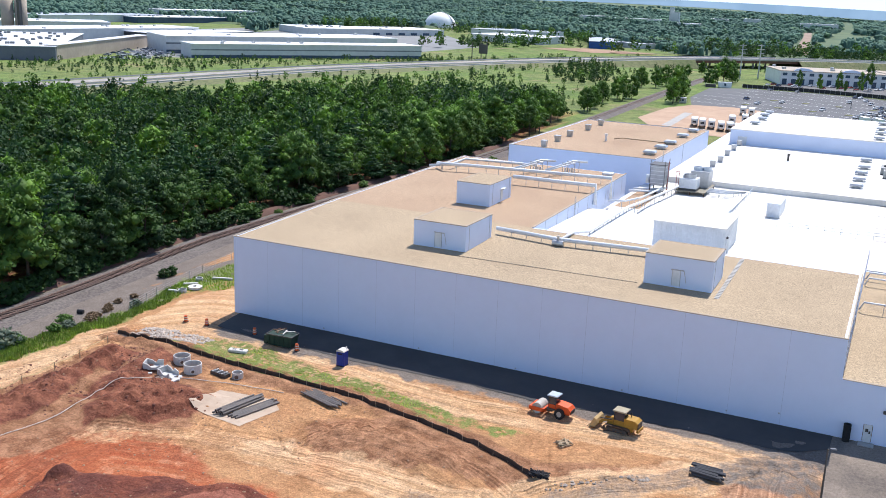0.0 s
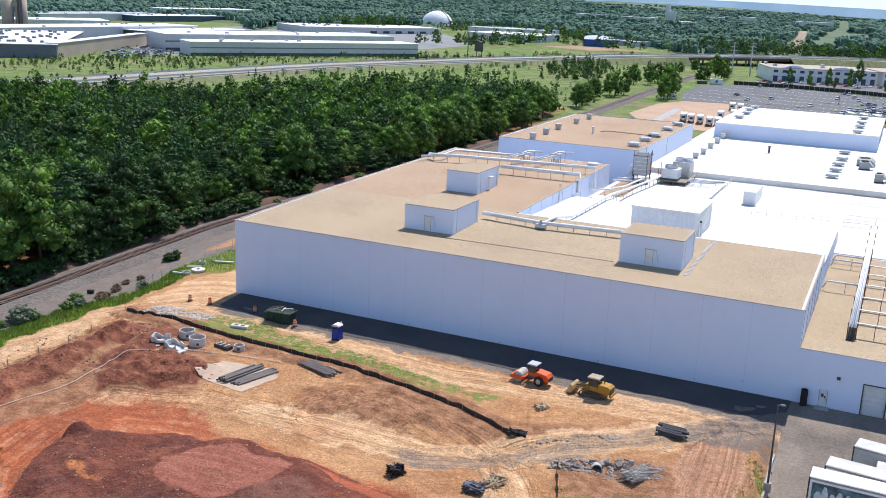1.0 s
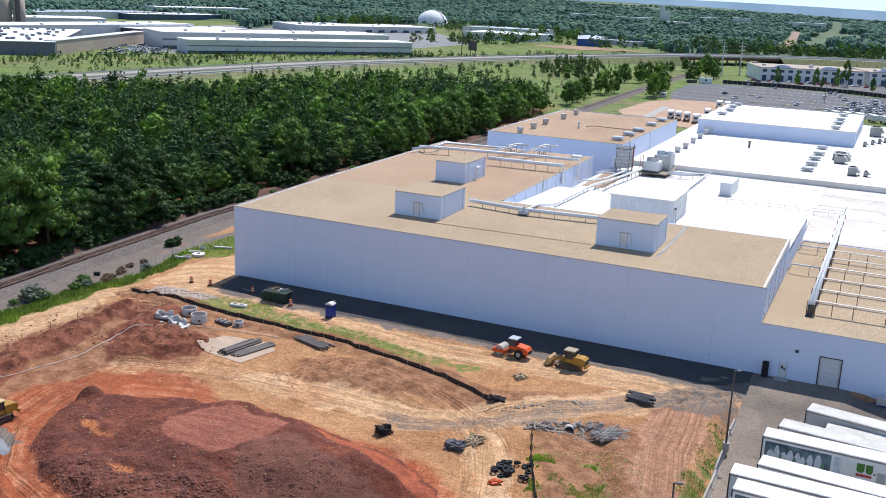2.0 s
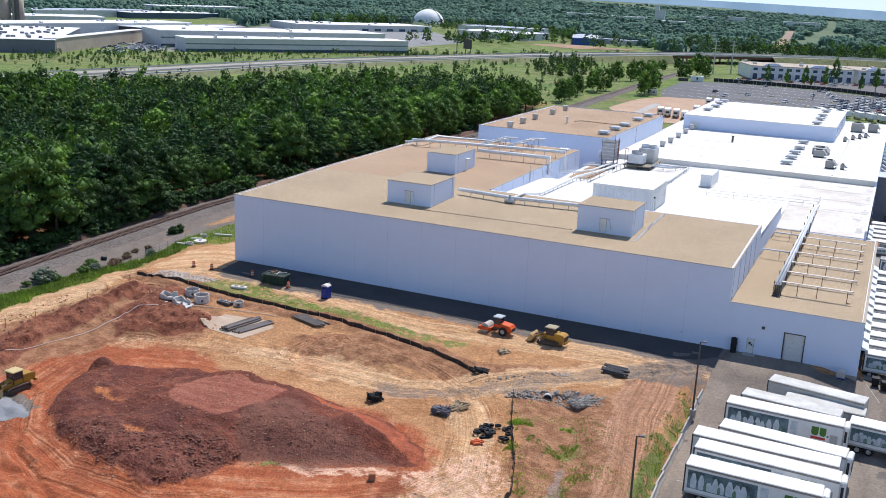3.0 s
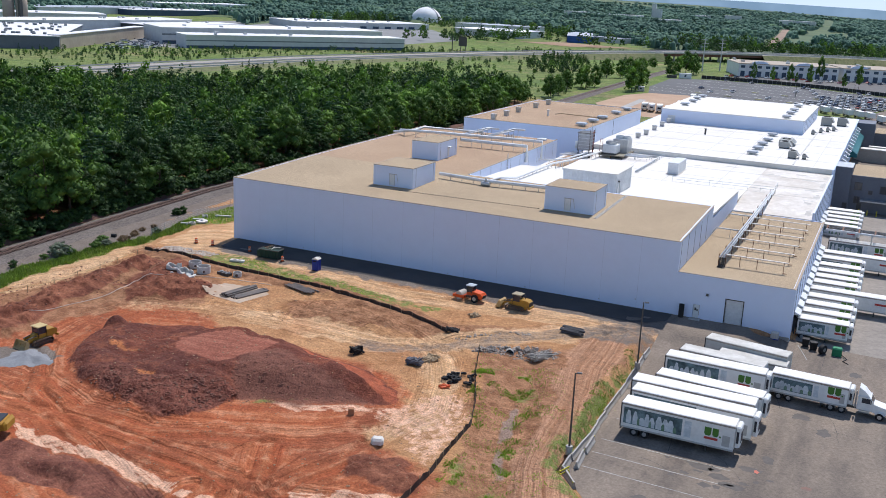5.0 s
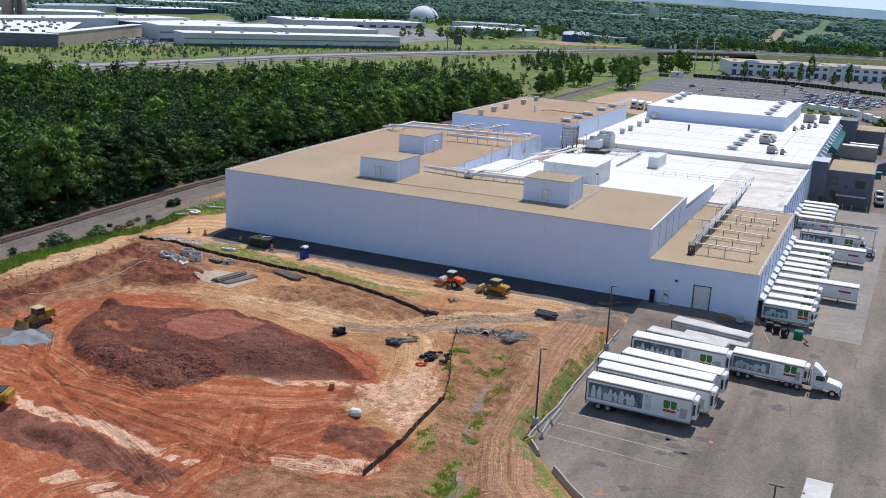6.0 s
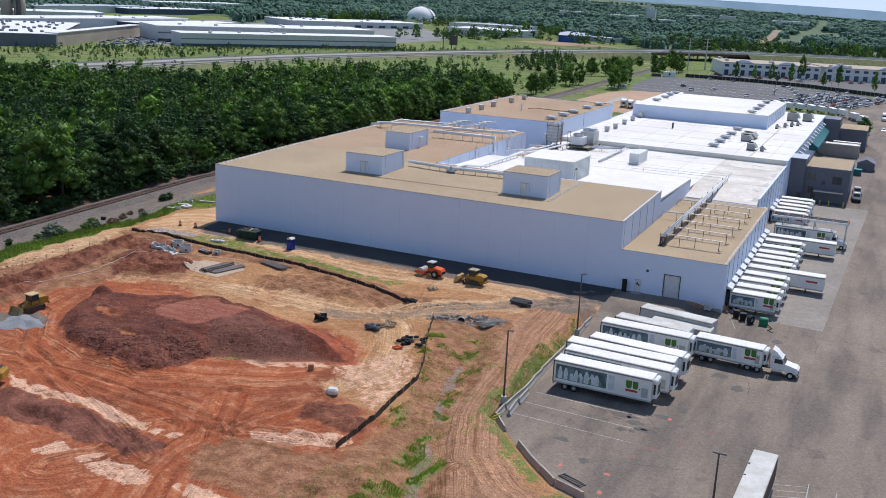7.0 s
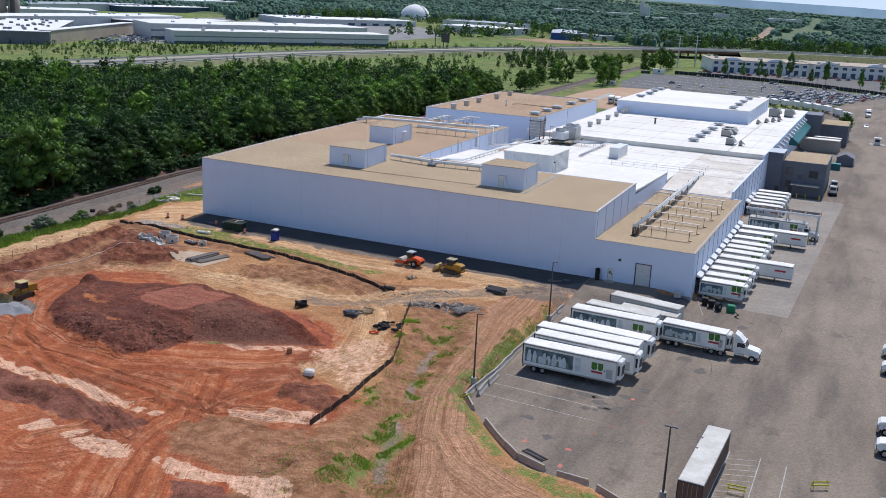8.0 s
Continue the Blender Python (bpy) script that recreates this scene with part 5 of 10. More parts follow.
for k in range(16):
    s.tube([(43.8, 92.5, W2 + 0.4 + 0.4 * k), (43.8, 93.1, W2 + 0.4 + 0.4 * k)], 0.03, 5)
part("ladder", s, redsteel, tank, "red steel ladder")
part("vessel", Shape().tube([(39.7, 92, 10.4), (39.7, 92, 12.2)], 0.45, 12, radii=[0.45, 0.4]), white_metal, tank, smooth=True)
for k in range(4):
    part("pump", Shape().tube([(41 + 0.9 * k, 89.2, 9.0), (41.6 + 0.9 * k, 89.2, 9.0)], 0.35, 10), steel_dark if k % 2 else galv, tank)
# chillers on a steel deck
ch = thing("chiller", "cooling units with fan drums on a steel deck", "chiller")
part("deck", Shape().box(45.4, 92.4, 9.3, 52.0, 104.0, 9.5), surface("deck_steel", (0.30, 0.27, 0.20), rough=0.8), ch)
for x in (45.6, 48.6, 51.6):
    for y in (92.6, 98, 103.6):
        part("leg", Shape().box(x, y, W2, x + 0.2, y + 0.2, 9.3), rust, ch)
part("unit", Shape().soft_box(46.2, 93.2, 9.7, 49.9, 97.0, 12.0, 0.15), white_metal, ch)
part("louvre", Shape().box(46.1, 93.1, 9.5, 50.0, 97.1, 9.9), steel_dark, ch)
part("fan_drum", Shape().ring(48, 95.1, 12.0, 12.7, 1.4, 0.1, 18), galv, ch)
part("unit", Shape().soft_box(47.4, 98.6, 9.5, 51.4, 103.2, 12.9, 0.15), galv, ch)
part("fan_drum", Shape().ring(48.6, 100.9, 12.9, 13.6, 1.1, 0.1, 18), white_metal, ch)
part("fan_drum", Shape().ring(50.6, 100.9, 12.9, 13.6, 0.95, 0.1, 18), white_metal, ch)
for y in (93.0, 95.5):
    part("ladder_cage", Shape().tube([(45.6, y, 9.5), (45.6, y, 13.0)], 0.06, 6), redsteel, ch)
part("cage_hoop", Shape().tube([(45.6, 93, 13), (45.2, 94.2, 13.1), (45.6, 95.5, 13)], 0.06, 6), redsteel, ch)
for k in range(3):
    pipe_run("roof_pipe", [(52, 94 + 1.5 * k, 9.6), (56, 94 + 1.5 * k, 9.6), (59.5, 100, 9.2), (59.5, 76 + 6 * k, 9.0)], 0.2, True, "pale pipe from the cooling units", W2)


def fan(x, y, z, group, low=True):
    """A mushroom exhaust fan on a kerb, or an upright vent hood."""
    if low:
        ob = thing("roof_fan", "low grey mushroom exhaust fan on a kerb", "roof fan", group)
        part("kerb", Shape().box(-0.8, -0.8, 0, 0.8, 0.8, 0.35), galv, ob)
        part("hood", Shape().soft_box(-1.45, -1.45, 0.5, 1.45, 1.45, 0.95, 0.35), galv, ob)
        part("neck", Shape().box(-0.6, -0.6, 0.35, 0.6, 0.6, 0.5), steel_dark, ob)
    else:
        ob = thing("roof_vent", "upright pale grey vent hood", "roof vent", group)
        part("duct", Shape().add([(-0.55, -0.55, 0), (0.55, -0.55, 0), (0.55, 0.55, 0), (-0.55, 0.55, 0), (-0.68, -0.68, 1.4), (0.68, -0.68, 1.4), (0.68, 0.68, 1.4), (-0.68, 0.68, 1.4)], [(0, 3, 2, 1), (4, 5, 6, 7), (0, 1, 5, 4), (1, 2, 6, 5), (2, 3, 7, 6), (3, 0, 4, 7)]), galv, ob)
        part("cap", Shape().box(-0.72, -0.72, 1.4, 0.72, 0.72, 1.52), galv, ob)
    ob.matrix_basis = Matrix.Translation((x, y, z))
    return ob


f1 = fan(36.2, 106.5, FB - 0.08, "low roof fans")
for x, y, z in ((36.3, 117, FB - 0.08), (36.3, 126.5, FB - 0.08), (36.2, 141.5, FB - 0.08), (36.3, 154, FB - 0.08), (80.2, 119, W3 - 0.05), (80.3, 129, W3 - 0.05), (80.2, 139, W3 - 0.05), (80.4, 149, W3 - 0.05), (80.2, 162, W3 - 0.05),
                (47.7, 187.8, 14.1), (47.9, 201, 14.1), (47, 213, 14.1), (47.2, 222, 14.1), (82.2, 175.8, 14.1), (82.1, 188.8, 14.1), (82, 200, 14.1), (81.9, 215, 14.1)):
    copy_thing(f1, Matrix.Translation((x, y, z)))
v1 = fan(12.2, 101.8, FB - 0.08, "vent hoods", False)
for x, y, z in ((12.0, 112, FB - 0.08), (11.5, 123, FB - 0.08), (11.6, 138, FB - 0.08), (11.4, 150.5, FB - 0.08), (47.0, 127.5, W3 - 0.05), (47.3, 136, W3 - 0.05), (46.9, 148.3, W3 - 0.05), (46.7, 159.5, W3 - 0.05), (46.5, 170, W3 - 0.05)):
    copy_thing(v1, Matrix.Translation((x, y, z)))


def air_unit(x, y, z, w, d, h, turn=0.0):
    ob = thing("air_handler", "grey-green packaged air handling unit", "air unit", "air units")
    gg = surface("unit_paint", (0.40, 0.40, 0.38), (0.30, 0.30, 0.28), 0.6, fine=4)
    w, d, h = 0.8 * w, 0.8 * d, 0.85 * h
    part("rail", Shape().box(-w / 2, -d / 2, 0, w / 2, -d / 2 + 0.2, 0.3).box(-w / 2, d / 2 - 0.2, 0, w / 2, d / 2, 0.3), steel_dark, ob)
    part("cabinet", Shape().soft_box(-w / 2, -d / 2, 0.3, w / 2, d / 2, h, 0.06), gg, ob)
    part("hood", Shape().add([(w / 2, -d / 2, h * 0.5), (w / 2 + 0.8, -d / 2, h * 0.4), (w / 2 + 0.8, d / 2, h * 0.4), (w / 2, d / 2, h * 0.5), (w / 2, -d / 2, h * 0.9), (w / 2, d / 2, h * 0.9)], [(0, 1, 4), (1, 2, 5, 4), (2, 3, 5), (0, 3, 2, 1), (0, 4, 5, 3)]), gg, ob)
    part("fan_guard", Shape().ring(0, 0, h, h + 0.2, min(w, d) * 0.35, 0.06, 14), steel_dark, ob)
    ob.matrix_basis = pose(x, y, z, 0, 0, turn)
    return ob


air_unit(86.0, 145, W3 - 0.05, 4.4, 8, 2.0)
air_unit(86.3, 137.6, W3 - 0.05, 3.2, 3.4, 2.2)
air_unit(90.2, 120, W3 - 0.05, 2.4, 4.2, 2.3)
air_unit(92.5, 205, W3 - 0.05, 4.2, 6, 3.4)
air_unit(97.2, 208, W3 - 0.05, 3.6, 5, 3.2)
for x, y in ((90.6, 176), (92.5, 182), (94.2, 186), (95.8, 190), (93.2, 119.6)):
    air_unit(x, y, W3 - 0.05, 1.2, 1.4, 1.5)
single("vent_pipe", Shape().cyl(62, 150, W3 - 0.05, W3 + 1.6, 0.28, 10).cyl(62, 150, W3 + 1.6, W3 + 1.75, 0.45, 10), steel_dark, "short dark vent pipe on white roof", "vent pipe")
single("vent_pipe", Shape().cyl(21.5, 121, FB - 0.08, FB + 1.3, 0.25, 10).cyl(21.5, 121, FB + 1.3, FB + 1.7, 0.4, 10), white_metal, "short white vent pipe on gravel roof", "vent pipe")
pipe_run("roof_pipe", [(23.5, 121.5, FB + 0.6), (24.5, 125, FB + 0.5), (38, 126.5, FB + 0.1)], 0.12, False, "thin tan pipe lying on gravel roof", FB, roof_gravel)


# ---- railway ----
ballast = surface("ballast", (0.175, 0.150, 0.132), (0.122, 0.101, 0.088), 0.95, big=0.2, fine=2.0, bump=0.08, speck=0.2, grit=0.4)
rail_steel = surface("rail_steel", (0.30, 0.20, 0.155), (0.22, 0.135, 0.10), 0.6, 0.2, fine=3)
tie_wood = surface("tie_wood", (0.165, 0.105, 0.080), (0.11, 0.075, 0.06), 0.9, fine=3, vary=0.25)
railway = thing("railway", "single railway track on grey stone ballast", "railway", kind="structure")
ys = np.concatenate([np.arange(-140, 120, 4.0), np.arange(120, 560, 10.0)])
s = Shape()
for k, y in enumerate(ys):
    c = float(rail_x(y))
    s.v += [(c - 4.2, y, 0.0), (c - 2.3, y, 0.62), (c + 2.3, y, 0.62), (c + 4.4, y, 0.0)]
    if k:
        o = 4 * k
        for j in range(3):
            s.f.append((o + j - 4, o + j - 3, o + j + 1, o + j))
            s.m.append(0)
part("ballast_bed", s, ballast, railway)
for dx in (-0.72, 0.72):
    s = Shape()
    for k, y in enumerate(ys):
        c = float(rail_x(y)) + dx
        s.v += [(c - 0.07, y, 0.7), (c - 0.05, y, 0.9), (c + 0.05, y, 0.9), (c + 0.07, y, 0.7)]
        if k:
            o = 4 * k
            for j in range(3):
                s.f.append((o + j - 4, o + j - 3, o + j + 1, o + j))
                s.m.append(0)
    part("rail", s, rail_steel, railway)
tie = Shape().box(-1.3, -0.12, 0, 1.3, 0.12, 0.16).mesh("tie", tie_wood)
y = -46.0
while y < 118:
    part("tie", tie, None, railway, at=(float(rail_x(y)), y, 0.6))
    y += 0.62
# low reddish cutting bank on the wood's side
bank = surface("red_bank", (0.155, 0.080, 0.056), (0.09, 0.052, 0.040), 0.95, big=0.2, fine=1.5, bump=0.1)
s = Shape()
for k, y in enumerate(np.arange(-60, 200, 2.0)):
    c = float(rail_x(y)) - 4.3
    w = 0.8 + 1.3 * float(grain(np.array([y]), np.array([3.0]), 14, 5)[0])
    s.v += [(c, y, 0.0), (c - w * 0.6, y, 0.25 + 0.35 * w), (c - w * 1.6, y, 0.35 + 0.35 * w), (c - w * 2.6, y, 0.0)]
    if k:
        o = 4 * k
        for j in range(3):
            s.f.append((o + j, o + j + 1, o + j - 3, o + j - 4))
            s.m.append(0)
single("earth_bank", s, bank, "low bare reddish earth bank beside the track", "bank", kind="structure", smooth=True)

# ---- the highway and far plain ----
road_pale = surface("pale_road", (0.36, 0.325, 0.285), (0.29, 0.26, 0.23), 0.9, big=0.03, fine=0.4)
verge = surface("verge", (0.20, 0.19, 0.09), (0.12, 0.145, 0.055), 0.95, big=0.03, fine=0.3, speck=0.3, grit=0.25)
HWY = [(-285, 60, 1.2), (-268, 180, 1.2), (-257, 260, 1.2), (-247, 335, 1.2), (-234, 415, 1.2), (-206, 500, 1.3), (-172, 575, 2.2), (-139, 622, 3.2), (-102, 656, 5.0), (-68, 675, 6.5), (-42, 705, 6.5), (-13, 732, 6.5), (44, 776, 6.5), (92, 806, 6.0), (200, 850, 5.0), (330, 900, 4.0)]


def ribbon(line, offs, s, lifts):
    """A strip beside a line of (x, y, z), between two side offsets, each lifted over the line or, if None, down to the plain."""
    pts = []
    for i, (x, y, z) in enumerate(line):
        x0, y0 = line[max(i - 1, 0)][:2]
        x1, y1 = line[min(i + 1, len(line) - 1)][:2]
        d = Vector((x1 - x0, y1 - y0)).normalized()
        pts.append([(x + d.y * o, y - d.x * o, -0.1 if h is None else z + h) for o, h in zip(offs, lifts)])
    for a, c in zip(pts, pts[1:]):
        s.add([a[0], a[1], c[1], c[0]], [(0, 1, 2, 3)])
    return s


def refine(line, n):
    """A polyline made smooth by cutting its corners."""
    for _ in range(n):
        out = [line[0]]
        for p0, p1 in zip(line, line[1:]):
            out += [tuple(0.75 * u0 + 0.25 * u1 for u0, u1 in zip(p0, p1)), tuple(0.25 * u0 + 0.75 * u1 for u0, u1 in zip(p0, p1))]
        line = out + [line[-1]]
    return line


hwy3 = refine(HWY, 3)
hwy = [q[:2] for q in hwy3]
SPAN = (-74, -8)  # the bridge, in x
west, east = [q for q in hwy3 if q[0] <= SPAN[0]], [q for q in hwy3 if q[0] >= SPAN[1]]
over = [west[-1]] + [q for q in hwy3 if SPAN[0] < q[0] < SPAN[1]] + [east[0]]
highway = thing("highway", "pale two-carriageway road with grass median", "road", kind="structure")
part("carriageway", ribbon(hwy3, (15.5, 4.5), Shape(), (0.05, 0.05)), road_pale, highway)
part("carriageway", ribbon(hwy3, (-4.5, -15.5), Shape(), (0.05, 0.05)), road_pale, highway)
for leg in (west, east):
    s = Shape()
    ribbon(leg, (4.5, -4.5), s, (0, 0))
    ribbon(leg, (17, 15.5), s, (0, 0.02))
    ribbon(leg, (-15.5, -17), s, (0.02, 0))
    ribbon(leg, (27, 17), s, (None, 0))
    ribbon(leg, (-17, -27), s, (0, None))
    part("embankment", s, verge, highway)
s = Shape()
for o in (10.2, 9.9, -9.9, -10.2):
    ribbon(hwy3, (o + 0.09, o - 0.09), s, (0.08, 0.08))
part("lane_marking", s, surface("faded_road_paint", (0.62, 0.61, 0.56), rough=0.8, fine=0.5), highway)
s = Shape()
for o in (15.9, -15.9, 4.8):
    ribbon(hwy3, (o, o), s, (0.35, 0.95))
    ribbon(hwy3, (o - 0.1, o - 0.1), s, (0.95, 0.35))
part("guard_rail", s, galv, highway)
br = thing("road_bridge", "rust-brown girder bridge carrying the highway over the railway", "bridge")
browng = surface("brown_girder", (0.16, 0.075, 0.055), rough=0.8, fine=1)
for o in (16.2, 6, -6, -16.2):
    part("girder", ribbon(over, (o, o), ribbon(over, (o - 0.6, o - 0.6), Shape(), (-0.15, -2.2)), (-2.2, -0.15)), browng, br)
part("deck", ribbon(over, (16.6, -16.6), Shape(), (-0.12, -0.12)), concrete, br)
for o in (16.5, -16.2):
    part("parapet", ribbon(over, (o, o - 0.3), ribbon(over, (o - 0.3, o - 0.3), ribbon(over, (o, o), Shape(), (-0.2, 0.9)), (0.9, -0.2)), (0.9, 0.9)), concrete, br)
for f in (0.12, 0.36, 0.64, 0.88):
    x, y, z = over[int(f * (len(over) - 1))]
    for o in (-12, 0, 12):
        part("pier", Shape().cyl(x + 0.7 * o, y - 0.7 * o, -0.5, z - 2.1, 0.8, 10), concrete, br)

glass_far = surface("tinted_windows", (0.05, 0.09, 0.15), rough=0.25, spec=0.5)
tilt_wall = surface("pale_tilt_wall", (0.60, 0.61, 0.60), (0.53, 0.54, 0.53), 0.8, big=0.05, fine=0.3)
grey_band = surface("grey_wall_band", (0.22, 0.24, 0.25), rough=0.8)
tan_wall = surface("tan_masonry", (0.44, 0.37, 0.29), (0.36, 0.30, 0.24), 0.85, big=0.05, fine=0.4)
blue_wall = surface("blue_cladding", (0.03, 0.11, 0.36), (0.025, 0.08, 0.28), 0.5, fine=0.6)
pale_roof = surface("far_pale_roof", (0.80, 0.80, 0.80), (0.70, 0.70, 0.70), 0.7, big=0.03, fine=0.2)
grey_roof = surface("far_grey_roof", (0.42, 0.45, 0.49), (0.34, 0.37, 0.41), 0.6, big=0.05, fine=0.3)


def far_hall(name, a, c, depth, h, wall, roof, label, band=None, bays=0, units=0, seed=0, win=None):
    """A far flat-roofed hall: front edge from a to c, going back by depth."""
    ob = thing(name, label, "building", "far halls")
    d = Vector((c[0] - a[0], c[1] - a[1]))
    ln = d.length
    ob.matrix_basis = pose(a[0], a[1], 0, 0, 0, math.degrees(math.atan2(d.y, d.x)))
    part("wall", Shape().box(0, 0, -1, ln, depth, h), wall, ob)
    part("roof", Shape().box(-0.5, -0.5, h, ln + 0.5, depth + 0.5, h + 0.35), roof, ob)
    if band:
        part("base_band", Shape().box(-0.1, -0.14, -0.5, ln + 0.1, 0, h * 0.22), glass_far, ob)
        part("wall_band", Shape().box(-0.1, -0.12, h * 0.55, ln + 0.1, 0, h * 0.64).box(ln, 0, h * 0.55, ln + 0.12, depth, h * 0.64), band, ob)
    rs = random.Random(seed)
    if bays:
        w = ln / bays
        dm = Shape().box(0, -0.25, 0, w * 0.5, -0.05, h * 0.42).mesh("window", win or glass_far)
        for k in range(bays):
            part("window", dm, None, ob, at=(w * (k + 0.25), 0, 0.2))
        if h > 6.8:
            up = Shape().box(0, -0.25, 0, w * 0.5, -0.05, h * 0.2).mesh("window", win or glass_far)
            for k in range(bays):
                part("window", up, None, ob, at=(w * (k + 0.25), 0, h * 0.68))
    um = Shape().soft_box(-1.3, -1.0, 0, 1.3, 1.0, 1.3, 0.15).mesh("roof_unit", grey_band if units > 12 else galv)
    for k in range(units):
        part("roof_unit", um, None, ob, at=pose(ln * (0.04 + 0.92 * rs.random()), depth * (0.08 + 0.84 * rs.random()), h + 0.35, 0, 0, rs.choice((0, 90))))
    return ob


far_hall("distribution_hall", (-353, 416), (-250, 556), 30, 9.2, tilt_wall, pale_roof, "long pale distribution hall with white roof", grey_band, 0, 5, 1)
far_hall("distribution_hall", (-392, 436), (-288, 588), 55, 12.0, tilt_wall, pale_roof, "long pale hall with white roof behind another", grey_band, 0, 6, 2)
far_hall("retail_hall", (-480, 246), (-383, 327), 168, 8.2, grey_wall, pale_roof, "grey and tan hall crowded with roof units", None, 0, 70, 3)
far_hall("retail_hall", (-386, 331), (-447, 478), 8, 8.9, tan_wall, pale_roof, "tan masonry side of a large hall", None, 0, 0, 4)
far_hall("depot", (-508, 546), (-484, 663), 40, 6.2, steel_dark, pale_roof, "dark depot with loading bays and pale roof", None, 12, 3, 5, tilt_wall)
far_hall("depot", (-560, 395), (-530, 640), 50, 8.5, tilt_wall, pale_roof, "pale hall with wide white roof", None, 0, 8, 6)
far_hall("depot", (-700, 560), (-640, 640), 60, 8, tilt_wall, pale_roof, "pale industrial hall among trees", None, 0, 4, 7)
far_hall("depot", (-800, 700), (-800, 900), 60, 8, tilt_wall, grey_roof, "long grey-roofed hall below the woods", None, 0, 4, 8)
far_hall("depot", (-770, 820), (-720, 1010), 60, 7, glass_far, pale_roof, "blue-glazed hall with cluttered roof", None, 0, 26, 9)
far_hall("depot", (-860, 980), (-820, 1130), 50, 12, tilt_wall, pale_roof, "pale hall with white roof in the woods", None, 10, 5, 10)
far_hall("depot", (-505, 790), (-463, 850), 90, 7, tilt_wall, pale_roof, "white-roofed hall with roof units", None, 0, 14, 11)
far_hall("depot", (-470, 862), (-420, 950), 70, 6.5, tilt_wall, pale_roof, "white hall beside open field", None, 6, 4, 12)
far_hall("depot", (-354, 882), (-269, 877), 60, 7.2, tilt_wall, pale_roof, "pale concrete depot beyond the highway", None, 0, 6, 13)
far_hall("depot", (-400, 985), (-300, 985), 50, 9, tilt_wall, grey_roof, "grey-roofed depot behind trees", None, 0, 4, 14)
far_hall("blue_shed", (-215, 866), (-189, 874), 120, 7.0, blue_wall, grey_roof, "blue metal shed with pale grey roof", None, 0, 0, 15)
far_hall("blue_shed", (-176, 915), (-160, 935), 50, 5.0, tilt_wall, grey_roof, "small grey-roofed shed beyond highway", None, 0, 0, 16)
far_hall("blue_shed", (-152, 936), (-126, 955), 40, 5.0, blue_wall, grey_roof, "small blue shed with grey roof", None, 0, 0, 17)
for k, (x, y, w, z) in enumerate(((-560, 1900, 60, 16), (-470, 1850, 90, 15), (-330, 1700, 60, 13), (-130, 2000, 70, 18), (-330, 2100, 40, 18), (-260, 2150, 30, 20))):
    far_hall("distant_hall", (x, y), (x + w, y + 12), 24, z, tilt_wall, pale_roof, "distant pale building standing among woods", None, 0, 0, 20 + k)
sheet("service_yard", [(-640, 420), (-450, 470), (-395, 400), (-352, 414), (-290, 640), (-290, 760), (-420, 960), (-640, 900)], lambda x, y: 0.0, 900.0, surface("pale_lot", (0.26, 0.26, 0.25), (0.20, 0.20, 0.19), 0.9, big=0.03, fine=0.3), "pale asphalt yards between far halls", "pavement", 0.03)
# office units beyond the car park
ind = far_hall("business_units", (11, 552), (74, 574.5), 44, 8.6, white_metal, coping_tan, "white business units with blue windows and arched parapets", None, 12, 6, 30)
ind2 = far_hall("business_units", (77, 575.6), (175, 610.6), 44, 8.6, white_metal, coping_tan, "white business units with blue windows", None, 17, 6, 31)
for ob, ks in ((ind, (14, 44)), (ind2, (10, 42, 74))):
    for k in ks:
        s = Shape()
        s.side([(k + 6 * math.cos(a), 8.6 + 2.2 * math.sin(a)) for a in (math.pi * j / 10 for j in range(11))], -0.3, 0.4)
        part("arched_parapet", s, white_wall, ob)
sheet("unit_yard", [(4, 502), (40, 502), (73, 493), (108, 470), (170, 442), (175, 609), (77, 574.5), (11, 551)], lambda x, y: 0.0, 200.0, surface("unit_asphalt", (0.17, 0.16, 0.15), (0.12, 0.115, 0.11), 0.9, big=0.04, fine=0.3), "grey asphalt before the business units", "pavement", 0.10)
fence_black = surface("black_mesh_fence", (0.035, 0.035, 0.038), rough=0.7, fine=2)
pf = thing("screen_fence", "black screened fence along the car park", "fence")
FENCE = [(-4, 499.5), (22, 500.5), (40, 500), (73, 491), (108, 468), (134, 449)]
for (x0, y0), (x1, y1) in zip(FENCE, FENCE[1:]):
    run = math.hypot(x1 - x0, y1 - y0)
    turn_ = math.degrees(math.atan2(y1 - y0, x1 - x0))
    part("screen", Shape().box(0, -0.04, 0.1, run, 0.04, 2.3), fence_black, pf, at=pose(x0, y0, 0.1, 0, 0, turn_))
    for k in range(int(run / 3) + 1):
        part("post", Shape().box(3 * k - 0.06, -0.12, -0.2, 3 * k + 0.06, 0.12, 2.5), galv, pf, at=pose(x0, y0, 0.1, 0, 0, turn_))
for x, y, w, h, deg, mat_, words in ((-13.3, 493, 7.5, 3.2, 18, white_metal, "white site cabin beside the car park"), (-13.8, 379, 3.4, 2.6, 10, galv, "small grey cabin beside the railway"), (-21, 489, 6.0, 1.8, 18, steel_dark, "low dark container by the car park corner")):
    cb = thing("site_cabin", words, "cabin", "site cabins", at=pose(x, y, 0.1, 0, 0, deg))
    part("wall", Shape().box(-w / 2, -1.4, 0, w / 2, 1.4, h - 0.15), mat_, cb)
    part("roof", Shape().box(-w / 2 - 0.15, -1.55, h - 0.15, w / 2 + 0.15, 1.55, h), pale_roof if mat_ is not steel_dark else steel_dark, cb)
    part("window", Shape().box(-0.6, -1.44, 1.1, 0.6, -1.4, h - 0.7), glass_far, cb)
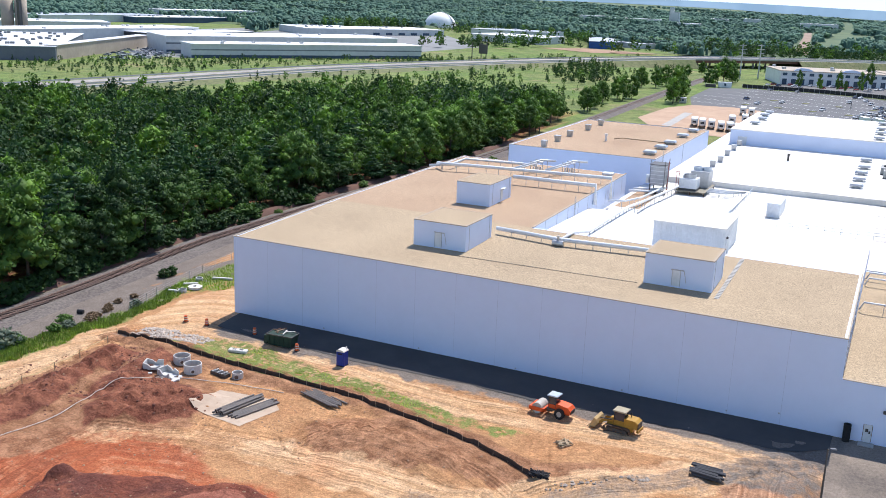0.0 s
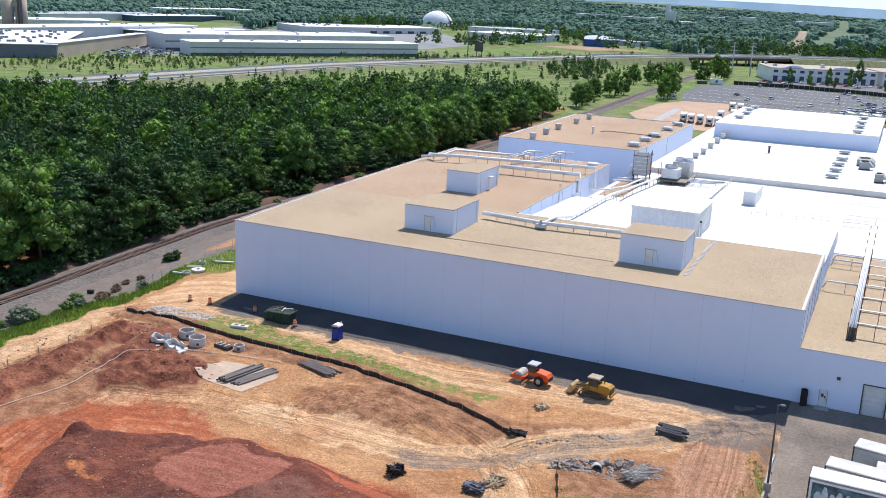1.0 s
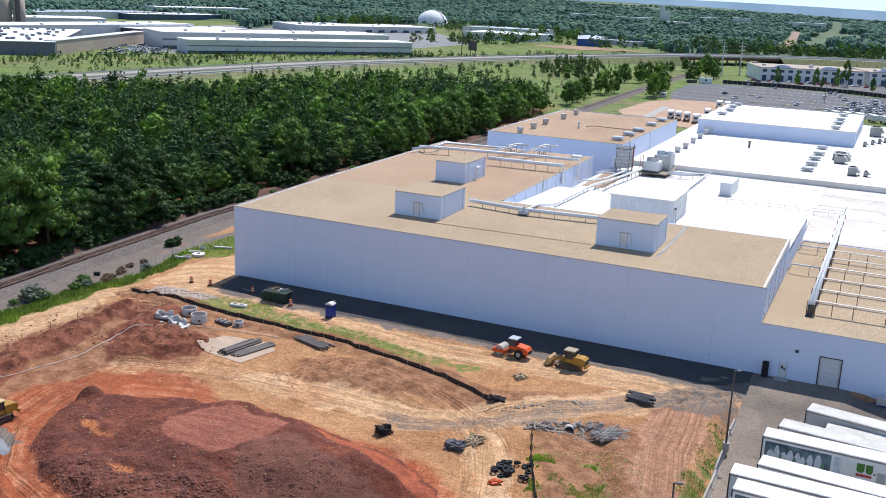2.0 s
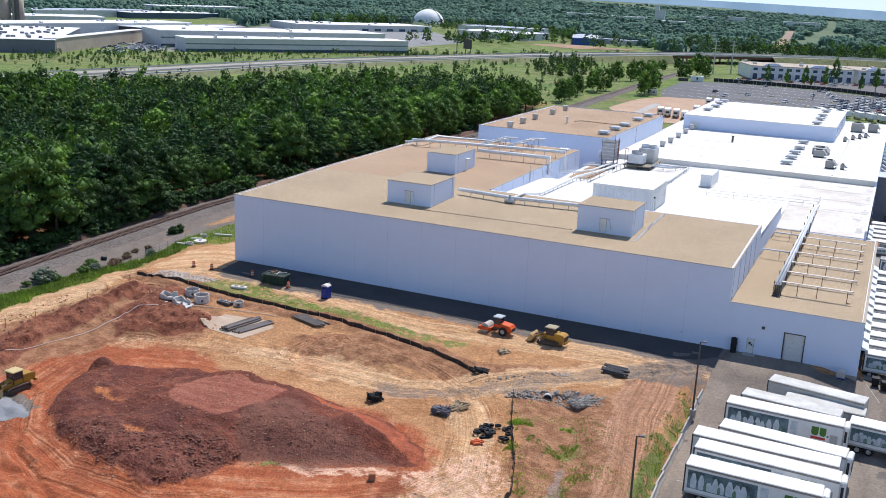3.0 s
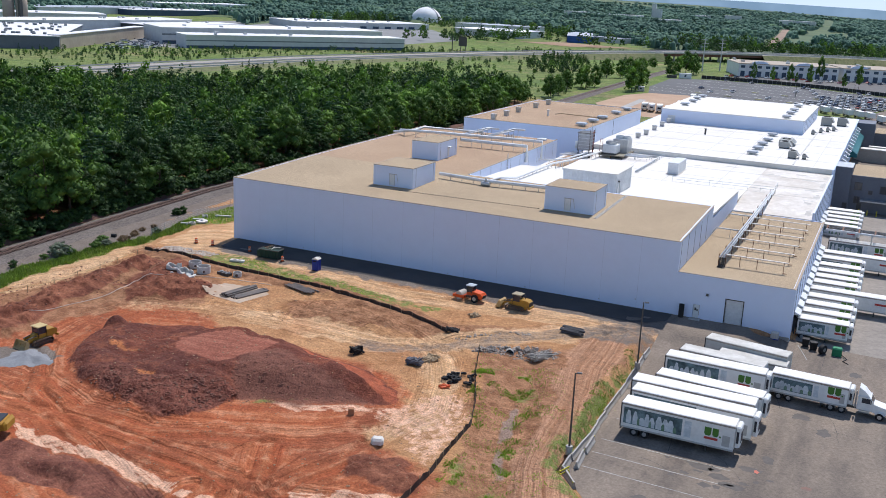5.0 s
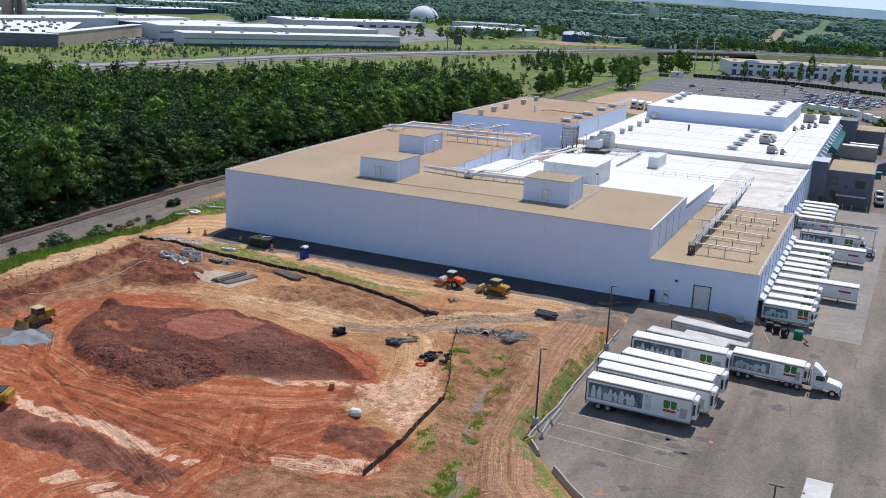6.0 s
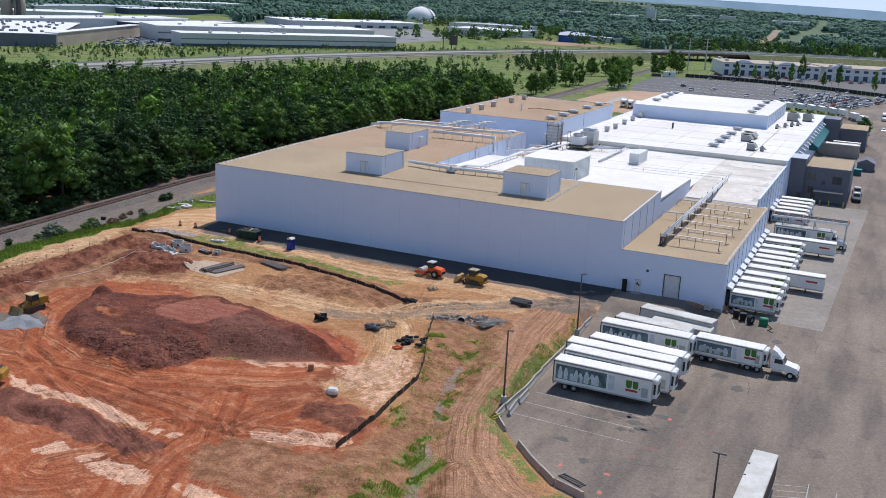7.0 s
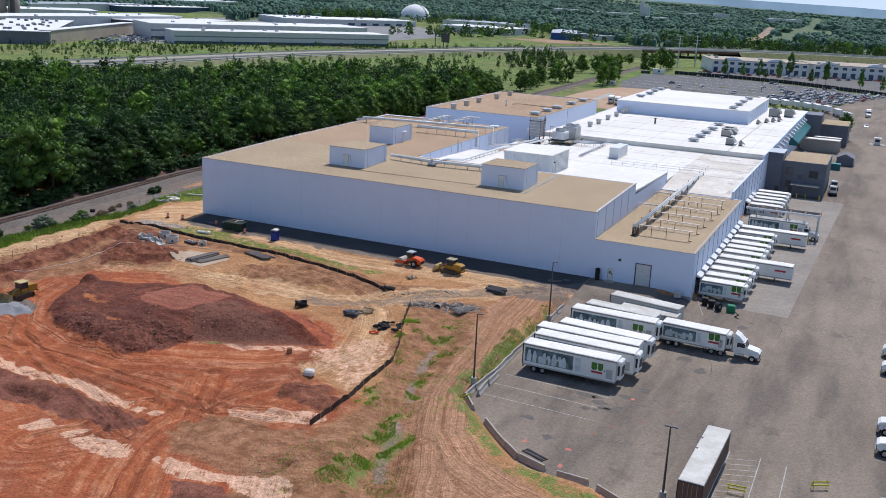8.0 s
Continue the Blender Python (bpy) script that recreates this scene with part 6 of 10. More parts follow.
# silo stack and dome
st = thing("silo", "tall tan twin silo tower", "silo")
part("shaft", Shape().cyl(-640, 516, -1, 29, 5.2, 16), tan_wall, st, smooth=True)
part("shaft", Shape().cyl(-632, 524, -1, 31, 5.2, 16), tan_wall, st, smooth=True)
part("stair", Shape().box(-628, 516, -1, -625, 519, 34), steel_dark, st)
dome = thing("dome", "large white dome far behind the halls", "dome")
s = Shape()
prof = [(24 * math.cos(a), 22 * math.sin(a)) for a in (math.pi / 2 * j / 10 for j in range(11))]
seg = 28
for r, z in prof:
    s.v += [(-553 + r * math.cos(2 * math.pi * k / seg), 1215 + r * math.sin(2 * math.pi * k / seg), z) for k in range(seg)]
for j in range(10):
    for k in range(seg):
        s.f.append((j * seg + k, j * seg + (k + 1) % seg, (j + 1) * seg + (k + 1) % seg, (j + 1) * seg + k))
        s.m.append(0)
part("shell", s, pale_roof, dome, smooth=True)
part("rib", Shape().tube([(-553 + 24.3 * math.cos(a), 1215 - 24.3 * math.cos(a) * 0.2, 22.4 * math.sin(a)) for a in (math.pi * j / 14 for j in range(8))], 0.6, 6), galv, dome)
tw = thing("water_tower", "small pale tower above the far woods", "tower")
part("shaft", Shape().box(-372, 1900, 0, -364, 1906, 40), tilt_wall, tw)
part("block", Shape().box(-366, 1898, 0, -352, 1908, 30), tilt_wall, tw)
# sign on posts by the highway
sg = thing("road_sign", "back of a large road sign on posts", "sign")
part("board", Shape().box(-208, 568, 6, -201, 568.4, 13), steel_dark, sg)
for x in (-206.5, -202.5, -214):
    part("post", Shape().box(x, 568.5, 0, x + 0.5, 569, 14), steel_dark, sg)
# power pylons as steel poles with wires
for x, y in ((-18, 576), (-8, 590)):
    py = thing("power_pole", "tall grey steel power pole", "power pole", "power poles")
    part("shaft", Shape().tube([(x, y, -0.5), (x, y, 23)], 0.6, 8, radii=[0.55, 0.3]), galv, py)
    for z in (17, 19.5, 22):
        part("arm", Shape().box(x - 2.4, y - 0.2, z, x + 2.4, y + 0.2, z + 0.35), galv, py)
    for z in (17, 19.5, 22):
        part("wire", Shape().tube([(x + 2.2, y, z), (x - 90, y + 150, z - 3), (x - 190, y + 320, z + 1)], 0.06, 4), steel_dark, py)

# ---- far car park ----
PARK = [(-8, 372), (12, 376), (40, 362), (100, 352), (107, 385), (118, 418), (128, 446), (104, 466), (70, 488), (40, 497), (2, 497), (-20, 482), (-17, 412)]
park = sheet("car_park", PARK, lambda x, y: 0.0, 200.0, surface("car_park_asphalt", (0.150, 0.148, 0.148), (0.110, 0.108, 0.108), 0.9, big=0.03, fine=0.4), "grey asphalt car park with painted bays", "car park", 0.12)
paint = surface("road_paint", (0.74, 0.74, 0.70), (0.60, 0.60, 0.56), 0.8, fine=2)
yellow_grass = surface("dry_verge", (0.24, 0.24, 0.10), rough=0.95, fine=0.5)
u = Vector((0.965, -0.262))
w_ = Vector((0.262, 0.965))
s = Shape()
o0 = Vector((0, 380))
rows = [6, 24, 42, 60, 78, 96, 112]
bays = []
for r in rows:
    for k in range(-9, 46):
        q = o0 + u * (2.75 * k) + w_ * r
        if inside(np.array([q.x]), np.array([q.y]), PARK)[0]:
            e = q + w_ * 5
            n2 = u * 0.13
            s.add([(q.x - n2.x, q.y - n2.y, 0.14), (q.x + n2.x, q.y + n2.y, 0.14), (e.x + n2.x, e.y + n2.y, 0.14), (e.x - n2.x, e.y - n2.y, 0.14)], [(0, 1, 2, 3)])
            bays.append((q, r))
tagged(new("bay_marking", s.mesh("bay_marking", paint)), "rows of white painted parking bay lines", "road marking", kind="structure")
for r in (17, 53):
    a, c = o0 + u * 4 + w_ * r, o0 + u * 100 + w_ * r
    isl = Shape()
    for k in range(6):
        q = o0 + u * (8 + 17 * k) + w_ * r
        isl.add([(q.x, q.y, 0.05), (q.x + u.x * 3, q.y + u.y * 3, 0.05), (q.x + u.x * 3 + w_.x * 3, q.y + u.y * 3 + w_.y * 3, 0.05), (q.x + w_.x * 3, q.y + w_.y * 3, 0.05)] + [(q.x, q.y, 0.3), (q.x + u.x * 3, q.y + u.y * 3, 0.3), (q.x + u.x * 3 + w_.x * 3, q.y + u.y * 3 + w_.y * 3, 0.3), (q.x + w_.x * 3, q.y + w_.y * 3, 0.3)], [(4, 5, 6, 7), (0, 1, 5, 4), (1, 2, 6, 5), (2, 3, 7, 6), (3, 0, 4, 7)])
    single("planting_island", isl, yellow_grass, "row of dry grass islands in car park", "verge", kind="structure")


def car_model(color, label):
    """A parked car with body, glass house, wheels and lamps."""
    ob = thing("car", label, "car", "parked cars")
    body = surface("car_paint", color, tuple(c * 0.9 for c in color), 0.25, fine=1, spec=0.6)
    part("body", Shape().side([(-2.2, 0.35), (2.2, 0.35), (2.25, 0.75), (1.1, 0.92), (-1.9, 0.95), (-2.25, 0.8)], -0.88, 0.88), body, ob)
    part("cabin", Shape().side([(-1.75, 0.95), (1.05, 0.92), (0.35, 1.42), (-1.2, 1.46)], -0.76, 0.76), glass_dark, ob)
    part("roof", Shape().box(-1.35, -0.78, 1.42, 0.45, 0.78, 1.49), body, ob)
    wm = Shape().tube([(0, -0.1, 0), (0, 0.1, 0)], 0.33, 12).mesh("wheel", rubber)
    for x in (-1.35, 1.4):
        for y in (-0.82, 0.82):
            part("wheel", wm, None, ob, at=(x, y, 0.33))
    return ob


cars = [car_model((0.75, 0.75, 0.75), "white saloon car in a parking bay"), car_model((0.30, 0.31, 0.33), "silver grey car in a parking bay"), car_model((0.04, 0.06, 0.12), "dark blue car in a parking bay"), car_model((0.35, 0.04, 0.03), "red car in a parking bay")]
rs = random.Random(4)
ang = math.degrees(math.atan2(w_.y, w_.x))
used = 0
for q, r in bays:
    along = (q - o0).dot(u)
    p_full = 0.85 if q.x > 72 and q.y < 440 else 0.3 if q.x > 60 else 0.05
    if rs.random() < p_full:
        c = rs.choice((0, 0, 0, 0, 0, 0, 1, 1, 1, 2) if rs.random() < 0.95 else (3,))
        e = q + u * 1.37 + w_ * 2.5
        m4 = pose(e.x, e.y, 0.13, 0, 0, ang + rs.choice((0, 180)) + rs.uniform(-2, 2))
        copy_thing(cars[c], m4)
        used += 1
for k, cobj in enumerate(cars):
    q = o0 + u * (84 + 5.5 * k) + w_ * 74
    cobj.matrix_basis = pose(q.x, q.y, 0.13, 0, 0, ang)
# vans and cars before the business units
for k in range(44):
    x = 6 + 3.9 * k + rs.uniform(-1.5, 1.5)
    copy_thing(cars[rs.choice((0, 0, 1, 2, 3))], pose(x, 552 + 0.357 * (x - 12) - 9 - rs.choice((0, 0, 8, 14)), 0.0, 0, 0, rs.choice((70, 250)) + rs.uniform(-8, 8)))
sheet("bare_strip", [(-250, 815), (-214, 856), (-150, 838), (-132, 822), (-184, 782), (-206, 790)], lambda x, y: 0.0, 400.0, surface("far_red_earth", (0.40, 0.25, 0.165), (0.30, 0.20, 0.12), 0.95, big=0.02, fine=0.2), "strip of bare reddish earth beyond the highway", "bare ground", 0.3)
# rear construction patch behind the store
patch = surface("bare_clay", (0.50, 0.35, 0.235), (0.40, 0.26, 0.17), 0.95, big=0.08, fine=0.6)
sheet("bare_ground", [(-16, 300), (-5, 276), (10, 264), (38, 258), (40, 330), (24, 372), (4, 384), (-4, 383), (-15, 350)], lambda x, y: 0.0, 200.0, patch, "bare clay ground behind the store", "bare ground", 0.10)
sheet("concrete_path", [(-1, 280), (3, 279), (0.5, 334), (-3.5, 335)], lambda x, y: 0.0, 200.0, concrete, "pale concrete strip on bare clay", "path", 0.16)

# cars and vans between the far halls
for k in range(90):
    f, g = rs.random(), rs.random()
    x, y = -372 + 16 * f - 75 * g + rs.uniform(-3, 3), 350 + 42 * f + 100 * g
    cc = copy_thing(cars[rs.choice((0, 0, 0, 1, 2))], pose(x, y, 0.05, 0, 0, rs.choice((40, 220)) + rs.uniform(-4, 4)))


# ---- trees ----
def foliage(name, light, deep, trans=0.0):
    """Leaves: two greens mixed leaf by leaf, clump by clump and tree by tree."""
    m, n, l, p = nodes_of(name)
    g = n.new("ShaderNodeNewGeometry")
    f = mix(n, l, ramp(n, l, g.outputs["Random Per Island"], 0, 1, 0.0, 1.0), light, deep)
    f = mix(n, l, ramp(n, l, noise_node(n, l, 0.28, 3, 0.6), 0.38, 0.66, 0, 0.75), f, deep)
    big = noise_node(n, l, 0.045, 3, 0.5)
    f = mix(n, l, ramp(n, l, big, 0.4, 0.65, 0, 0.5), f, tuple(c * 0.7 for c in deep))
    f = mix(n, l, ramp(n, l, noise_node(n, l, 0.10, 2, 0.5), 0.52, 0.62, 0, 0.7), f, tuple(c * k for c, k in zip(light, (1.08, 1.12, 0.9))))
    l.new(f, p.inputs["Base Color"])
    p.inputs["Roughness"].default_value = 0.7
    p.inputs["Specular IOR Level"].default_value = 0.2
    tl = n.new("ShaderNodeBsdfTranslucent")
    l.new(mix(n, l, 1.0, f, (1.0, 1.15, 0.55), "MULTIPLY"), tl.inputs["Color"])
    ms = n.new("ShaderNodeMixShader")
    ms.inputs[0].default_value = 0.17
    l.new(p.outputs[0], ms.inputs[1])
    l.new(tl.outputs[0], ms.inputs[2])
    l.new(ms.outputs[0], n["Material Output"].inputs["Surface"])
    return m


leaf_a = foliage("broad_leaves", (0.168, 0.290, 0.044), (0.046, 0.100, 0.021))
leaf_b = foliage("dark_leaves", (0.076, 0.140, 0.030), (0.020, 0.048, 0.016))
leaf_c = foliage("pine_needles", (0.080, 0.152, 0.044), (0.024, 0.060, 0.024))
leaf_d = foliage("shrub_leaves", (0.175, 0.275, 0.06), (0.085, 0.15, 0.036))
bark = surface("bark", (0.13, 0.10, 0.075), (0.08, 0.06, 0.05), 0.95, fine=6, bump=0.02)


def crown_arrays(seed, height, radius, n_leaf, size, kind, cores=99):
    """Quads of a crown: leaf tufts set on many overlapping lumps, with gaps between."""
    rs = np.random.RandomState(seed)
    if kind == "pine":
        lumps = []
        tiers = 8
        for k in range(tiers):
            f = k / (tiers - 1)
            z = height * (0.26 + 0.68 * f)
            rr = radius * (1.0 - 0.80 * f ** 1.4) * (0.8 + 0.35 * rs.rand())
            arms = max(3, int(8 * (1 - 0.6 * f)))
            for j in range(arms):
                a = 2 * math.pi * (j + rs.rand() * 0.8) / arms
                d = rr * (0.45 + 0.45 * rs.rand())
                lumps.append((d * math.cos(a), d * math.sin(a), z + rs.uniform(-0.5, 0.5), rr * 0.42 + 0.3, 0.34))
        lumps.append((0, 0, height * 0.95, radius * 0.26, 0.8))
    else:
        lumps = []
        for k in range(34):
            a, f = rs.rand() * 2 * math.pi, rs.rand()
            z = height * (0.24 + 0.66 * f)
            wide = radius * math.sin(math.pi * min(1.0, 0.18 + 0.80 * f)) ** 0.7
            d = wide * (0.3 + 0.6 * rs.rand())
            lumps.append((d * math.cos(a), d * math.sin(a), z, radius * (0.22 + 0.16 * rs.rand()), 0.8))
        lumps.append((0, 0, height * 0.88, radius * 0.4, 0.9))
    lumps = np.array(lumps)
    wgt = lumps[:, 3] ** 2
    pick = rs.choice(len(lumps), n_leaf, p=wgt / wgt.sum())
    d = rs.normal(size=(n_leaf, 3))
    d[:, 2] = np.abs(d[:, 2]) * 0.9 - 0.35 * rs.rand(n_leaf)
    d /= np.linalg.norm(d, axis=1)[:, None]
    rad = lumps[pick, 3] * (0.78 + 0.30 * rs.rand(n_leaf))
    pos = lumps[pick, :3] + d * rad[:, None] * np.stack([np.ones(n_leaf), np.ones(n_leaf), lumps[pick, 4]], -1)
    nrm = d + rs.normal(size=(n_leaf, 3)) * 0.55
    nrm /= np.linalg.norm(nrm, axis=1)[:, None]
    t1 = np.cross(nrm, rs.normal(size=(n_leaf, 3)))
    t1 /= np.linalg.norm(t1, axis=1)[:, None]
    t2 = np.cross(nrm, t1)
    sz = size * (0.6 + 0.8 * rs.rand(n_leaf))[:, None]
    quad = np.stack([pos - t1 * sz - t2 * sz * 0.2, pos + t2 * sz * 0.55 - t1 * sz * 0.1, pos + t1 * sz + t2 * sz * 0.1, pos - t2 * sz * 0.5 + t1 * sz * 0.2], 1)
    # dark inner body that closes the view through the crown
    cv, cf = [], []
    step = max(1, len(lumps) // cores)
    for x, y, z, r, fl in lumps[::step]:
        o = len(cv)
        r *= 0.80 if step == 1 else 0.74
        cv += [(x, y, z + r * fl), (x + r, y, z), (x, y + r, z), (x - r, y, z), (x, y - r, z), (x, y, z - r * fl)]
        cf += [(o, o + 1, o + 2), (o, o + 2, o + 3), (o, o + 3, o + 4), (o, o + 4, o + 1), (o + 5, o + 2, o + 1), (o + 5, o + 3, o + 2), (o + 5, o + 4, o + 3), (o + 5, o + 1, o + 4)]
    return quad.reshape(-1, 3), np.array(cv), np.array(cf)


def crown_mesh(name, arrays, mat):
    qv, cv, cf = arrays
    nq = len(qv) // 4
    me = bpy.data.meshes.new(name)
    vs = np.concatenate([qv, cv])
    faces = np.concatenate([np.arange(nq * 4), (cf + nq * 4).ravel()])
    me.vertices.add(len(vs))
    me.vertices.foreach_set("co", vs.astype(np.float32).ravel())
    me.loops.add(len(faces))
    me.loops.foreach_set("vertex_index", faces.astype(np.int32))
    starts = np.concatenate([np.arange(0, nq * 4, 4), nq * 4 + np.arange(0, len(cf) * 3, 3)])
    totals = np.concatenate([np.full(nq, 4), np.full(len(cf), 3)])
    me.polygons.add(len(starts))
    me.polygons.foreach_set("loop_start", starts.astype(np.int32))
    me.polygons.foreach_set("loop_total", totals.astype(np.int32))
    me.materials.append(mat)
    me.update(calc_edges=True)
    return me


def trunk_shape(height, r, seed):
    rs = random.Random(seed)
    s = Shape()
    top = Vector((rs.uniform(-0.4, 0.4), rs.uniform(-0.4, 0.4), height * 0.8))
    s.tube([(0, 0, -0.5), (0.05, 0, height * 0.3), top], r, 7, radii=[r * 1.25, r * 0.8, r * 0.15])
    for k in range(5):
        a, z = rs.uniform(0, 6.28), height * rs.uniform(0.25, 0.6)
        e = Vector((math.cos(a), math.sin(a), 0.9)) * height * 0.24
        s.tube([(0, 0, z), (e.x * 0.5, e.y * 0.5, z + e.z * 0.5), (e.x, e.y, z + e.z)], r * 0.4, 5, radii=[r * 0.45, r * 0.3, r * 0.08])
    return s


KINDS = {  # height, radius, leaves, leaf size, kind, material, words
    "broad": [(12.0, 4.7, 1650, 0.26, "broad", leaf_a, "broadleaf tree with bright green uneven crown"), (14.0, 5.1, 2000, 0.27, "broad", leaf_a, "tall broadleaf tree with full green crown"), (12.5, 4.4, 1900, 0.26, "broad", leaf_b, "dark green broadleaf tree at wood's edge"), (10.0, 4.0, 1600, 0.25, "broad", leaf_b, "small dark green broadleaf tree")],
    "cedar": [(11.0, 2.3, 900, 0.26, "pine", leaf_b, "dark narrow young cedar"), (9.0, 2.2, 900, 0.26, "pine", leaf_c, "dark bushy young cedar")],
    "pine": [(12.0, 4.0, 1600, 0.26, "pine", leaf_c, "dark green pine with ragged crown"), (13.5, 4.3, 1900, 0.26, "pine", leaf_c, "tall dark pine with layered boughs"), (10.0, 3.6, 1500, 0.25, "pine", leaf_b, "young pine with dense dark crown")],
}
models = {}
for kind, rows_ in KINDS.items():
    for j, (h, r, nl, sz, k2, mat, words) in enumerate(rows_):
        arr = crown_arrays(100 + 10 * j + len(kind), h, r, nl, sz, k2)
        low = crown_arrays(300 + 10 * j + len(kind), h, r, int(nl * 0.18), sz * 2.05, k2, 12)
        mid_c = crown_arrays(400 + 10 * j + len(kind), h, r, int(nl * 0.125), sz * 2.5, k2, 9)
        tiny = crown_arrays(500 + 10 * j + len(kind), h, r, 48, sz * 3.9, k2, 6)
        models[kind, j] = (crown_mesh("crown", arr, mat), trunk_shape(h, 0.22, j).mesh("trunk", bark), words, low, mat, tiny, mid_c)

rs = random.Random(11)
cand = [(x + rs.uniform(-2.0, 2.0), y + rs.uniform(-2.0, 2.0)) for y in np.arange(-76, 300, 5.6) for x in np.arange(-232, -27, 6.0)]
ca = np.array(cand)
ok = inside(ca[:, 0], ca[:, 1], WOOD) & (ca[:, 0] < rail_x(ca[:, 1]) - 5.6)
spots = [tuple(q) for q in ca[ok]]
spots.sort(key=lambda q: float(rail_x(q[1])) - q[0] + 0.06 * max(q[1] - 60, 0))
near, rest = spots[:175], spots[175:]


def pick_kind(x, y, edge):
    g = float(grain(np.array([x]), np.array([y]), 45, 71)[0])
    if edge and rs.random() < 0.62 or x > -45 and y > 120:
        return "broad"
    if y < 25:
        return "broad" if rs.random() < 0.68 else "pine"
    return "pine" if g > 0.45 and rs.random() < 0.7 else "broad"


for x, y in near:
    kind = pick_kind(x, y, x > float(rail_x(y)) - 13)
    j = rs.randrange(len(KINDS[kind]))
    # darker-leaved trees in front put the wood's shaded flank into leaf colour
    if kind == "broad":
        j = rs.choice((0, 1, 1)) if y > 105 else rs.choice((0, 1, 2, 3)) if y > 45 else rs.choice((1, 2, 2, 3, 3, 3))
    cm, tm, words = models[kind, j][:3]
    sc = rs.uniform(0.66, 1.14) * (0.8 if x > float(rail_x(y)) - 10 and y > 45 else 1.12 if y < 45 else 1.0)
    ob = thing("tree", words, "tree", "trees along the railway", at=pose(x, y, ground_z(x, y) - 0.1, 0, 0, rs.uniform(0, 360)) @ Matrix.Diagonal((sc, sc, sc * rs.uniform(0.9, 1.15), 1)))
    part("trunk", tm, None, ob)
    part("crown", cm, None, ob)


def joined_wood(name, places, label, small=False):
    """Many trees past counting, one mesh for each kind of leaf."""
    groups = {}
    for x, y, kind, sc in places:
        j = rs.randrange(len(KINDS[kind]))
        _, _, _, low, mat, tiny, mid_c = models[kind, j]
        a = rs.uniform(0, 6.28)
        rot = np.array([[math.cos(a), -math.sin(a), 0], [math.sin(a), math.cos(a), 0], [0, 0, rs.uniform(0.9, 1.15)]]) * sc
        qv, cv, cf = tiny if small else mid_c if y > 95 else low
        groups.setdefault(mat, []).append((qv @ rot.T + (x, y, 0), cv @ rot.T + (x, y, 0), cf))
    for mat, parts_ in groups.items():
        q = np.concatenate([g[0] for g in parts_])
        cvs, cfs, o = [], [], 0
        for _, cv, cf in parts_:
            cvs.append(cv)
            cfs.append(cf + o)
            o += len(cv)
        me = crown_mesh(name, (q, np.concatenate(cvs), np.concatenate(cfs)), mat)
        tagged(new(name, me), label, "woodland", kind="stuff")


FRINGE = [(-232, 130), (-264, 170), (-258, 186), (-249, 198), (-238, 208), (-216, 186), (-203, 158)]
fringe = []
while len(fringe) < 230:  # low young growth where the wood runs out towards the highway
    x, y = rs.uniform(-264, -203), rs.uniform(130, 208)
    if inside(np.array([x]), np.array([y]), FRINGE)[0]:
        fringe.append((x, y, rs.choice(("broad", "pine", "cedar")), rs.uniform(0.30, 0.48)))
joined_wood("woodland", fringe, "low young wood thinning out towards the highway", True)
joined_wood("woodland", [(x, y, pick_kind(x, y, False), rs.uniform(0.60, 1.12) * (0.84 if x < -120 and y > 168 else 0.92 if x < -80 else 1.0)) for x, y in rest], "dense mixed wood of pines and broadleaf trees")

# trees beyond the wood: along the railway, by the car park, by the business units
copses = []
for x, y, sc in ((39, 506, 0.95), (50, 503, 1.0), (61.4, 506, 1.2), (64.3, 545, 1.3), (27.6, 503, 0.95), (53.3, 510, 0.7), (82, 500, 0.9), (90, 512, 1.1), (112, 480, 1.0), (124, 470, 0.8)):
    copses.append((x, y, "slim", sc))
copses.append((115, 249, "broad", 0.72))
for k in range(9):  # beside the railway, where it leaves the wood
    y = 292 + 9 * k + rs.uniform(-2, 2)
    copses.append((float(rail_x(y)) - rs.uniform(9, 22), y, "broad", rs.uniform(0.55, 0.9)))
for x, y, sc in ((-41, 366, 1.05), (-40, 380, 1.15), (-46, 374, 0.9), (-50, 362, 0.8), (-17, 371, 1.25), (-18, 384, 1.35), (-20, 398, 1.2), (-21, 412, 0.9), (-46, 455, 1.1), (-53, 449, 1.15), (-44, 470, 1.0), (-58, 462, 0.9), (-50, 480, 0.95), (-24, 500, 0.95), (-25, 527, 1.1), (-22, 538, 1.25), (-18, 545, 1.1), (-15, 530, 0.9), (-48, 520, 0.8), (-50, 560, 0.8), (-46, 590, 0.75)):
    copses.append((x, y, "broad", sc))
for x, y, kind, sc in copses:
    slim = kind == "slim"
    cm, tm, words = models["broad", rs.randrange(2)][:3]
    wide = sc * (0.45 if slim else 0.85)
    ob = thing("tree", "tall slender broadleaf tree before the units" if slim else words, "tree", "scattered trees", at=pose(x, y, -0.3 if slim else -1.2 * sc, 0, 0, rs.uniform(0, 360)) @ Matrix.Diagonal((wide, wide, sc, 1)))
    part("trunk", tm, None, ob)
    part("crown", cm, None, ob)
# shrubs and young cedars over the open land between wood and highway
def road_gap(pts):
    """Distance of points from the highway's middle."""
    q = np.array(pts, float)
    return dist_line(q[:, 0], q[:, 1], hwy)[0]


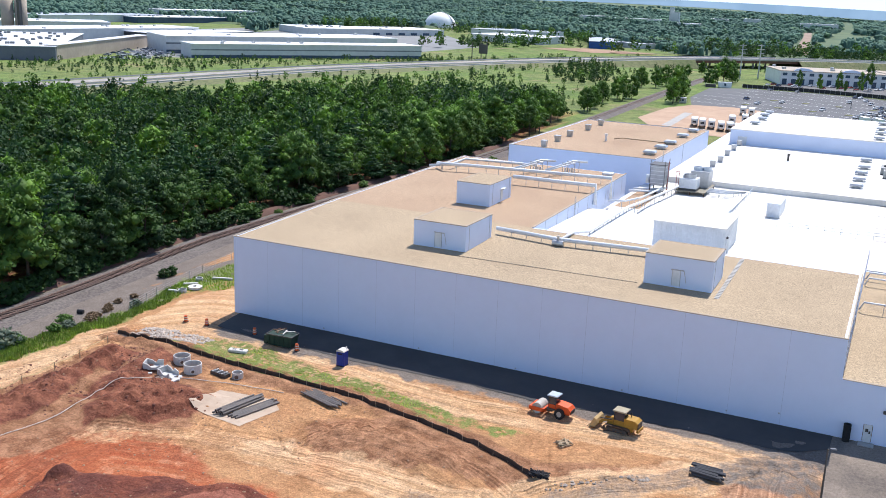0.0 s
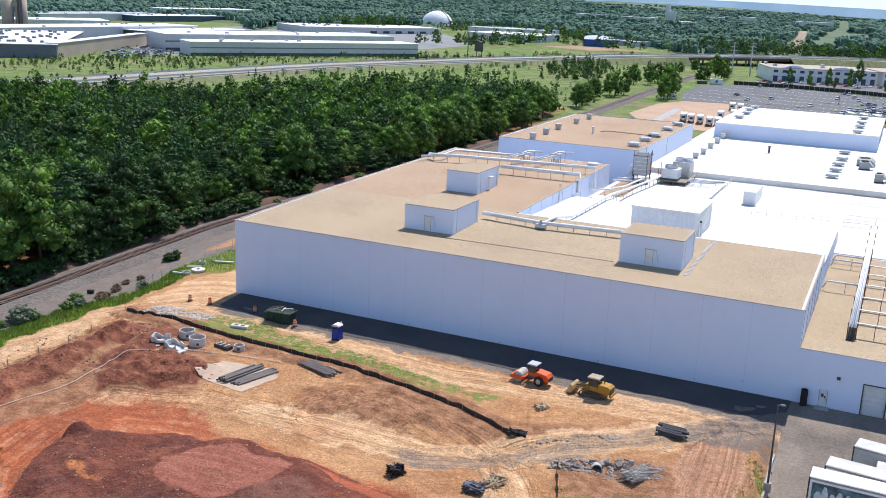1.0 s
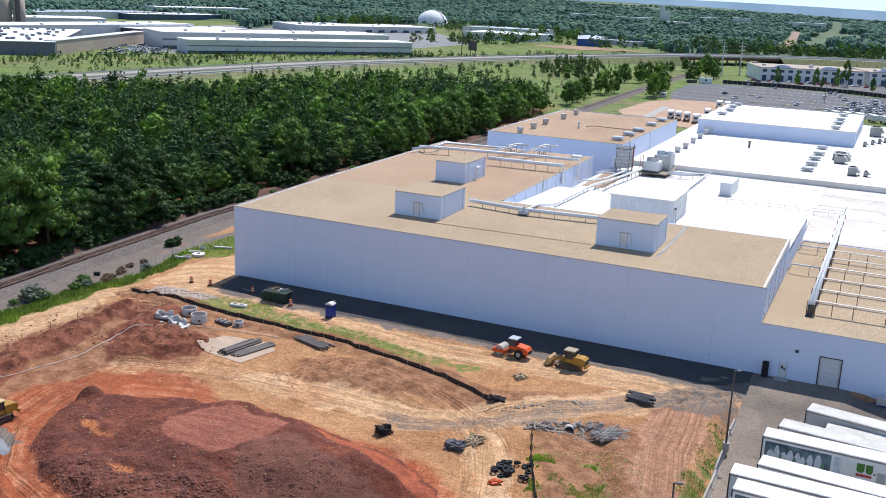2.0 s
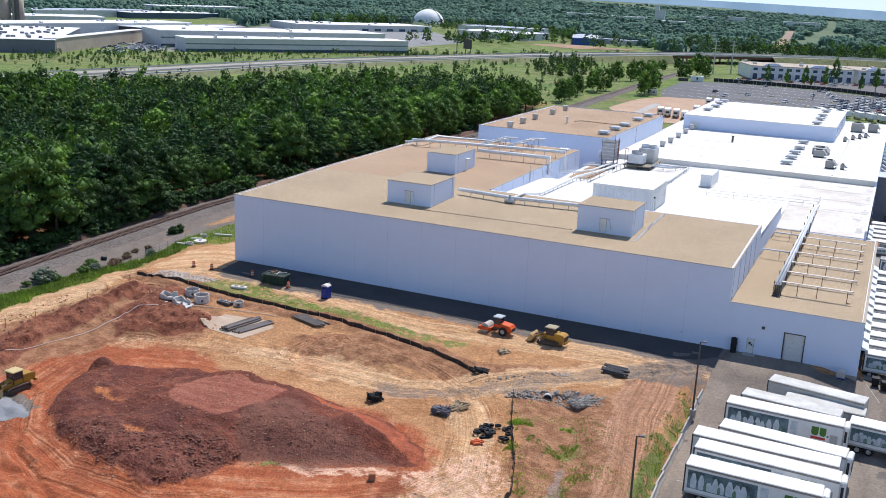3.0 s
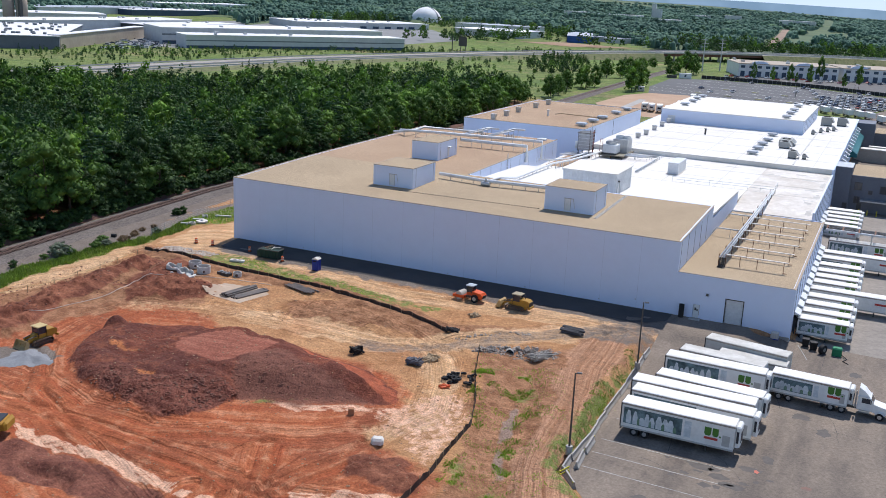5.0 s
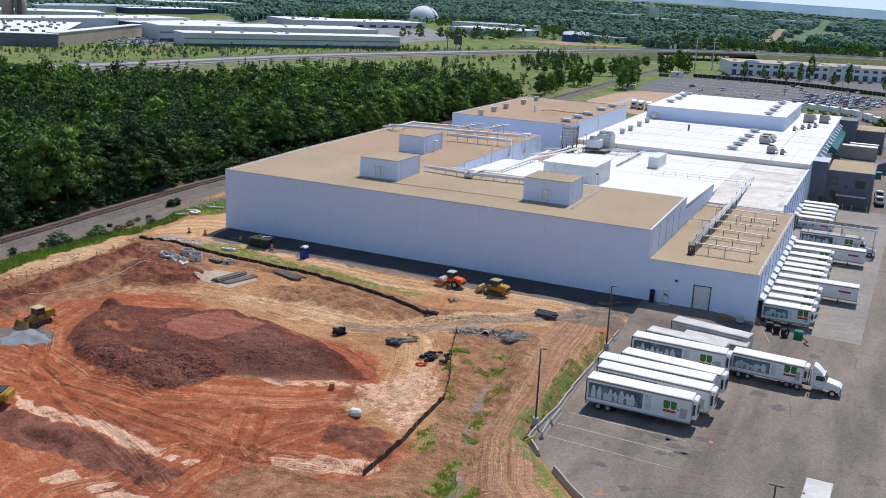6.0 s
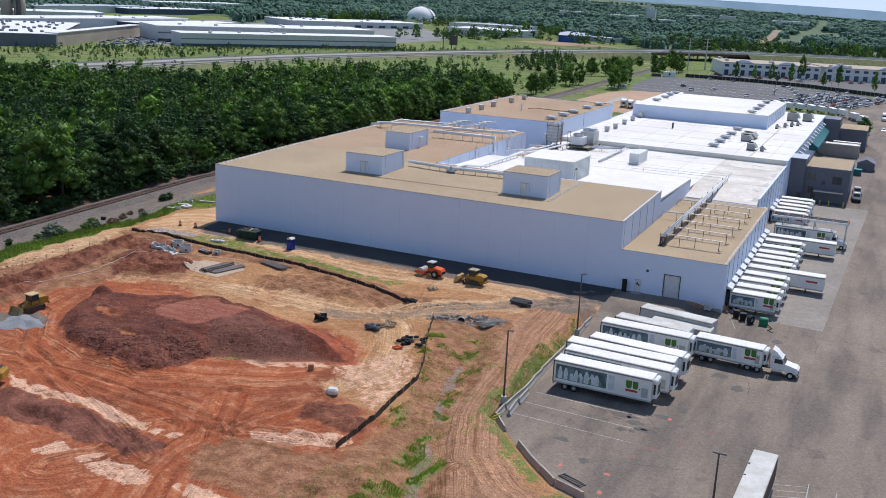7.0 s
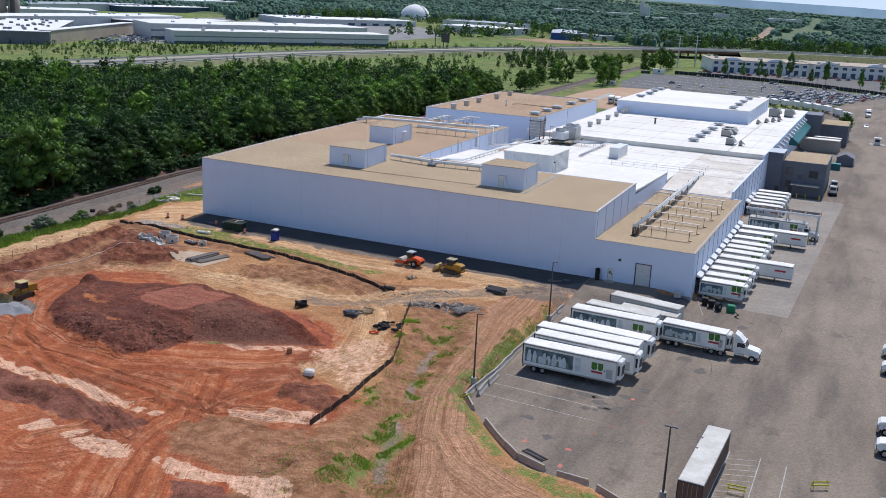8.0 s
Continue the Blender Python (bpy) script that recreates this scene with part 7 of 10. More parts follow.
scrub = [(x + rs.uniform(-3, 3), y + rs.uniform(-3, 3), "broad", rs.uniform(0.25, 0.5)) for x, y, kind, _ in copses if y > 255 and kind == "broad" for _ in range(2)]
cand = np.array([(rs.uniform(-300, 10), rs.uniform(110, 800)) for _ in range(1900)])
keepc = ~inside(cand[:, 0], cand[:, 1], WOOD) & (cand[:, 0] < rail_x(cand[:, 1]) - 8)
gapc, dens = road_gap(cand), grain(cand[:, 0], cand[:, 1], 38, 91)
hx_ = np.interp(cand[:, 1], [q[1] for q in hwy], [q[0] for q in hwy])
for (x, y), okc, d, g, edge in zip(cand, keepc, gapc, dens, hx_):
    if not okc or d < 19:
        continue
    if x < edge and not (d < 70 and rs.random() < 0.35):
        continue
    if x >= edge and g < 0.50 and rs.random() < 0.86:
        continue
    scrub.append((x, y, rs.choice(("cedar", "cedar", "broad")), rs.uniform(0.16, 0.40) * (1.25 if g > 0.6 else 0.8)))
CLUMP = [(-108, 432), (-132, 520), (-150, 585), (-140, 615), (-112, 600), (-92, 540), (-74, 445)]
MIDDLE = [(-183, 329), (-175, 400), (-150, 450), (-120, 440), (-100, 370), (-60, 345), (-60, 292), (-135, 294)]
for poly, count, lo, hi, kinds in ((CLUMP, 190, 0.28, 0.62, ("cedar", "cedar", "cedar", "broad")), (MIDDLE, 130, 0.2, 0.42, ("cedar", "broad", "broad"))):
    q = np.array([(rs.uniform(-185, -55), rs.uniform(285, 605)) for _ in range(2600)])
    q = q[inside(q[:, 0], q[:, 1], poly) & (grain(q[:, 0], q[:, 1], 26, 95) > 0.44)][:count]
    scrub += [(x, y, rs.choice(kinds), rs.uniform(lo, hi)) for x, y in q]
for k in range(260):
    f = k / 260
    i = int(f * (len(hwy) - 2))
    (x, y), (x1, y1) = hwy[i], hwy[i + 1]
    d = Vector((x1 - x, y1 - y)).normalized()
    o = rs.choice((-1, -1, -1, 1)) * rs.uniform(20, 38)
    scrub.append((x + d.y * o + rs.uniform(-8, 8), y - d.x * o + rs.uniform(-8, 8), rs.choice(("cedar", "broad")), rs.uniform(0.15, 0.36)))
far_side = [q for q in hwy if -215 < q[0] < -60]
for k in range(150):  # small trees on the far bank of the highway
    i = rs.randrange(len(far_side) - 1)
    (x, y), (x1, y1) = far_side[i], far_side[i + 1]
    d = Vector((x1 - x, y1 - y)).normalized()
    o, f = -rs.uniform(29, 40), rs.random()
    scrub.append((x + (x1 - x) * f + d.y * o, y + (y1 - y) * f - d.x * o, rs.choice(("cedar", "cedar", "broad")), rs.uniform(0.22, 0.5)))
for k in range(230):  # hedge rows before the halls
    f = rs.random()
    scrub.append((-345 + 98 * f + rs.uniform(0, 14) + 12, 415 + 141 * f - rs.uniform(4, 12), rs.choice(("cedar", "broad", "broad")), rs.uniform(0.12, 0.26)))
for k in range(420):
    f = rs.random()
    scrub.append((-400 + 70 * f + rs.uniform(-10, 70), 290 + 110 * f + rs.uniform(-60, 60), rs.choice(("cedar", "cedar", "broad")), rs.uniform(0.16, 0.36)))
far_ok = road_gap([q[:2] for q in scrub]) > 18
scrub = [q for q, o in zip(scrub, far_ok) if o and not (q[1] > 330 + 1.44 * (q[0] + 383) * -1 and q[0] < -384)]
joined_wood("scrub", scrub, "scattered shrubs and young cedars on open grass", True)
row = []
for k in range(520):  # belts of trees among the far halls
    x, y = rs.choice(((rs.uniform(-260, -60), rs.uniform(800, 1000)), (rs.uniform(-330, -240), rs.uniform(700, 1000)), (rs.uniform(-120, 260), rs.uniform(860, 1010)), (rs.uniform(-120, 260), rs.uniform(860, 1010)), (rs.uniform(-620, -560), rs.uniform(980, 1150)), (rs.uniform(-460, -300), rs.uniform(1000, 1090))))
    if (x + 200) ** 2 / 2500 + (y - 900) ** 2 / 4000 > 1 and (x + 310) ** 2 / 3500 + (y - 905) ** 2 / 3000 > 1:
        row.append((x, y, rs.choice(("broad", "broad", "pine")), rs.uniform(0.7, 1.2)))
for k in range(520):
    x, y = rs.choice(((rs.uniform(-130, 260), rs.uniform(850, 1040)), (rs.uniform(-130, 260), rs.uniform(850, 1040)), (rs.uniform(-20, 240), rs.uniform(640, 790))))
    low = y < 800
    row.append((x, y, rs.choice(("cedar", "broad") if low else ("broad", "broad", "pine")), rs.uniform(0.16, 0.34) if low else rs.uniform(0.55, 1.05)))
row = [q for q, d in zip(row, road_gap([q[:2] for q in row])) if d > 26]
joined_wood("tree_belt", row, "belts of trees between far halls and highway", True)

# distant woods as one rough canopy that rises to the hills
START = [(-60, 1106), (0, 1045), (2, 1025), (6, 1000), (9.6, 985), (12.6, 985), (14.2, 1080), (17.6, 1147), (18.8, 1380), (23, 1490), (27, 1445), (30, 1399), (33, 1266), (36.5, 1120), (37, 1323), (41, 1378), (44, 1382), (47, 1246), (49.5, 1153), (60, 1130), (75, 1100)]
HILL = ([-38, 0, 2, 10, 16, 30, 72], [2, 4, 6, 20, 26, 28, 18])


def start_at(a):
    return np.interp(a, [q[0] for q in START], [q[1] for q in START])


def hill_at(a, d, x, y):
    return np.interp(a, *HILL) * np.clip((d - 1150) / 2650, 0, 1.3) ** 1.25 * (0.8 + 0.4 * grain(x, y, 900, 207))


CLEAR = [[(-18, 960), (-42, 1197), (-67, 1507), (-95, 1800)], [(-10, 1050), (-24, 1498), (-52, 2229), (-121, 3191)]]


def open_land(x, y):
    """Clearings, and the two cuttings for the railway and the power line."""
    gap = smooth01(0.33, 0.39, grain(x, y, 150, 211, 3))
    for line, w in zip(CLEAR, (11, 16)):
        gap = gap * (dist_line(x, y, line)[0] > w)
    return gap


angs = np.radians(np.arange(-38, 72, 0.7))
dists = 985 * 1.036 ** np.arange(0, 46)
AA, DD = np.meshgrid(angs, dists)
cx, cy = 100 - np.sin(AA) * DD, -130 + np.cos(AA) * DD
hill = hill_at(np.degrees(AA), DD, cx, cy)
cz = np.where(DD < start_at(np.degrees(AA)), -6.0, hill + 1.0)
na, nd = len(angs), len(dists)
ii = np.arange(na * nd).reshape(nd, na)
q4 = np.stack([ii[:-1, :-1], ii[1:, :-1], ii[1:, 1:], ii[:-1, 1:]], -1).reshape(-1, 4)
q4 = q4[cz.ravel()[q4].max(1) > -5]
me = bpy.data.meshes.new("wood_floor")
me.from_pydata(np.stack([cx, cy, cz], -1).reshape(-1, 3).tolist(), [], q4[:, ::-1].tolist())
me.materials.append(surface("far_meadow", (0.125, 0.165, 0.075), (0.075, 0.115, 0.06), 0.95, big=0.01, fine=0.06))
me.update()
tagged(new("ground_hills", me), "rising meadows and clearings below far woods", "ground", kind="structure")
for line, w, mat_, words in ((CLEAR[0], 6, surface("cutting_earth", (0.34, 0.25, 0.18), (0.26, 0.18, 0.13), 0.95, big=0.02, fine=0.1), "bare earth cutting of the railway through woods"),):
    s = Shape()
    for k, (x, y) in enumerate(refine(line, 2)):
        d = math.hypot(x - 100, y + 130)
        a = math.degrees(math.atan2(100 - x, y + 130))
        z = max(0.0, float(hill_at(np.array([a]), np.array([d]), np.array([x]), np.array([y]))[0])) + 2.0
        s.v += [(x - w, y, z), (x + w, y, z)]
        if k:
            s.f.append((2 * k - 2, 2 * k - 1, 2 * k + 1, 2 * k))
            s.m.append(0)
    single("railway_cutting", s, mat_, words, "cutting", kind="structure")
rs_ = np.random.RandomState(5)
NT = 38000
ta = np.radians(rs_.uniform(-12, 62, NT))
td = 985 * np.exp(rs_.uniform(0, math.log(4.0), NT))
tx, ty = 100 - np.sin(ta) * td, -130 + np.cos(ta) * td
ok = (td > start_at(np.degrees(ta)) * (1 + 0.05 * (grain(tx, ty, 60, 201) - 0.5))) & (open_land(tx, ty) > 0.5)
ta, td, tx, ty = ta[ok], td[ok], tx[ok], ty[ok]
tz = hill_at(np.degrees(ta), td, tx, ty)
tr = 3.5 * (td / 1100) ** 0.85 * rs_.uniform(0.45, 1.5, len(tx))
th = rs_.uniform(6, 11, len(tx)) * (0.5 + 1.0 * grain(tx, ty, 110, 205, 3))
cv, cf = [], []
for ring, (rr, zz) in enumerate(((1.0, 0.15), (0.78, 0.78))):
    ang_ = np.arange(6)[None, :] * math.pi / 3 + rs_.uniform(0, 6.28, (len(tx), 1))
    q = rr * rs_.uniform(0.65, 1.25, (len(tx), 6))
    cv.append(np.stack([tx[:, None] + tr[:, None] * q * np.cos(ang_), ty[:, None] + tr[:, None] * q * np.sin(ang_), tz[:, None] + th[:, None] * (zz + rs_.uniform(-0.12, 0.12, (len(tx), 6)))], -1))
cv.append(np.stack([tx + rs_.uniform(-0.3, 0.3, len(tx)) * tr, ty + rs_.uniform(-0.3, 0.3, len(tx)) * tr, tz + th], -1)[:, None, :])
allv = np.concatenate(cv, 1).reshape(-1, 3)
base = (np.arange(len(tx)) * 13)[:, None]
tri = []
for k in range(6):
    k1 = (k + 1) % 6
    for o in (0,):
        tri += [(o + k, o + k1, o + 6 + k1), (o + k, o + 6 + k1, o + 6 + k)]
    tri.append((6 + k, 6 + k1, 12))
faces = (base[:, None, :] + np.array(tri)[None, :, :]).reshape(-1, 3)
# leaf greens paled and blued to carry distance haze in the colour
m, n, l, p = nodes_of("hazed_canopy")
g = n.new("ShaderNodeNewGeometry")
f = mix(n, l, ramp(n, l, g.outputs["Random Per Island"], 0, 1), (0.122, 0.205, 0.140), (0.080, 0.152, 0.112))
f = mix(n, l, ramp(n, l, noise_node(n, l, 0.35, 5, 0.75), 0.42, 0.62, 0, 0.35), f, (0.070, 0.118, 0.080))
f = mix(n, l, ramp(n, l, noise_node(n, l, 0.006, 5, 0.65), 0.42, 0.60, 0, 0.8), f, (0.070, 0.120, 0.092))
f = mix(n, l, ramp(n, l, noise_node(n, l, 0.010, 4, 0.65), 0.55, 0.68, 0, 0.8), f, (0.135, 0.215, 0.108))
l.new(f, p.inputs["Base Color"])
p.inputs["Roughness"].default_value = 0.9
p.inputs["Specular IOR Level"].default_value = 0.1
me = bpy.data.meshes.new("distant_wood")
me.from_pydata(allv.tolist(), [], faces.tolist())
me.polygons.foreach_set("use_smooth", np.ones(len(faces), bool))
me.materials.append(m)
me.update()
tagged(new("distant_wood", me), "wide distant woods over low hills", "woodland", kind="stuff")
# hills on the skyline, distance haze put into their glowing blue
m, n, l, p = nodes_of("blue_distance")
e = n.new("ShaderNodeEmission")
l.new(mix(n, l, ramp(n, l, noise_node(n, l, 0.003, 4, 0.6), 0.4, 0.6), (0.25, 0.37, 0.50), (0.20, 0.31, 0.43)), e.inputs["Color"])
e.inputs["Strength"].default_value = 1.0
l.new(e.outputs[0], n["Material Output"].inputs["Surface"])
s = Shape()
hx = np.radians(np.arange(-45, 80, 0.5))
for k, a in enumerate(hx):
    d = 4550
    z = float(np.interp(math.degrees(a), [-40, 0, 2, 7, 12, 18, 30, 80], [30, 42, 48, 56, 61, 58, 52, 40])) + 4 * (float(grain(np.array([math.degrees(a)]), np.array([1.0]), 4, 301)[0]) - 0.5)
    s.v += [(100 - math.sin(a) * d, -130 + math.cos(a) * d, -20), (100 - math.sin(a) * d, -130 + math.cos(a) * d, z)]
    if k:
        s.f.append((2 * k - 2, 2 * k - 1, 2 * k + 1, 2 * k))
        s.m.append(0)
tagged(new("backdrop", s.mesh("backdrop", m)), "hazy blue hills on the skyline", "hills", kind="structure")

# pale sky above them
m, n, l, p = nodes_of("pale_sky")
e = n.new("ShaderNodeEmission")
e.inputs["Color"].default_value = (0.66, 0.80, 0.95, 1)
e.inputs["Strength"].default_value = 1.0
l.new(e.outputs[0], n["Material Output"].inputs["Surface"])
s = Shape()
for k, a in enumerate(np.radians(np.arange(-45, 80, 2.5))):
    d = 4680
    s.v += [(100 - math.sin(a) * d, -130 + math.cos(a) * d, -20), (100 - math.sin(a) * d, -130 + math.cos(a) * d, 330)]
    if k:
        s.f.append((2 * k - 2, 2 * k - 1, 2 * k + 1, 2 * k))
        s.m.append(0)
tagged(new("backdrop", s.mesh("backdrop", m)), "pale hazy sky low over the hills", "sky", kind="structure")


# ---- trailers and tractors ----
trailer_white = surface("trailer_white", (0.82, 0.82, 0.80), (0.72, 0.72, 0.69), 0.4, big=0.4, fine=1.5, vary=0.05)
trailer_grey = surface("trailer_grey", (0.50, 0.50, 0.48), (0.40, 0.40, 0.38), 0.5, big=0.4, fine=2)
trailer_dirty = surface("dirty_trailer_roof", (0.66, 0.65, 0.61), (0.46, 0.44, 0.39), 0.7, big=0.35, fine=2.0)
trailer_top = surface("trailer_top", (0.84, 0.825, 0.785), (0.70, 0.68, 0.63), 0.6, big=0.45, fine=1.8, vary=0.06)
black_trim = surface("black_trim", (0.04, 0.042, 0.05), rough=0.5, fine=4)
logo_green = surface("logo_green", (0.075, 0.20, 0.03), (0.065, 0.18, 0.03), 0.5)
logo_red = surface("logo_red", (0.50, 0.06, 0.05), (0.42, 0.05, 0.04), 0.5)
dirty_rail = surface("dirty_rail", (0.24, 0.20, 0.17), (0.38, 0.34, 0.30), 0.7, big=0.8, fine=3)
mural_green = surface("mural_green", (0.10, 0.20, 0.09), (0.20, 0.30, 0.24), 0.5, big=1.5, fine=4)
mural_blue = surface("mural_blue_grey", (0.20, 0.30, 0.33), (0.045, 0.075, 0.085), 0.5, big=0.9, fine=2.5, speck=0.2)
mural_pale = surface("mural_pale", (0.72, 0.75, 0.78), (0.45, 0.52, 0.55), 0.5, big=1.5, fine=4)
chrome = surface("bright_hub", (0.62, 0.62, 0.62), rough=0.3, metal=0.7, fine=5)
WHEEL = Shape().tube([(0, -0.28, 0), (0, 0.28, 0)], 0.5, 16).mesh("tyre", rubber)
RIM = Shape().tube([(0, -0.3, 0), (0, -0.285, 0)], 0.27, 12).mesh("rim", chrome)


def wheel(parent, x, y, z=0.5):
    w = part("wheel", WHEEL, None, parent, at=(x, y, z))
    part("rim", RIM, None, w, at=(0, 0 if y < 0 else 0.585, 0))
    return w


def plain_mark(parent, x, z, sc):
    """The green and red marks of the fleet, as plain shapes."""
    y = -1.315
    s = Shape()
    for x0, w in ((0.0, 0.62), (0.72, 0.56)):
        s.side([(x + x0 * sc, z + 0.18 * sc), (x + (x0 + 0.14) * sc, z), (x + (x0 + w - 0.14) * sc, z), (x + (x0 + w) * sc, z + 0.18 * sc), (x + (x0 + w) * sc, z + 0.82 * sc), (x + x0 * sc, z + 0.82 * sc)], y, y + 0.01)
    s.side([(x + 1.36 * sc, z), (x + 1.52 * sc, z), (x + 1.52 * sc, z + 0.16 * sc), (x + 1.36 * sc, z + 0.16 * sc)], y, y + 0.01)
    part("green_mark", s, logo_green, parent)
    part("red_mark", Shape().side([(x, z - 0.36 * sc), (x + 1.25 * sc, z - 0.36 * sc), (x + 1.25 * sc, z - 0.12 * sc), (x, z - 0.12 * sc)], y, y + 0.01), logo_red, parent)


def trailer(L, H=4.0, mural=True, reefer=True, wall=None, label="", axles=2, name="semi_trailer", marks=True, roof=None):
    """A box semi-trailer: rear doors at x = 0, nose at x = L."""
    wall = wall or trailer_white
    ob = thing(name, label, "trailer", "trailers in the yard")
    fl = 1.05
    body = part("body", Shape().box(0.06, -1.29, fl, L, 1.29, H - 0.08), wall, ob)
    part("roof", Shape().add([(0, -1.3, H - 0.08), (L, -1.3, H - 0.08), (L, 1.3, H - 0.08), (0, 1.3, H - 0.08), (0.05, -1.22, H), (L - 0.05, -1.22, H), (L - 0.05, 1.22, H), (0.05, 1.22, H)], [(0, 3, 2, 1), (4, 5, 6, 7), (0, 1, 5, 4), (1, 2, 6, 5), (2, 3, 7, 6), (3, 0, 4, 7)]), roof or trailer_top, ob)
    part("floor_rail", Shape().box(0, -1.31, fl - 0.16, L, -1.2, fl + 0.05).box(0, 1.2, fl - 0.16, L, 1.31, fl + 0.05), trailer_grey, ob)
    rd = part("rear_door", Shape().box(-0.02, -1.24, fl, 0.06, 1.24, H - 0.1), trailer_white if wall is trailer_white else wall, ob)
    part("door_frame", Shape().box(-0.04, -1.31, fl - 0.1, 0.1, -1.2, H - 0.06).box(-0.04, 1.2, fl - 0.1, 0.1, 1.31, H - 0.06).box(-0.04, -1.2, H - 0.2, 0.06, 1.2, H - 0.06), black_trim, ob)
    for y in (-0.7, -0.2, 0.2, 0.7):
        part("lock_bar", Shape().tube([(-0.05, y, fl + 0.05), (-0.05, y, H - 0.25)], 0.025, 6), chrome, rd)
    part("bumper", Shape().box(-0.05, -1.1, 0.5, 0.05, 1.1, 0.62).box(-0.05, -0.8, 0.6, 0.03, -0.7, fl).box(-0.05, 0.7, 0.6, 0.03, 0.8, fl), steel_dark, ob)
    part("chassis", Shape().box(0.4, -0.55, 0.72, L - 0.6, -0.4, fl).box(0.4, 0.4, 0.72, L - 0.6, 0.55, fl), steel_dark, ob)
    for k in range(axles):
        x = L * 0.13 + 1.25 * k
        for y in (-0.98, 0.98):
            wheel(ob, x, y)
        part("axle", Shape().tube([(x, -0.9, 0.5), (x, 0.9, 0.5)], 0.09, 6), steel_dark, ob)
    for y in (-0.75, 0.75):
        part("landing_leg", Shape().box(L - 3.2, y - 0.07, 0.06, L - 3.05, y + 0.07, fl).box(L - 3.3, y - 0.15, 0, L - 2.95, y + 0.15, 0.06), steel_dark, ob)
    part("top_rail", Shape().box(0.1, -1.312, H - 0.30, L, -1.29, H - 0.09).box(0.1, 1.29, H - 0.30, L, 1.312, H - 0.09), dirty_rail, ob, "dirty brown-grey top rail")
    if mural:
        mu = part("side_print", Shape().box(0.35, -1.305, fl + 0.42, L * 0.55, -1.29, H - 0.55), mural_blue, ob, "blue-grey printed side picture")
        rs = random.Random(int(L * 10))
        for k in range(8):
            x = 0.7 + k * (L * 0.5 - 1.0) / 8 + rs.uniform(-0.1, 0.1)
            w, h = rs.uniform(0.45, 0.75), rs.uniform(0.55, 1.0) * (H - fl - 1.25)
            z = fl + 0.5
            s = Shape().side([(x, z), (x + w, z), (x + w * 1.05, z + h * 0.55), (x + w * 0.72, z + h), (x + w * 0.3, z + h), (x - w * 0.05, z + h * 0.55)], -1.312, -1.306)
            part("pale_shape", s, mural_pale, mu)
            if k % 2:
                q = w * 0.55
                part("green_shape", Shape().side([(x + w, z), (x + w + q, z), (x + w + q * 0.9, z + h * 0.4), (x + w + q * 0.4, z + h * 0.52), (x + w - q * 0.1, z + h * 0.3)], -1.316, -1.3125), mural_green, mu)
        part("side_print", Shape().box(L * 0.57, -1.305, fl + 0.4, L * 0.63, -1.29, H - 0.6), mural_pale, ob)
    if marks:
        plain_mark(ob, L * 0.745, fl + 1.2, 1.25)
        part("hatch", Shape().box(L * 0.9, -1.31, fl + 0.3, L * 0.965, -1.29, fl + 1.6), trailer_grey, ob)
    if reefer:
        rf = part("cooling_unit", Shape().soft_box(L, -1.05, fl + 0.35, L + 0.62, 1.05, H - 0.12, 0.16), trailer_white, ob, "white cooling unit on the nose")
        part("grille", Shape().box(L + 0.18, -1.07, fl + 0.9, L + 0.45, -1.04, H - 0.7), black_trim, rf)
        part("grille", Shape().box(L + 0.6, -0.7, fl + 0.8, L + 0.64, 0.7, H - 0.9), black_trim, rf)
    return ob


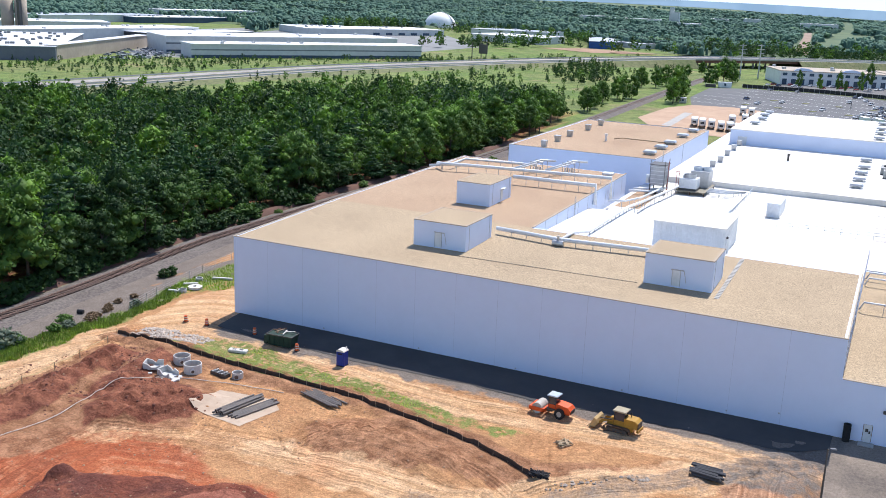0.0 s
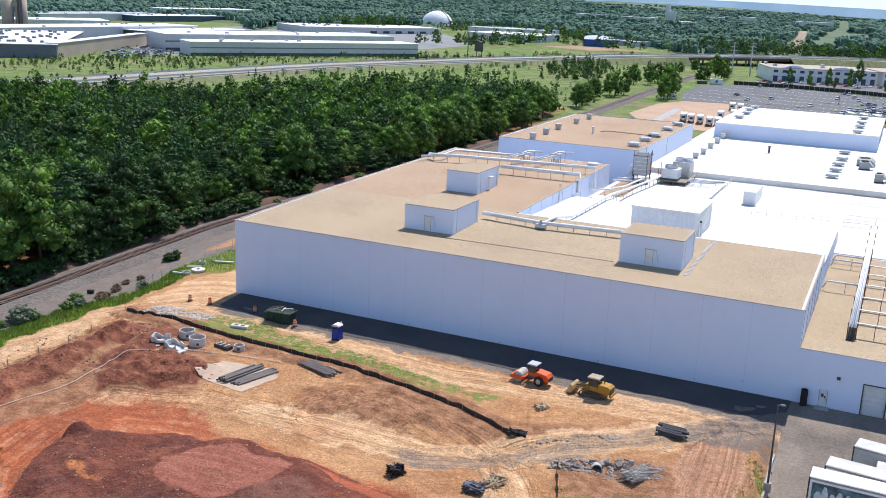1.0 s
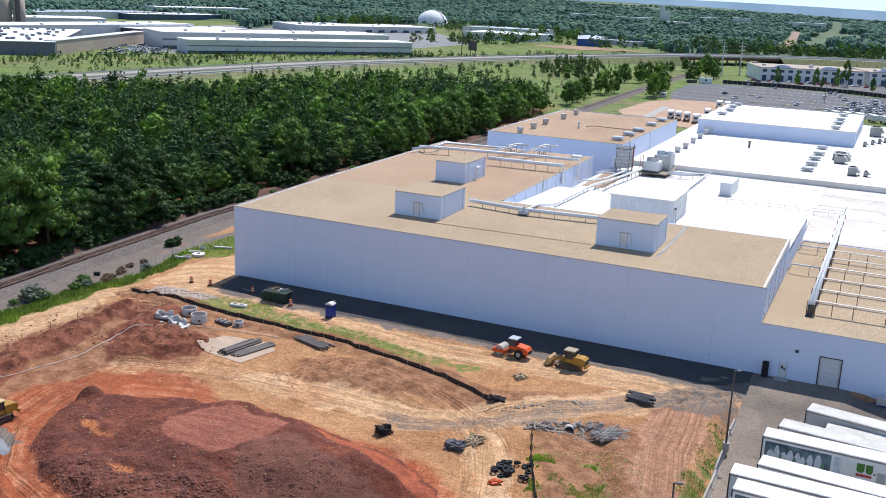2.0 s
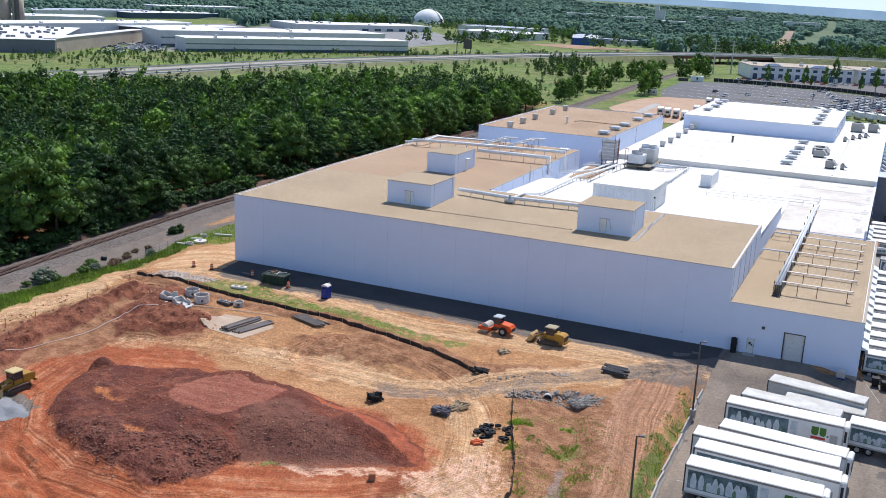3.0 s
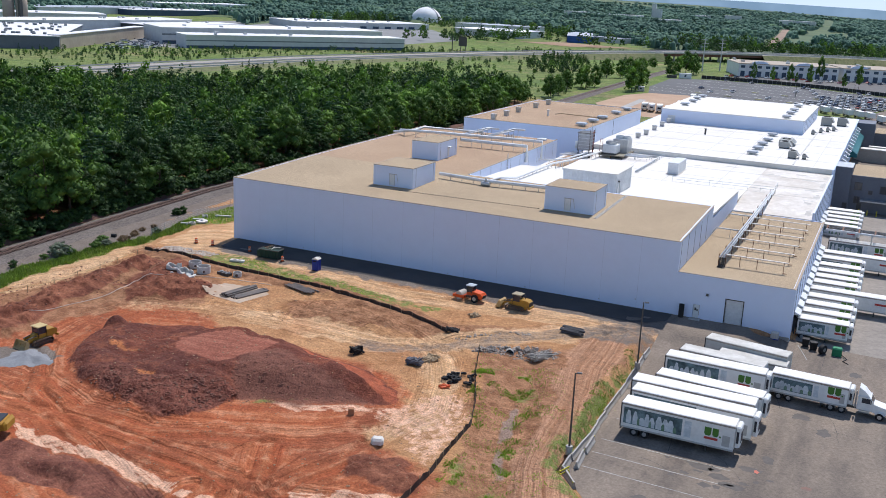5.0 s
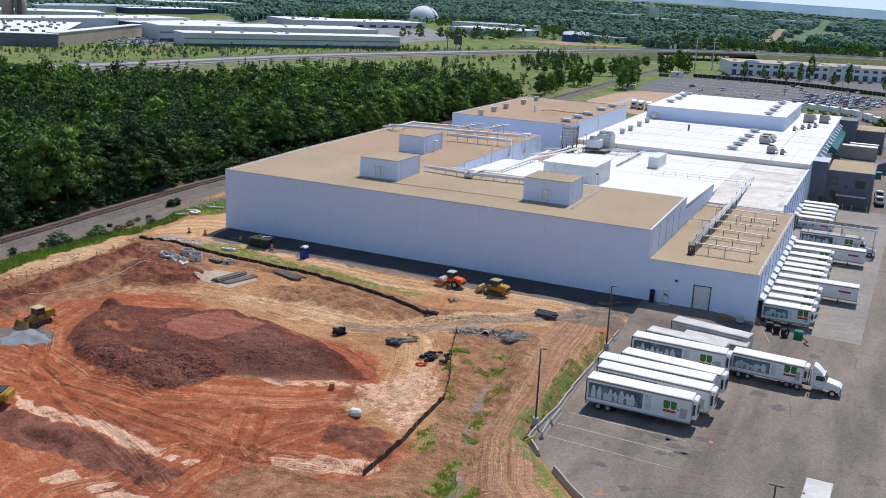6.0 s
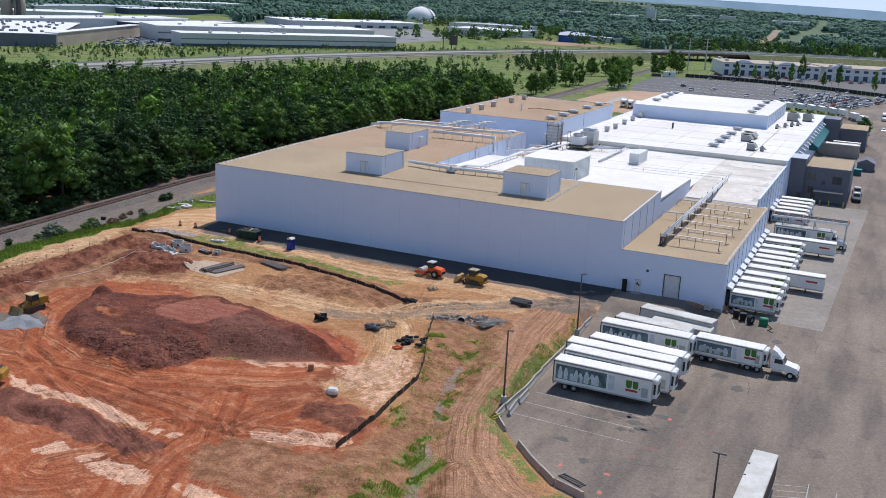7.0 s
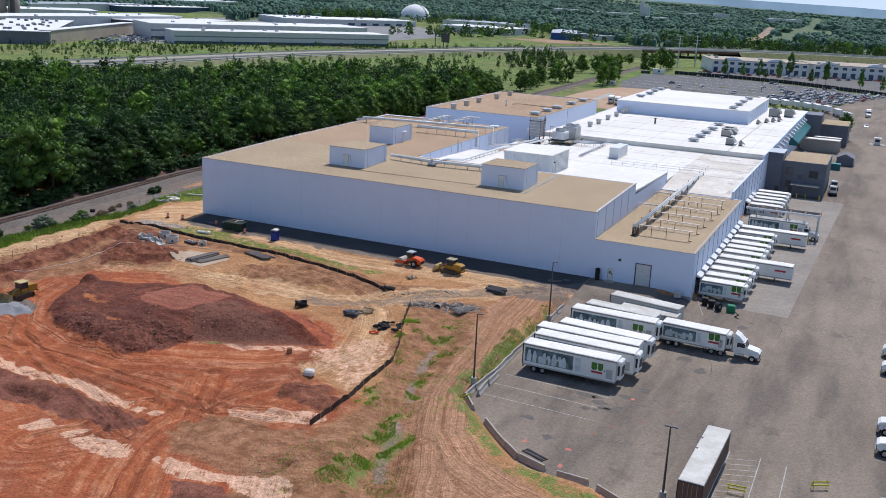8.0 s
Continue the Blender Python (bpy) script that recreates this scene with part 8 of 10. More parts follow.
def tractor(label="white day-cab road tractor with roof fairing"):
    """A bonneted road tractor, nose towards +x, its fifth wheel at x = 0."""
    ob = thing("truck_tractor", label, "truck", "road tractors")
    cabm = trailer_white
    part("frame", Shape().box(-1.6, -0.45, 0.75, 5.8, 0.45, 1.0), steel_dark, ob)
    part("fifth_wheel", Shape().box(-0.6, -0.5, 1.0, 0.5, 0.5, 1.12), steel_dark, ob)
    part("cab", Shape().side([(1.7, 1.0), (3.6, 1.0), (3.65, 1.9), (3.25, 2.75), (1.7, 2.8)], -1.15, 1.15), cabm, ob)
    part("bonnet", Shape().side([(3.6, 0.85), (5.4, 0.8), (5.5, 1.35), (5.2, 1.62), (3.65, 1.95)], -0.98, 0.98), cabm, ob)
    part("windscreen", Shape().side([(3.62, 1.97), (3.64, 2.0), (3.3, 2.66), (3.27, 2.64)], -1.0, 1.0), glass_dark, ob)
    part("fairing", Shape().side([(1.7, 2.8), (3.1, 2.8), (2.4, 3.5), (1.75, 3.85)], -0.95, 0.95), cabm, ob, "white roof air deflector")
    for y in (-1.17, 1.155):
        part("side_window", Shape().box(2.2, y, 1.95, 3.2, y + 0.015, 2.6), glass_dark, ob)
    for y in (-1.2, 0.9):
        part("mudguard", Shape().side([(3.9, 0.75), (4.05, 1.1), (4.9, 1.1), (5.1, 0.75)], y, y + 0.3), cabm, ob)
    part("bumper", Shape().box(5.3, -1.1, 0.35, 5.55, 1.1, 0.75), chrome, ob)
    part("grille", Shape().box(5.45, -0.5, 0.8, 5.52, 0.5, 1.35), chrome, ob)
    for y in (-0.85, 0.65):
        part("headlight", Shape().box(5.46, y, 0.95, 5.53, y + 0.22, 1.2), glass_dark, ob)
    part("exhaust", Shape().tube([(1.5, -0.8, 1.0), (1.5, -0.8, 3.3)], 0.09, 8), chrome, ob)
    for y in (-0.95, 0.55):
        part("fuel_tank", Shape().tube([(1.9, y + 0.2, 0.75), (3.3, y + 0.2, 0.75)], 0.3, 10), chrome, ob)
    for x in (-0.75, 0.6):
        for y in (-0.95, 0.95):
            wheel(ob, x, y)
    for y in (-1.0, 1.0):
        wheel(ob, 4.5, y)
    for y in (-1.35, 1.25):
        part("mirror", Shape().box(3.25, y, 2.0, 3.35, y + 0.12, 2.5), black_trim, ob)
    for ch_ in ob.children:  # the cab stands clear ahead of the trailer's nose
        if not ch_.name.startswith(("frame", "fifth_wheel", "wheel")) or ch_.name.startswith("wheel") and ch_.location.x > 3:
            ch_.location.x += 0.6
    return ob


def park(ob, x, y, deg=0.0):
    ob.matrix_basis = pose(x, y, float(lot_z(np.array([x + 3.0]), np.array([y]))[0]) + 0.03, 0, 0, deg)
    return ob


LBL = "white refrigerated semi-trailer with blue-grey side print"
t1 = park(trailer(13.2, 4.05, label=LBL + " and green mark"), 89.0, -42.5, -1.0)
park(trailer(14.6, 4.0, label="white refrigerated semi-trailer between two others"), 89.0, -37.9, -2.5)
park(trailer(15.1, 4.0, mural=False, reefer=False, marks=False, label="white box semi-trailer with plain sides"), 88.2, -34.7, -1.5)
park(trailer(13.4, 4.0, label=LBL + " parked askew"), 90.5, -31.2, -5.0)
park(trailer(13.1, 4.0, label=LBL + " in a row of trailers"), 90.0, -23.8, -1.5)
park(trailer(11.4, 4.0, mural=False, reefer=False, marks=False, roof=trailer_dirty, label="white box semi-trailer with scuffed roof"), 91.3, -20.3, -6.0)
park(trailer(11.5, 3.9, mural=False, reefer=False, marks=False, wall=trailer_grey, roof=trailer_dirty, label="grey-sided semi-trailer with pale roof by the building"), 93.8, -14.6, -10.0)
park(trailer(9.2, 3.6, mural=False, reefer=False, marks=False, wall=trailer_grey, roof=trailer_dirty, label="short grey-sided trailer with pale roof"), 96.0, -18.2, -3.0)
park(trailer(9.6, 3.6, label="white trailer hitched to a white tractor"), 103.6, -21.6, -4.0)
tr = park(tractor(), 112.0, -22.1, -2.0)

# trailers backed against the docks
ARow = [(104.15, 5.0), (104.15, 9.4), (104.2, 14.0), (104.2, 18.6)]
d0 = trailer(7.5, 3.5, label="short white refrigerated trailer backed to a dock", axles=1)
park(d0, *ARow[0])
for x, y in ARow[1:] + [(104.2, 28.4), (104.2, 32.6), (104.2, 36.8), (104.2, 41.8), (104.2, 47.4)]:
    copy_thing(d0, pose(x, y, -1.67, 0, 0, -0.8))
lt = trailer(13.8, 3.5, mural=False, marks=False, reefer=False, label="long plain white trailer backed to a dock")
part("red_mark", Shape().side([(10.6, 2.2), (12.6, 2.2), (12.6, 2.55), (10.6, 2.55)], -1.31, -1.3), logo_red, lt)
park(lt, 104.2, 23.6, -0.5)
copy_thing(lt, pose(104.2, 52.4, -1.67, 0, 0, -0.5))
for k in range(5):
    copy_thing(d0, pose(101.9, 79.5 + 4.7 * k, -1.67, 0, 0, -0.6))
park(trailer(12.0, 3.8, label="white trailer standing under the yard canopy"), 104.6, 62.8, 0)
park(tractor("white tractor waiting beside the canopy"), 113.6, 62.8, 0)
for k in range(14):
    x0, y = (103.62, 4.9 + 4.65 * k) if k < 11 else (101.62, 78 + 5 * (k - 11))
    dk = thing("dock_door", "dock door with black rubber seal", "dock door", "dock doors")
    part("seal", Shape().box(0, -1.6, 0.9, 0.35, -1.25, 3.9).box(0, 1.25, 0.9, 0.35, 1.6, 3.9).box(0, -1.6, 3.5, 0.35, 1.6, 3.95), black_trim, dk)
    part("door", Shape().box(0, -1.25, 0.9, 0.08, 1.25, 3.5), trailer_grey, dk)
    part("hood", Shape().add([(0, -1.6, 4.0), (0.9, -1.6, 3.95), (0.9, 1.6, 3.95), (0, 1.6, 4.0), (0, -1.6, 4.5), (0.9, -1.6, 4.1), (0.9, 1.6, 4.1), (0, 1.6, 4.5)], [(0, 3, 2, 1), (4, 5, 6, 7), (0, 1, 5, 4), (1, 2, 6, 5), (2, 3, 7, 6), (3, 0, 4, 7)]), white_metal, dk)
    dk.matrix_basis = Matrix.Translation((x0, y, -1.7))
# trucks on the far side of the yard
for k, y in enumerate((-9.5, -17.5, -39.5, -46.0)):  # noses towards the docks
    tt = tractor("white road tractor facing the dock yard")
    tt.matrix_basis = pose(140.4, y, -1.67, 0, 0, 180)
    copy_thing(lt if k % 2 else t1, pose(153.2 if k % 2 else 152.8, y, -1.67, 0, 0, 180))
# old van trailer by the light pole
ot = trailer(14.8, 3.9, mural=False, marks=False, reefer=False, wall=surface("rusty_brown_side", (0.16, 0.10, 0.075), (0.09, 0.06, 0.05), 0.8, big=0.5, fine=3), roof=trailer_dirty, label="old box trailer with brown doors and dusty roof")
ot.matrix_basis = pose(117.35, -72.3, -1.67, 0, 0, 88.5)
part("roof_patch", Shape().box(8, 1.0, 3.9, 8.3, 1.25, 3.92).box(10.8, 1.05, 3.9, 11.2, 1.25, 3.92), black_trim, ot)
# trailers kept behind the far store
for k, (x, y, a) in enumerate(((10, 291, 100), (13.6, 289, 100), (17.4, 288, 100), (21.9, 284, 100), (25.2, 284, 100), (28.7, 281, 100), (20, 351, 97), (24, 349, 97), (22, 310, 97), (26, 318, 97), (33, 285, 100))):
    copy_thing(d0, pose(x, y, 0.1, 0, 0, a - 180))
# a row of stored trailers before the car park
st_ = trailer(7.0, 3.3, mural=False, marks=False, reefer=False, label="short plain white trailer in storage row", axles=1)
st_.matrix_basis = pose(70.5, 350, 0.14, 0, 0, -68)
for k, (x, y) in enumerate(((76, 349), (81.5, 348), (87, 346), (92, 343), (97, 340), (101.5, 337), (107, 328), (111.5, 319))):
    copy_thing(st_, pose(x, y, float(lot_z(np.array([x]), np.array([y]))[0]) * (x > 98) + 0.04, 0, 0, -68))
copy_thing(tr, pose(121, 336, -0.4, 0, 0, -88))
# canopy in the dock yard
cn = thing("yard_canopy", "open steel canopy frame with pale deck over the yard", "canopy")
part("deck", Shape().box(103.7, 65.2, 3.7, 119.6, 66.2, 4.0), galv, cn)
part("panel", Shape().box(103.7, 61.4, 3.9, 119.6, 61.7, 4.3), white_metal, cn)
for k in range(6):
    part("beam", Shape().box(103.7 + 3.1 * k, 61.6, 3.9, 104.0 + 3.1 * k, 66.3, 4.15), rust, cn)
for k in range(12):
    part("slat", Shape().box(103.7, 61.9 + 0.34 * k, 4.02, 119.6, 62.02 + 0.34 * k, 4.1), steel_dark, cn)
for x in (106, 112.5, 119):
    for y in (61.6, 66):
        part("column", Shape().box(x, y, -1.75, x + 0.25, y + 0.25, 3.9), galv, cn)
# small yard tractors beyond the office
for k, (x, y) in enumerate(((118.8, 124), (118.6, 133))):
    yt = thing("yard_tractor", "small white yard tractor", "yard tractor", "yard tractors")
    part("chassis", Shape().box(-2, -1.1, 0.5, 2.6, 1.1, 0.9), steel_dark, yt)
    part("cab", Shape().soft_box(0.8, -0.9, 0.9, 2.4, 0.9, 2.7, 0.15), trailer_white, yt)
    part("window", Shape().box(2.38, -0.75, 1.6, 2.43, 0.75, 2.4), glass_dark, yt)
    part("exhaust", Shape().tube([(0.6, 0.8, 0.9), (0.6, 0.8, 3.1)], 0.08, 8), steel_dark, yt)
    for a in (-1.2, 1.7):
        for c in (-0.9, 0.9):
            wheel(yt, a, c)
    yt.matrix_basis = pose(x, y, -1.67, 0, 0, -85)
    copy_thing(cars[1], pose(x - 0.3, y + 4.6, -1.67, 0, 0, -85))
cp = copy_thing(cars[0], pose(121.5, 300, -1.6, 0, 0, 92))
gh = thing("guard_booth", "small white guard booth on an island", "booth")
part("island", Shape().soft_box(-3, -2, 0, 3, 2, 0.2, 0.15), concrete, gh)
part("cabin", Shape().soft_box(-1, -1, 0.2, 1, 1, 2.6, 0.06), white_metal, gh)
part("window", Shape().box(-0.8, -1.03, 1.2, 0.8, -1, 2.2), glass_dark, gh)
part("roof", Shape().box(-1.3, -1.3, 2.6, 1.3, 1.3, 2.75), white_metal, gh)
gh.matrix_basis = Matrix.Translation((127.4, 244, -1.67))

# ---- earth-moving machines ----
cat_yellow = surface("machine_yellow", (0.46, 0.25, 0.025), (0.34, 0.19, 0.035), 0.5, big=0.6, fine=3, speck=0.1)
cat_dusty = surface("dusty_yellow_steel", (0.52, 0.36, 0.15), (0.42, 0.29, 0.14), 0.8, big=0.8, fine=3)
hot_orange = surface("machine_orange", (0.75, 0.11, 0.02), (0.62, 0.09, 0.02), 0.45, big=0.6, fine=3)
dusty_track = surface("dusty_track", (0.20, 0.13, 0.085), (0.10, 0.07, 0.05), 0.9, fine=5)
drum_grey = surface("drum_steel", (0.50, 0.47, 0.42), (0.38, 0.34, 0.29), 0.6, big=0.8, fine=3)


def crawler(parent, x0, x1, yc, r, width):
    """One crawler track: a looped belt with shoes, its rollers and frame."""
    path = []
    for k in range(9):
        a = math.pi / 2 + math.pi * k / 8
        path.append((x0 + r + r * math.cos(a), r + r * math.sin(a)))
    for k in range(9):
        a = -math.pi / 2 + math.pi * k / 8
        path.append((x1 - r + r * math.cos(a), r + r * math.sin(a)))
    inner = [(x + (0.13 if x < (x0 + x1) / 2 else -0.13) * (1 if abs(z - r) < r * 0.9 else 0), z + (0.1 if z < r else -0.1)) for x, z in path]
    s = Shape()
    k = len(path)
    vs = [(x, yc - width / 2, z) for x, z in path] + [(x, yc + width / 2, z) for x, z in path] + [(x, yc - width / 2, z) for x, z in inner] + [(x, yc + width / 2, z) for x, z in inner]
    fs = []
    for i in range(k):
        j = (i + 1) % k
        fs += [(i, j, k + j, k + i), (2 * k + i, 3 * k + i, 3 * k + j, 2 * k + j), (i, 2 * k + i, 2 * k + j, j), (k + i, k + j, 3 * k + j, 3 * k + i)]
    s.add(vs, fs)
    tk = part("track", s, dusty_track, parent)
    n_ = int((x1 - x0 - 2 * r) / 0.22)
    for q in range(n_):
        x = x0 + r + 0.22 * q
        part("shoe", Shape().box(x, yc - width / 2 - 0.02, 2 * r - 0.01, x + 0.07, yc + width / 2 + 0.02, 2 * r + 0.05), dusty_track, tk)
    part("track_frame", Shape().box(x0 + r, yc - width * 0.35, r * 0.45, x1 - r, yc + width * 0.35, r * 1.5), steel_dark, parent)
    for q in range(5):
        x = x0 + r + (x1 - x0 - 2 * r) * q / 4
        part("roller", Shape().tube([(x, yc - width * 0.42, r * 0.7), (x, yc + width * 0.42, r * 0.7)], r * 0.36, 10), dusty_track, parent)
    return tk


def cab_box(parent, x0, x1, y0, y1, z0, z1, roofmat, body):
    for x in (x0, x1 - 0.1):
        for y in (y0, y1 - 0.1):
            part("cab_post", Shape().box(x, y, z0, x + 0.1, y + 0.1, z1), black_trim, parent)
    part("cab_glass", Shape().box(x0 + 0.05, y0 + 0.05, z0 + 0.55, x1 - 0.05, y1 - 0.05, z1), glass_dark, parent)
    part("cab_base", Shape().box(x0, y0, z0, x1, y1, z0 + 0.55), body, parent)
    part("cab_roof", Shape().soft_box(x0 - 0.2, y0 - 0.15, z1, x1 + 0.2, y1 + 0.15, z1 + 0.16, 0.06), roofmat, parent)


def track_loader(label, body, roofmat):
    """A crawler loader whose bucket is at -x."""
    ob = thing("track_loader", label, "loader", "earth movers")
    for y in (-0.95, 0.95):
        crawler(ob, -1.9, 1.9, y, 0.48, 0.5)
    part("hull", Shape().box(-1.5, -0.68, 0.5, 2.1, 0.68, 1.15), body, ob)
    part("engine_cover", Shape().side([(0.9, 1.1), (2.75, 1.1), (2.85, 1.9), (2.4, 2.15), (0.9, 2.2)], -0.85, 0.85), body, ob)
    part("radiator_guard", Shape().box(2.8, -0.7, 1.15, 2.9, 0.7, 1.9), steel_dark, ob)
    part("rear_bumper", Shape().box(2.75, -0.95, 0.75, 3.05, 0.95, 1.1), body, ob)
    cab_box(ob, -0.6, 0.9, -0.75, 0.75, 1.15, 2.85, roofmat, body)
    for y in (-0.62, 0.5):
        part("lift_arm", Shape().side([(-0.7, 1.5), (-0.3, 1.75), (-2.2, 1.35), (-3.0, 0.65), (-3.1, 0.45), (-2.9, 0.4), (-2.0, 1.05)], y, y + 0.14), body, ob)
        part("ram", Shape().tube([(-0.9, y, 1.6), (-2.5, y, 1.45)], 0.08, 8), steel_dark, ob)
    part("front_tower", Shape().side([(-1.6, 0.9), (-0.6, 0.9), (-0.6, 1.9), (-1.2, 1.75)], -0.5, 0.5), body, ob)
    s = Shape()
    prof_ = [(-3.0, 0.25), (-3.9, 0.12), (-3.95, 0.18), (-3.15, 0.4), (-2.85, 0.75), (-2.95, 1.2), (-3.25, 1.45), (-3.2, 1.5), (-2.85, 1.3), (-2.7, 0.75)]
    s.side(prof_, -1.25, 1.25)
    bk = part("bucket", s, cat_dusty, ob, "dusty wide bucket")
    part("bucket_side", Shape().side([(-3.9, 0.14), (-3.0, 0.27), (-2.75, 0.75), (-2.9, 1.3), (-3.2, 1.48)], -1.27, -1.22), cat_dusty, bk)
    part("bucket_side", Shape().side([(-3.9, 0.14), (-3.0, 0.27), (-2.75, 0.75), (-2.9, 1.3), (-3.2, 1.48)], 1.22, 1.27), cat_dusty, bk)
    for k in range(7):
        part("tooth", Shape().box(-4.1, -1.15 + 0.37 * k, 0.1, -3.88, -1.05 + 0.37 * k, 0.17), steel_dark, bk)
    part("exhaust", Shape().tube([(1.5, 0.3, 2.15), (1.5, 0.3, 2.75)], 0.07, 8), steel_dark, ob)
    return ob


ld = track_loader("yellow crawler loader with dusty bucket on the earth", cat_yellow, surface("pale_cab_roof", (0.42, 0.36, 0.24), rough=0.6))
ld.matrix_basis = pose(63.2, -10.9, ground_z(63.2, -10.9), 0, 0, -6) @ Matrix.Diagonal((0.86, 0.86, 0.92, 1))
ld2 = track_loader("yellow crawler loader beside a gravel heap", cat_yellow, surface("sunned_cab_roof", (0.60, 0.47, 0.22), rough=0.6))
ld2.matrix_basis = pose(12.7, -60.1, ground_z(12.7, -60.1) + 0.05, 0, 0, 86) @ Matrix.Diagonal((0.86, 0.86, 0.86, 1))
# soil compactor
rl = thing("soil_compactor", "orange single-drum soil compactor", "road roller", "earth movers")
part("drum", Shape().tube([(-1.7, -1.05, 0.75), (-1.7, 1.05, 0.75)], 0.75, 26), drum_grey, rl, smooth=False)
part("drum_yoke", Shape().box(-2.75, -1.22, 0.45, -0.6, -1.08, 0.95).box(-2.75, 1.08, 0.45, -0.6, 1.22, 0.95).box(-2.85, -1.22, 0.5, -2.6, 1.22, 0.9).box(-0.75, -1.22, 0.45, -0.5, 1.22, 1.0), hot_orange, rl)
part("scraper", Shape().box(-2.55, -1.0, 0.25, -2.5, 1.0, 0.6), steel_dark, rl)
part("joint", Shape().box(-0.5, -0.4, 0.5, 0.3, 0.4, 0.95), steel_dark, rl)
part("bonnet", Shape().side([(0.9, 0.75), (3.0, 0.75), (3.15, 1.3), (2.75, 1.75), (1.0, 1.95)], -0.85, 0.85), hot_orange, rl)
part("radiator_grille", Shape().box(3.02, -0.6, 0.85, 3.17, 0.6, 1.35), black_trim, rl)
part("platform", Shape().box(-0.3, -0.95, 0.95, 1.0, 0.95, 1.1), steel_dark, rl)
cab_box(rl, -0.2, 0.95, -0.7, 0.7, 1.1, 2.75, surface("pale_blue_roof", (0.50, 0.56, 0.60), rough=0.5), hot_orange)
tm_ = Shape().tube([(0, -0.26, 0), (0, 0.26, 0)], 0.72, 20).mesh("tyre", rubber)
for y in (-0.92, 0.92):
    w = part("wheel", tm_, None, rl, at=(1.65, y, 0.72))
    part("rim", Shape().tube([(0, -0.28, 0), (0, 0.28, 0)], 0.36, 14), drum_grey, w)
rl.matrix_basis = pose(54.7, -10.4, ground_z(54.7, -10.4) - 0.02, 0, 0, -6) @ Matrix.Diagonal((0.88, 0.88, 0.92, 1))
# excavator at the edge of the works
ex = thing("excavator", "yellow crawler excavator standing by the works", "excavator", "earth movers")
for y in (-1.05, 1.05):
    crawler(ex, -1.9, 1.9, y, 0.45, 0.55)
part("turntable", Shape().cyl(0, 0, 0.7, 1.0, 0.75, 18), steel_dark, ex)
part("house", Shape().soft_box(-2.5, -1.3, 1.0, 1.2, 1.3, 1.95, 0.25), cat_yellow, ex)
part("counterweight", Shape().soft_box(-2.95, -1.25, 1.0, -2.4, 1.25, 2.0, 0.3), cat_yellow, ex)
part("engine_deck", Shape().box(-2.3, -1.0, 1.95, -0.5, 1.0, 2.05), black_trim, ex)
cab_box(ex, -0.3, 1.3, 0.35, 1.3, 1.2, 2.9, cat_yellow, cat_yellow)
part("boom", Shape().side([(0.9, 1.4), (1.3, 1.2), (3.6, 3.9), (6.0, 4.1), (6.1, 4.4), (3.3, 4.4)], -0.45, -0.05), cat_yellow, ex)
part("stick", Shape().side([(5.6, 4.5), (6.3, 4.4), (6.9, 1.5), (6.6, 1.4)], -0.42, -0.08), cat_yellow, ex)
part("bucket", Shape().side([(6.4, 1.5), (7.0, 1.5), (6.8, 0.5), (6.2, 0.3), (5.9, 0.8)], -0.75, 0.25), steel_dark, ex)
ex.matrix_basis = pose(29.6, -83.4, ground_z(29.6, -83.4) + 0.05, 0, 0, 205)


# ---- things on the building site ----
precast = surface("precast_concrete", (0.62, 0.60, 0.56), (0.48, 0.46, 0.42), 0.85, big=0.6, fine=4)
pipe_dark = surface("dark_iron_pipe", (0.13, 0.12, 0.115), (0.19, 0.155, 0.13), 0.7, big=0.7, fine=4)
black_plastic = surface("black_plastic", (0.02, 0.02, 0.022), rough=0.55, fine=5)
fabric = surface("silt_fabric", (0.045, 0.035, 0.03), (0.09, 0.065, 0.05), 0.9, big=0.5, fine=3)
stake_wood = surface("stake_wood", (0.42, 0.32, 0.20), (0.32, 0.24, 0.15), 0.85, fine=5)
orange_plastic = surface("orange_plastic", (0.75, 0.14, 0.04), rough=0.6, fine=4)
potty_blue = surface("cabin_blue", (0.02, 0.04, 0.30), (0.02, 0.035, 0.24), 0.45, fine=3)
dump_green = surface("bin_green", (0.02, 0.055, 0.04), (0.015, 0.035, 0.03), 0.6, big=0.8, fine=3)
tape_white = surface("hose_white", (0.72, 0.70, 0.65), (0.55, 0.50, 0.44), 0.6, fine=4)
lime_yellow = surface("barricade_yellow", (0.70, 0.62, 0.04), rough=0.5, fine=4)


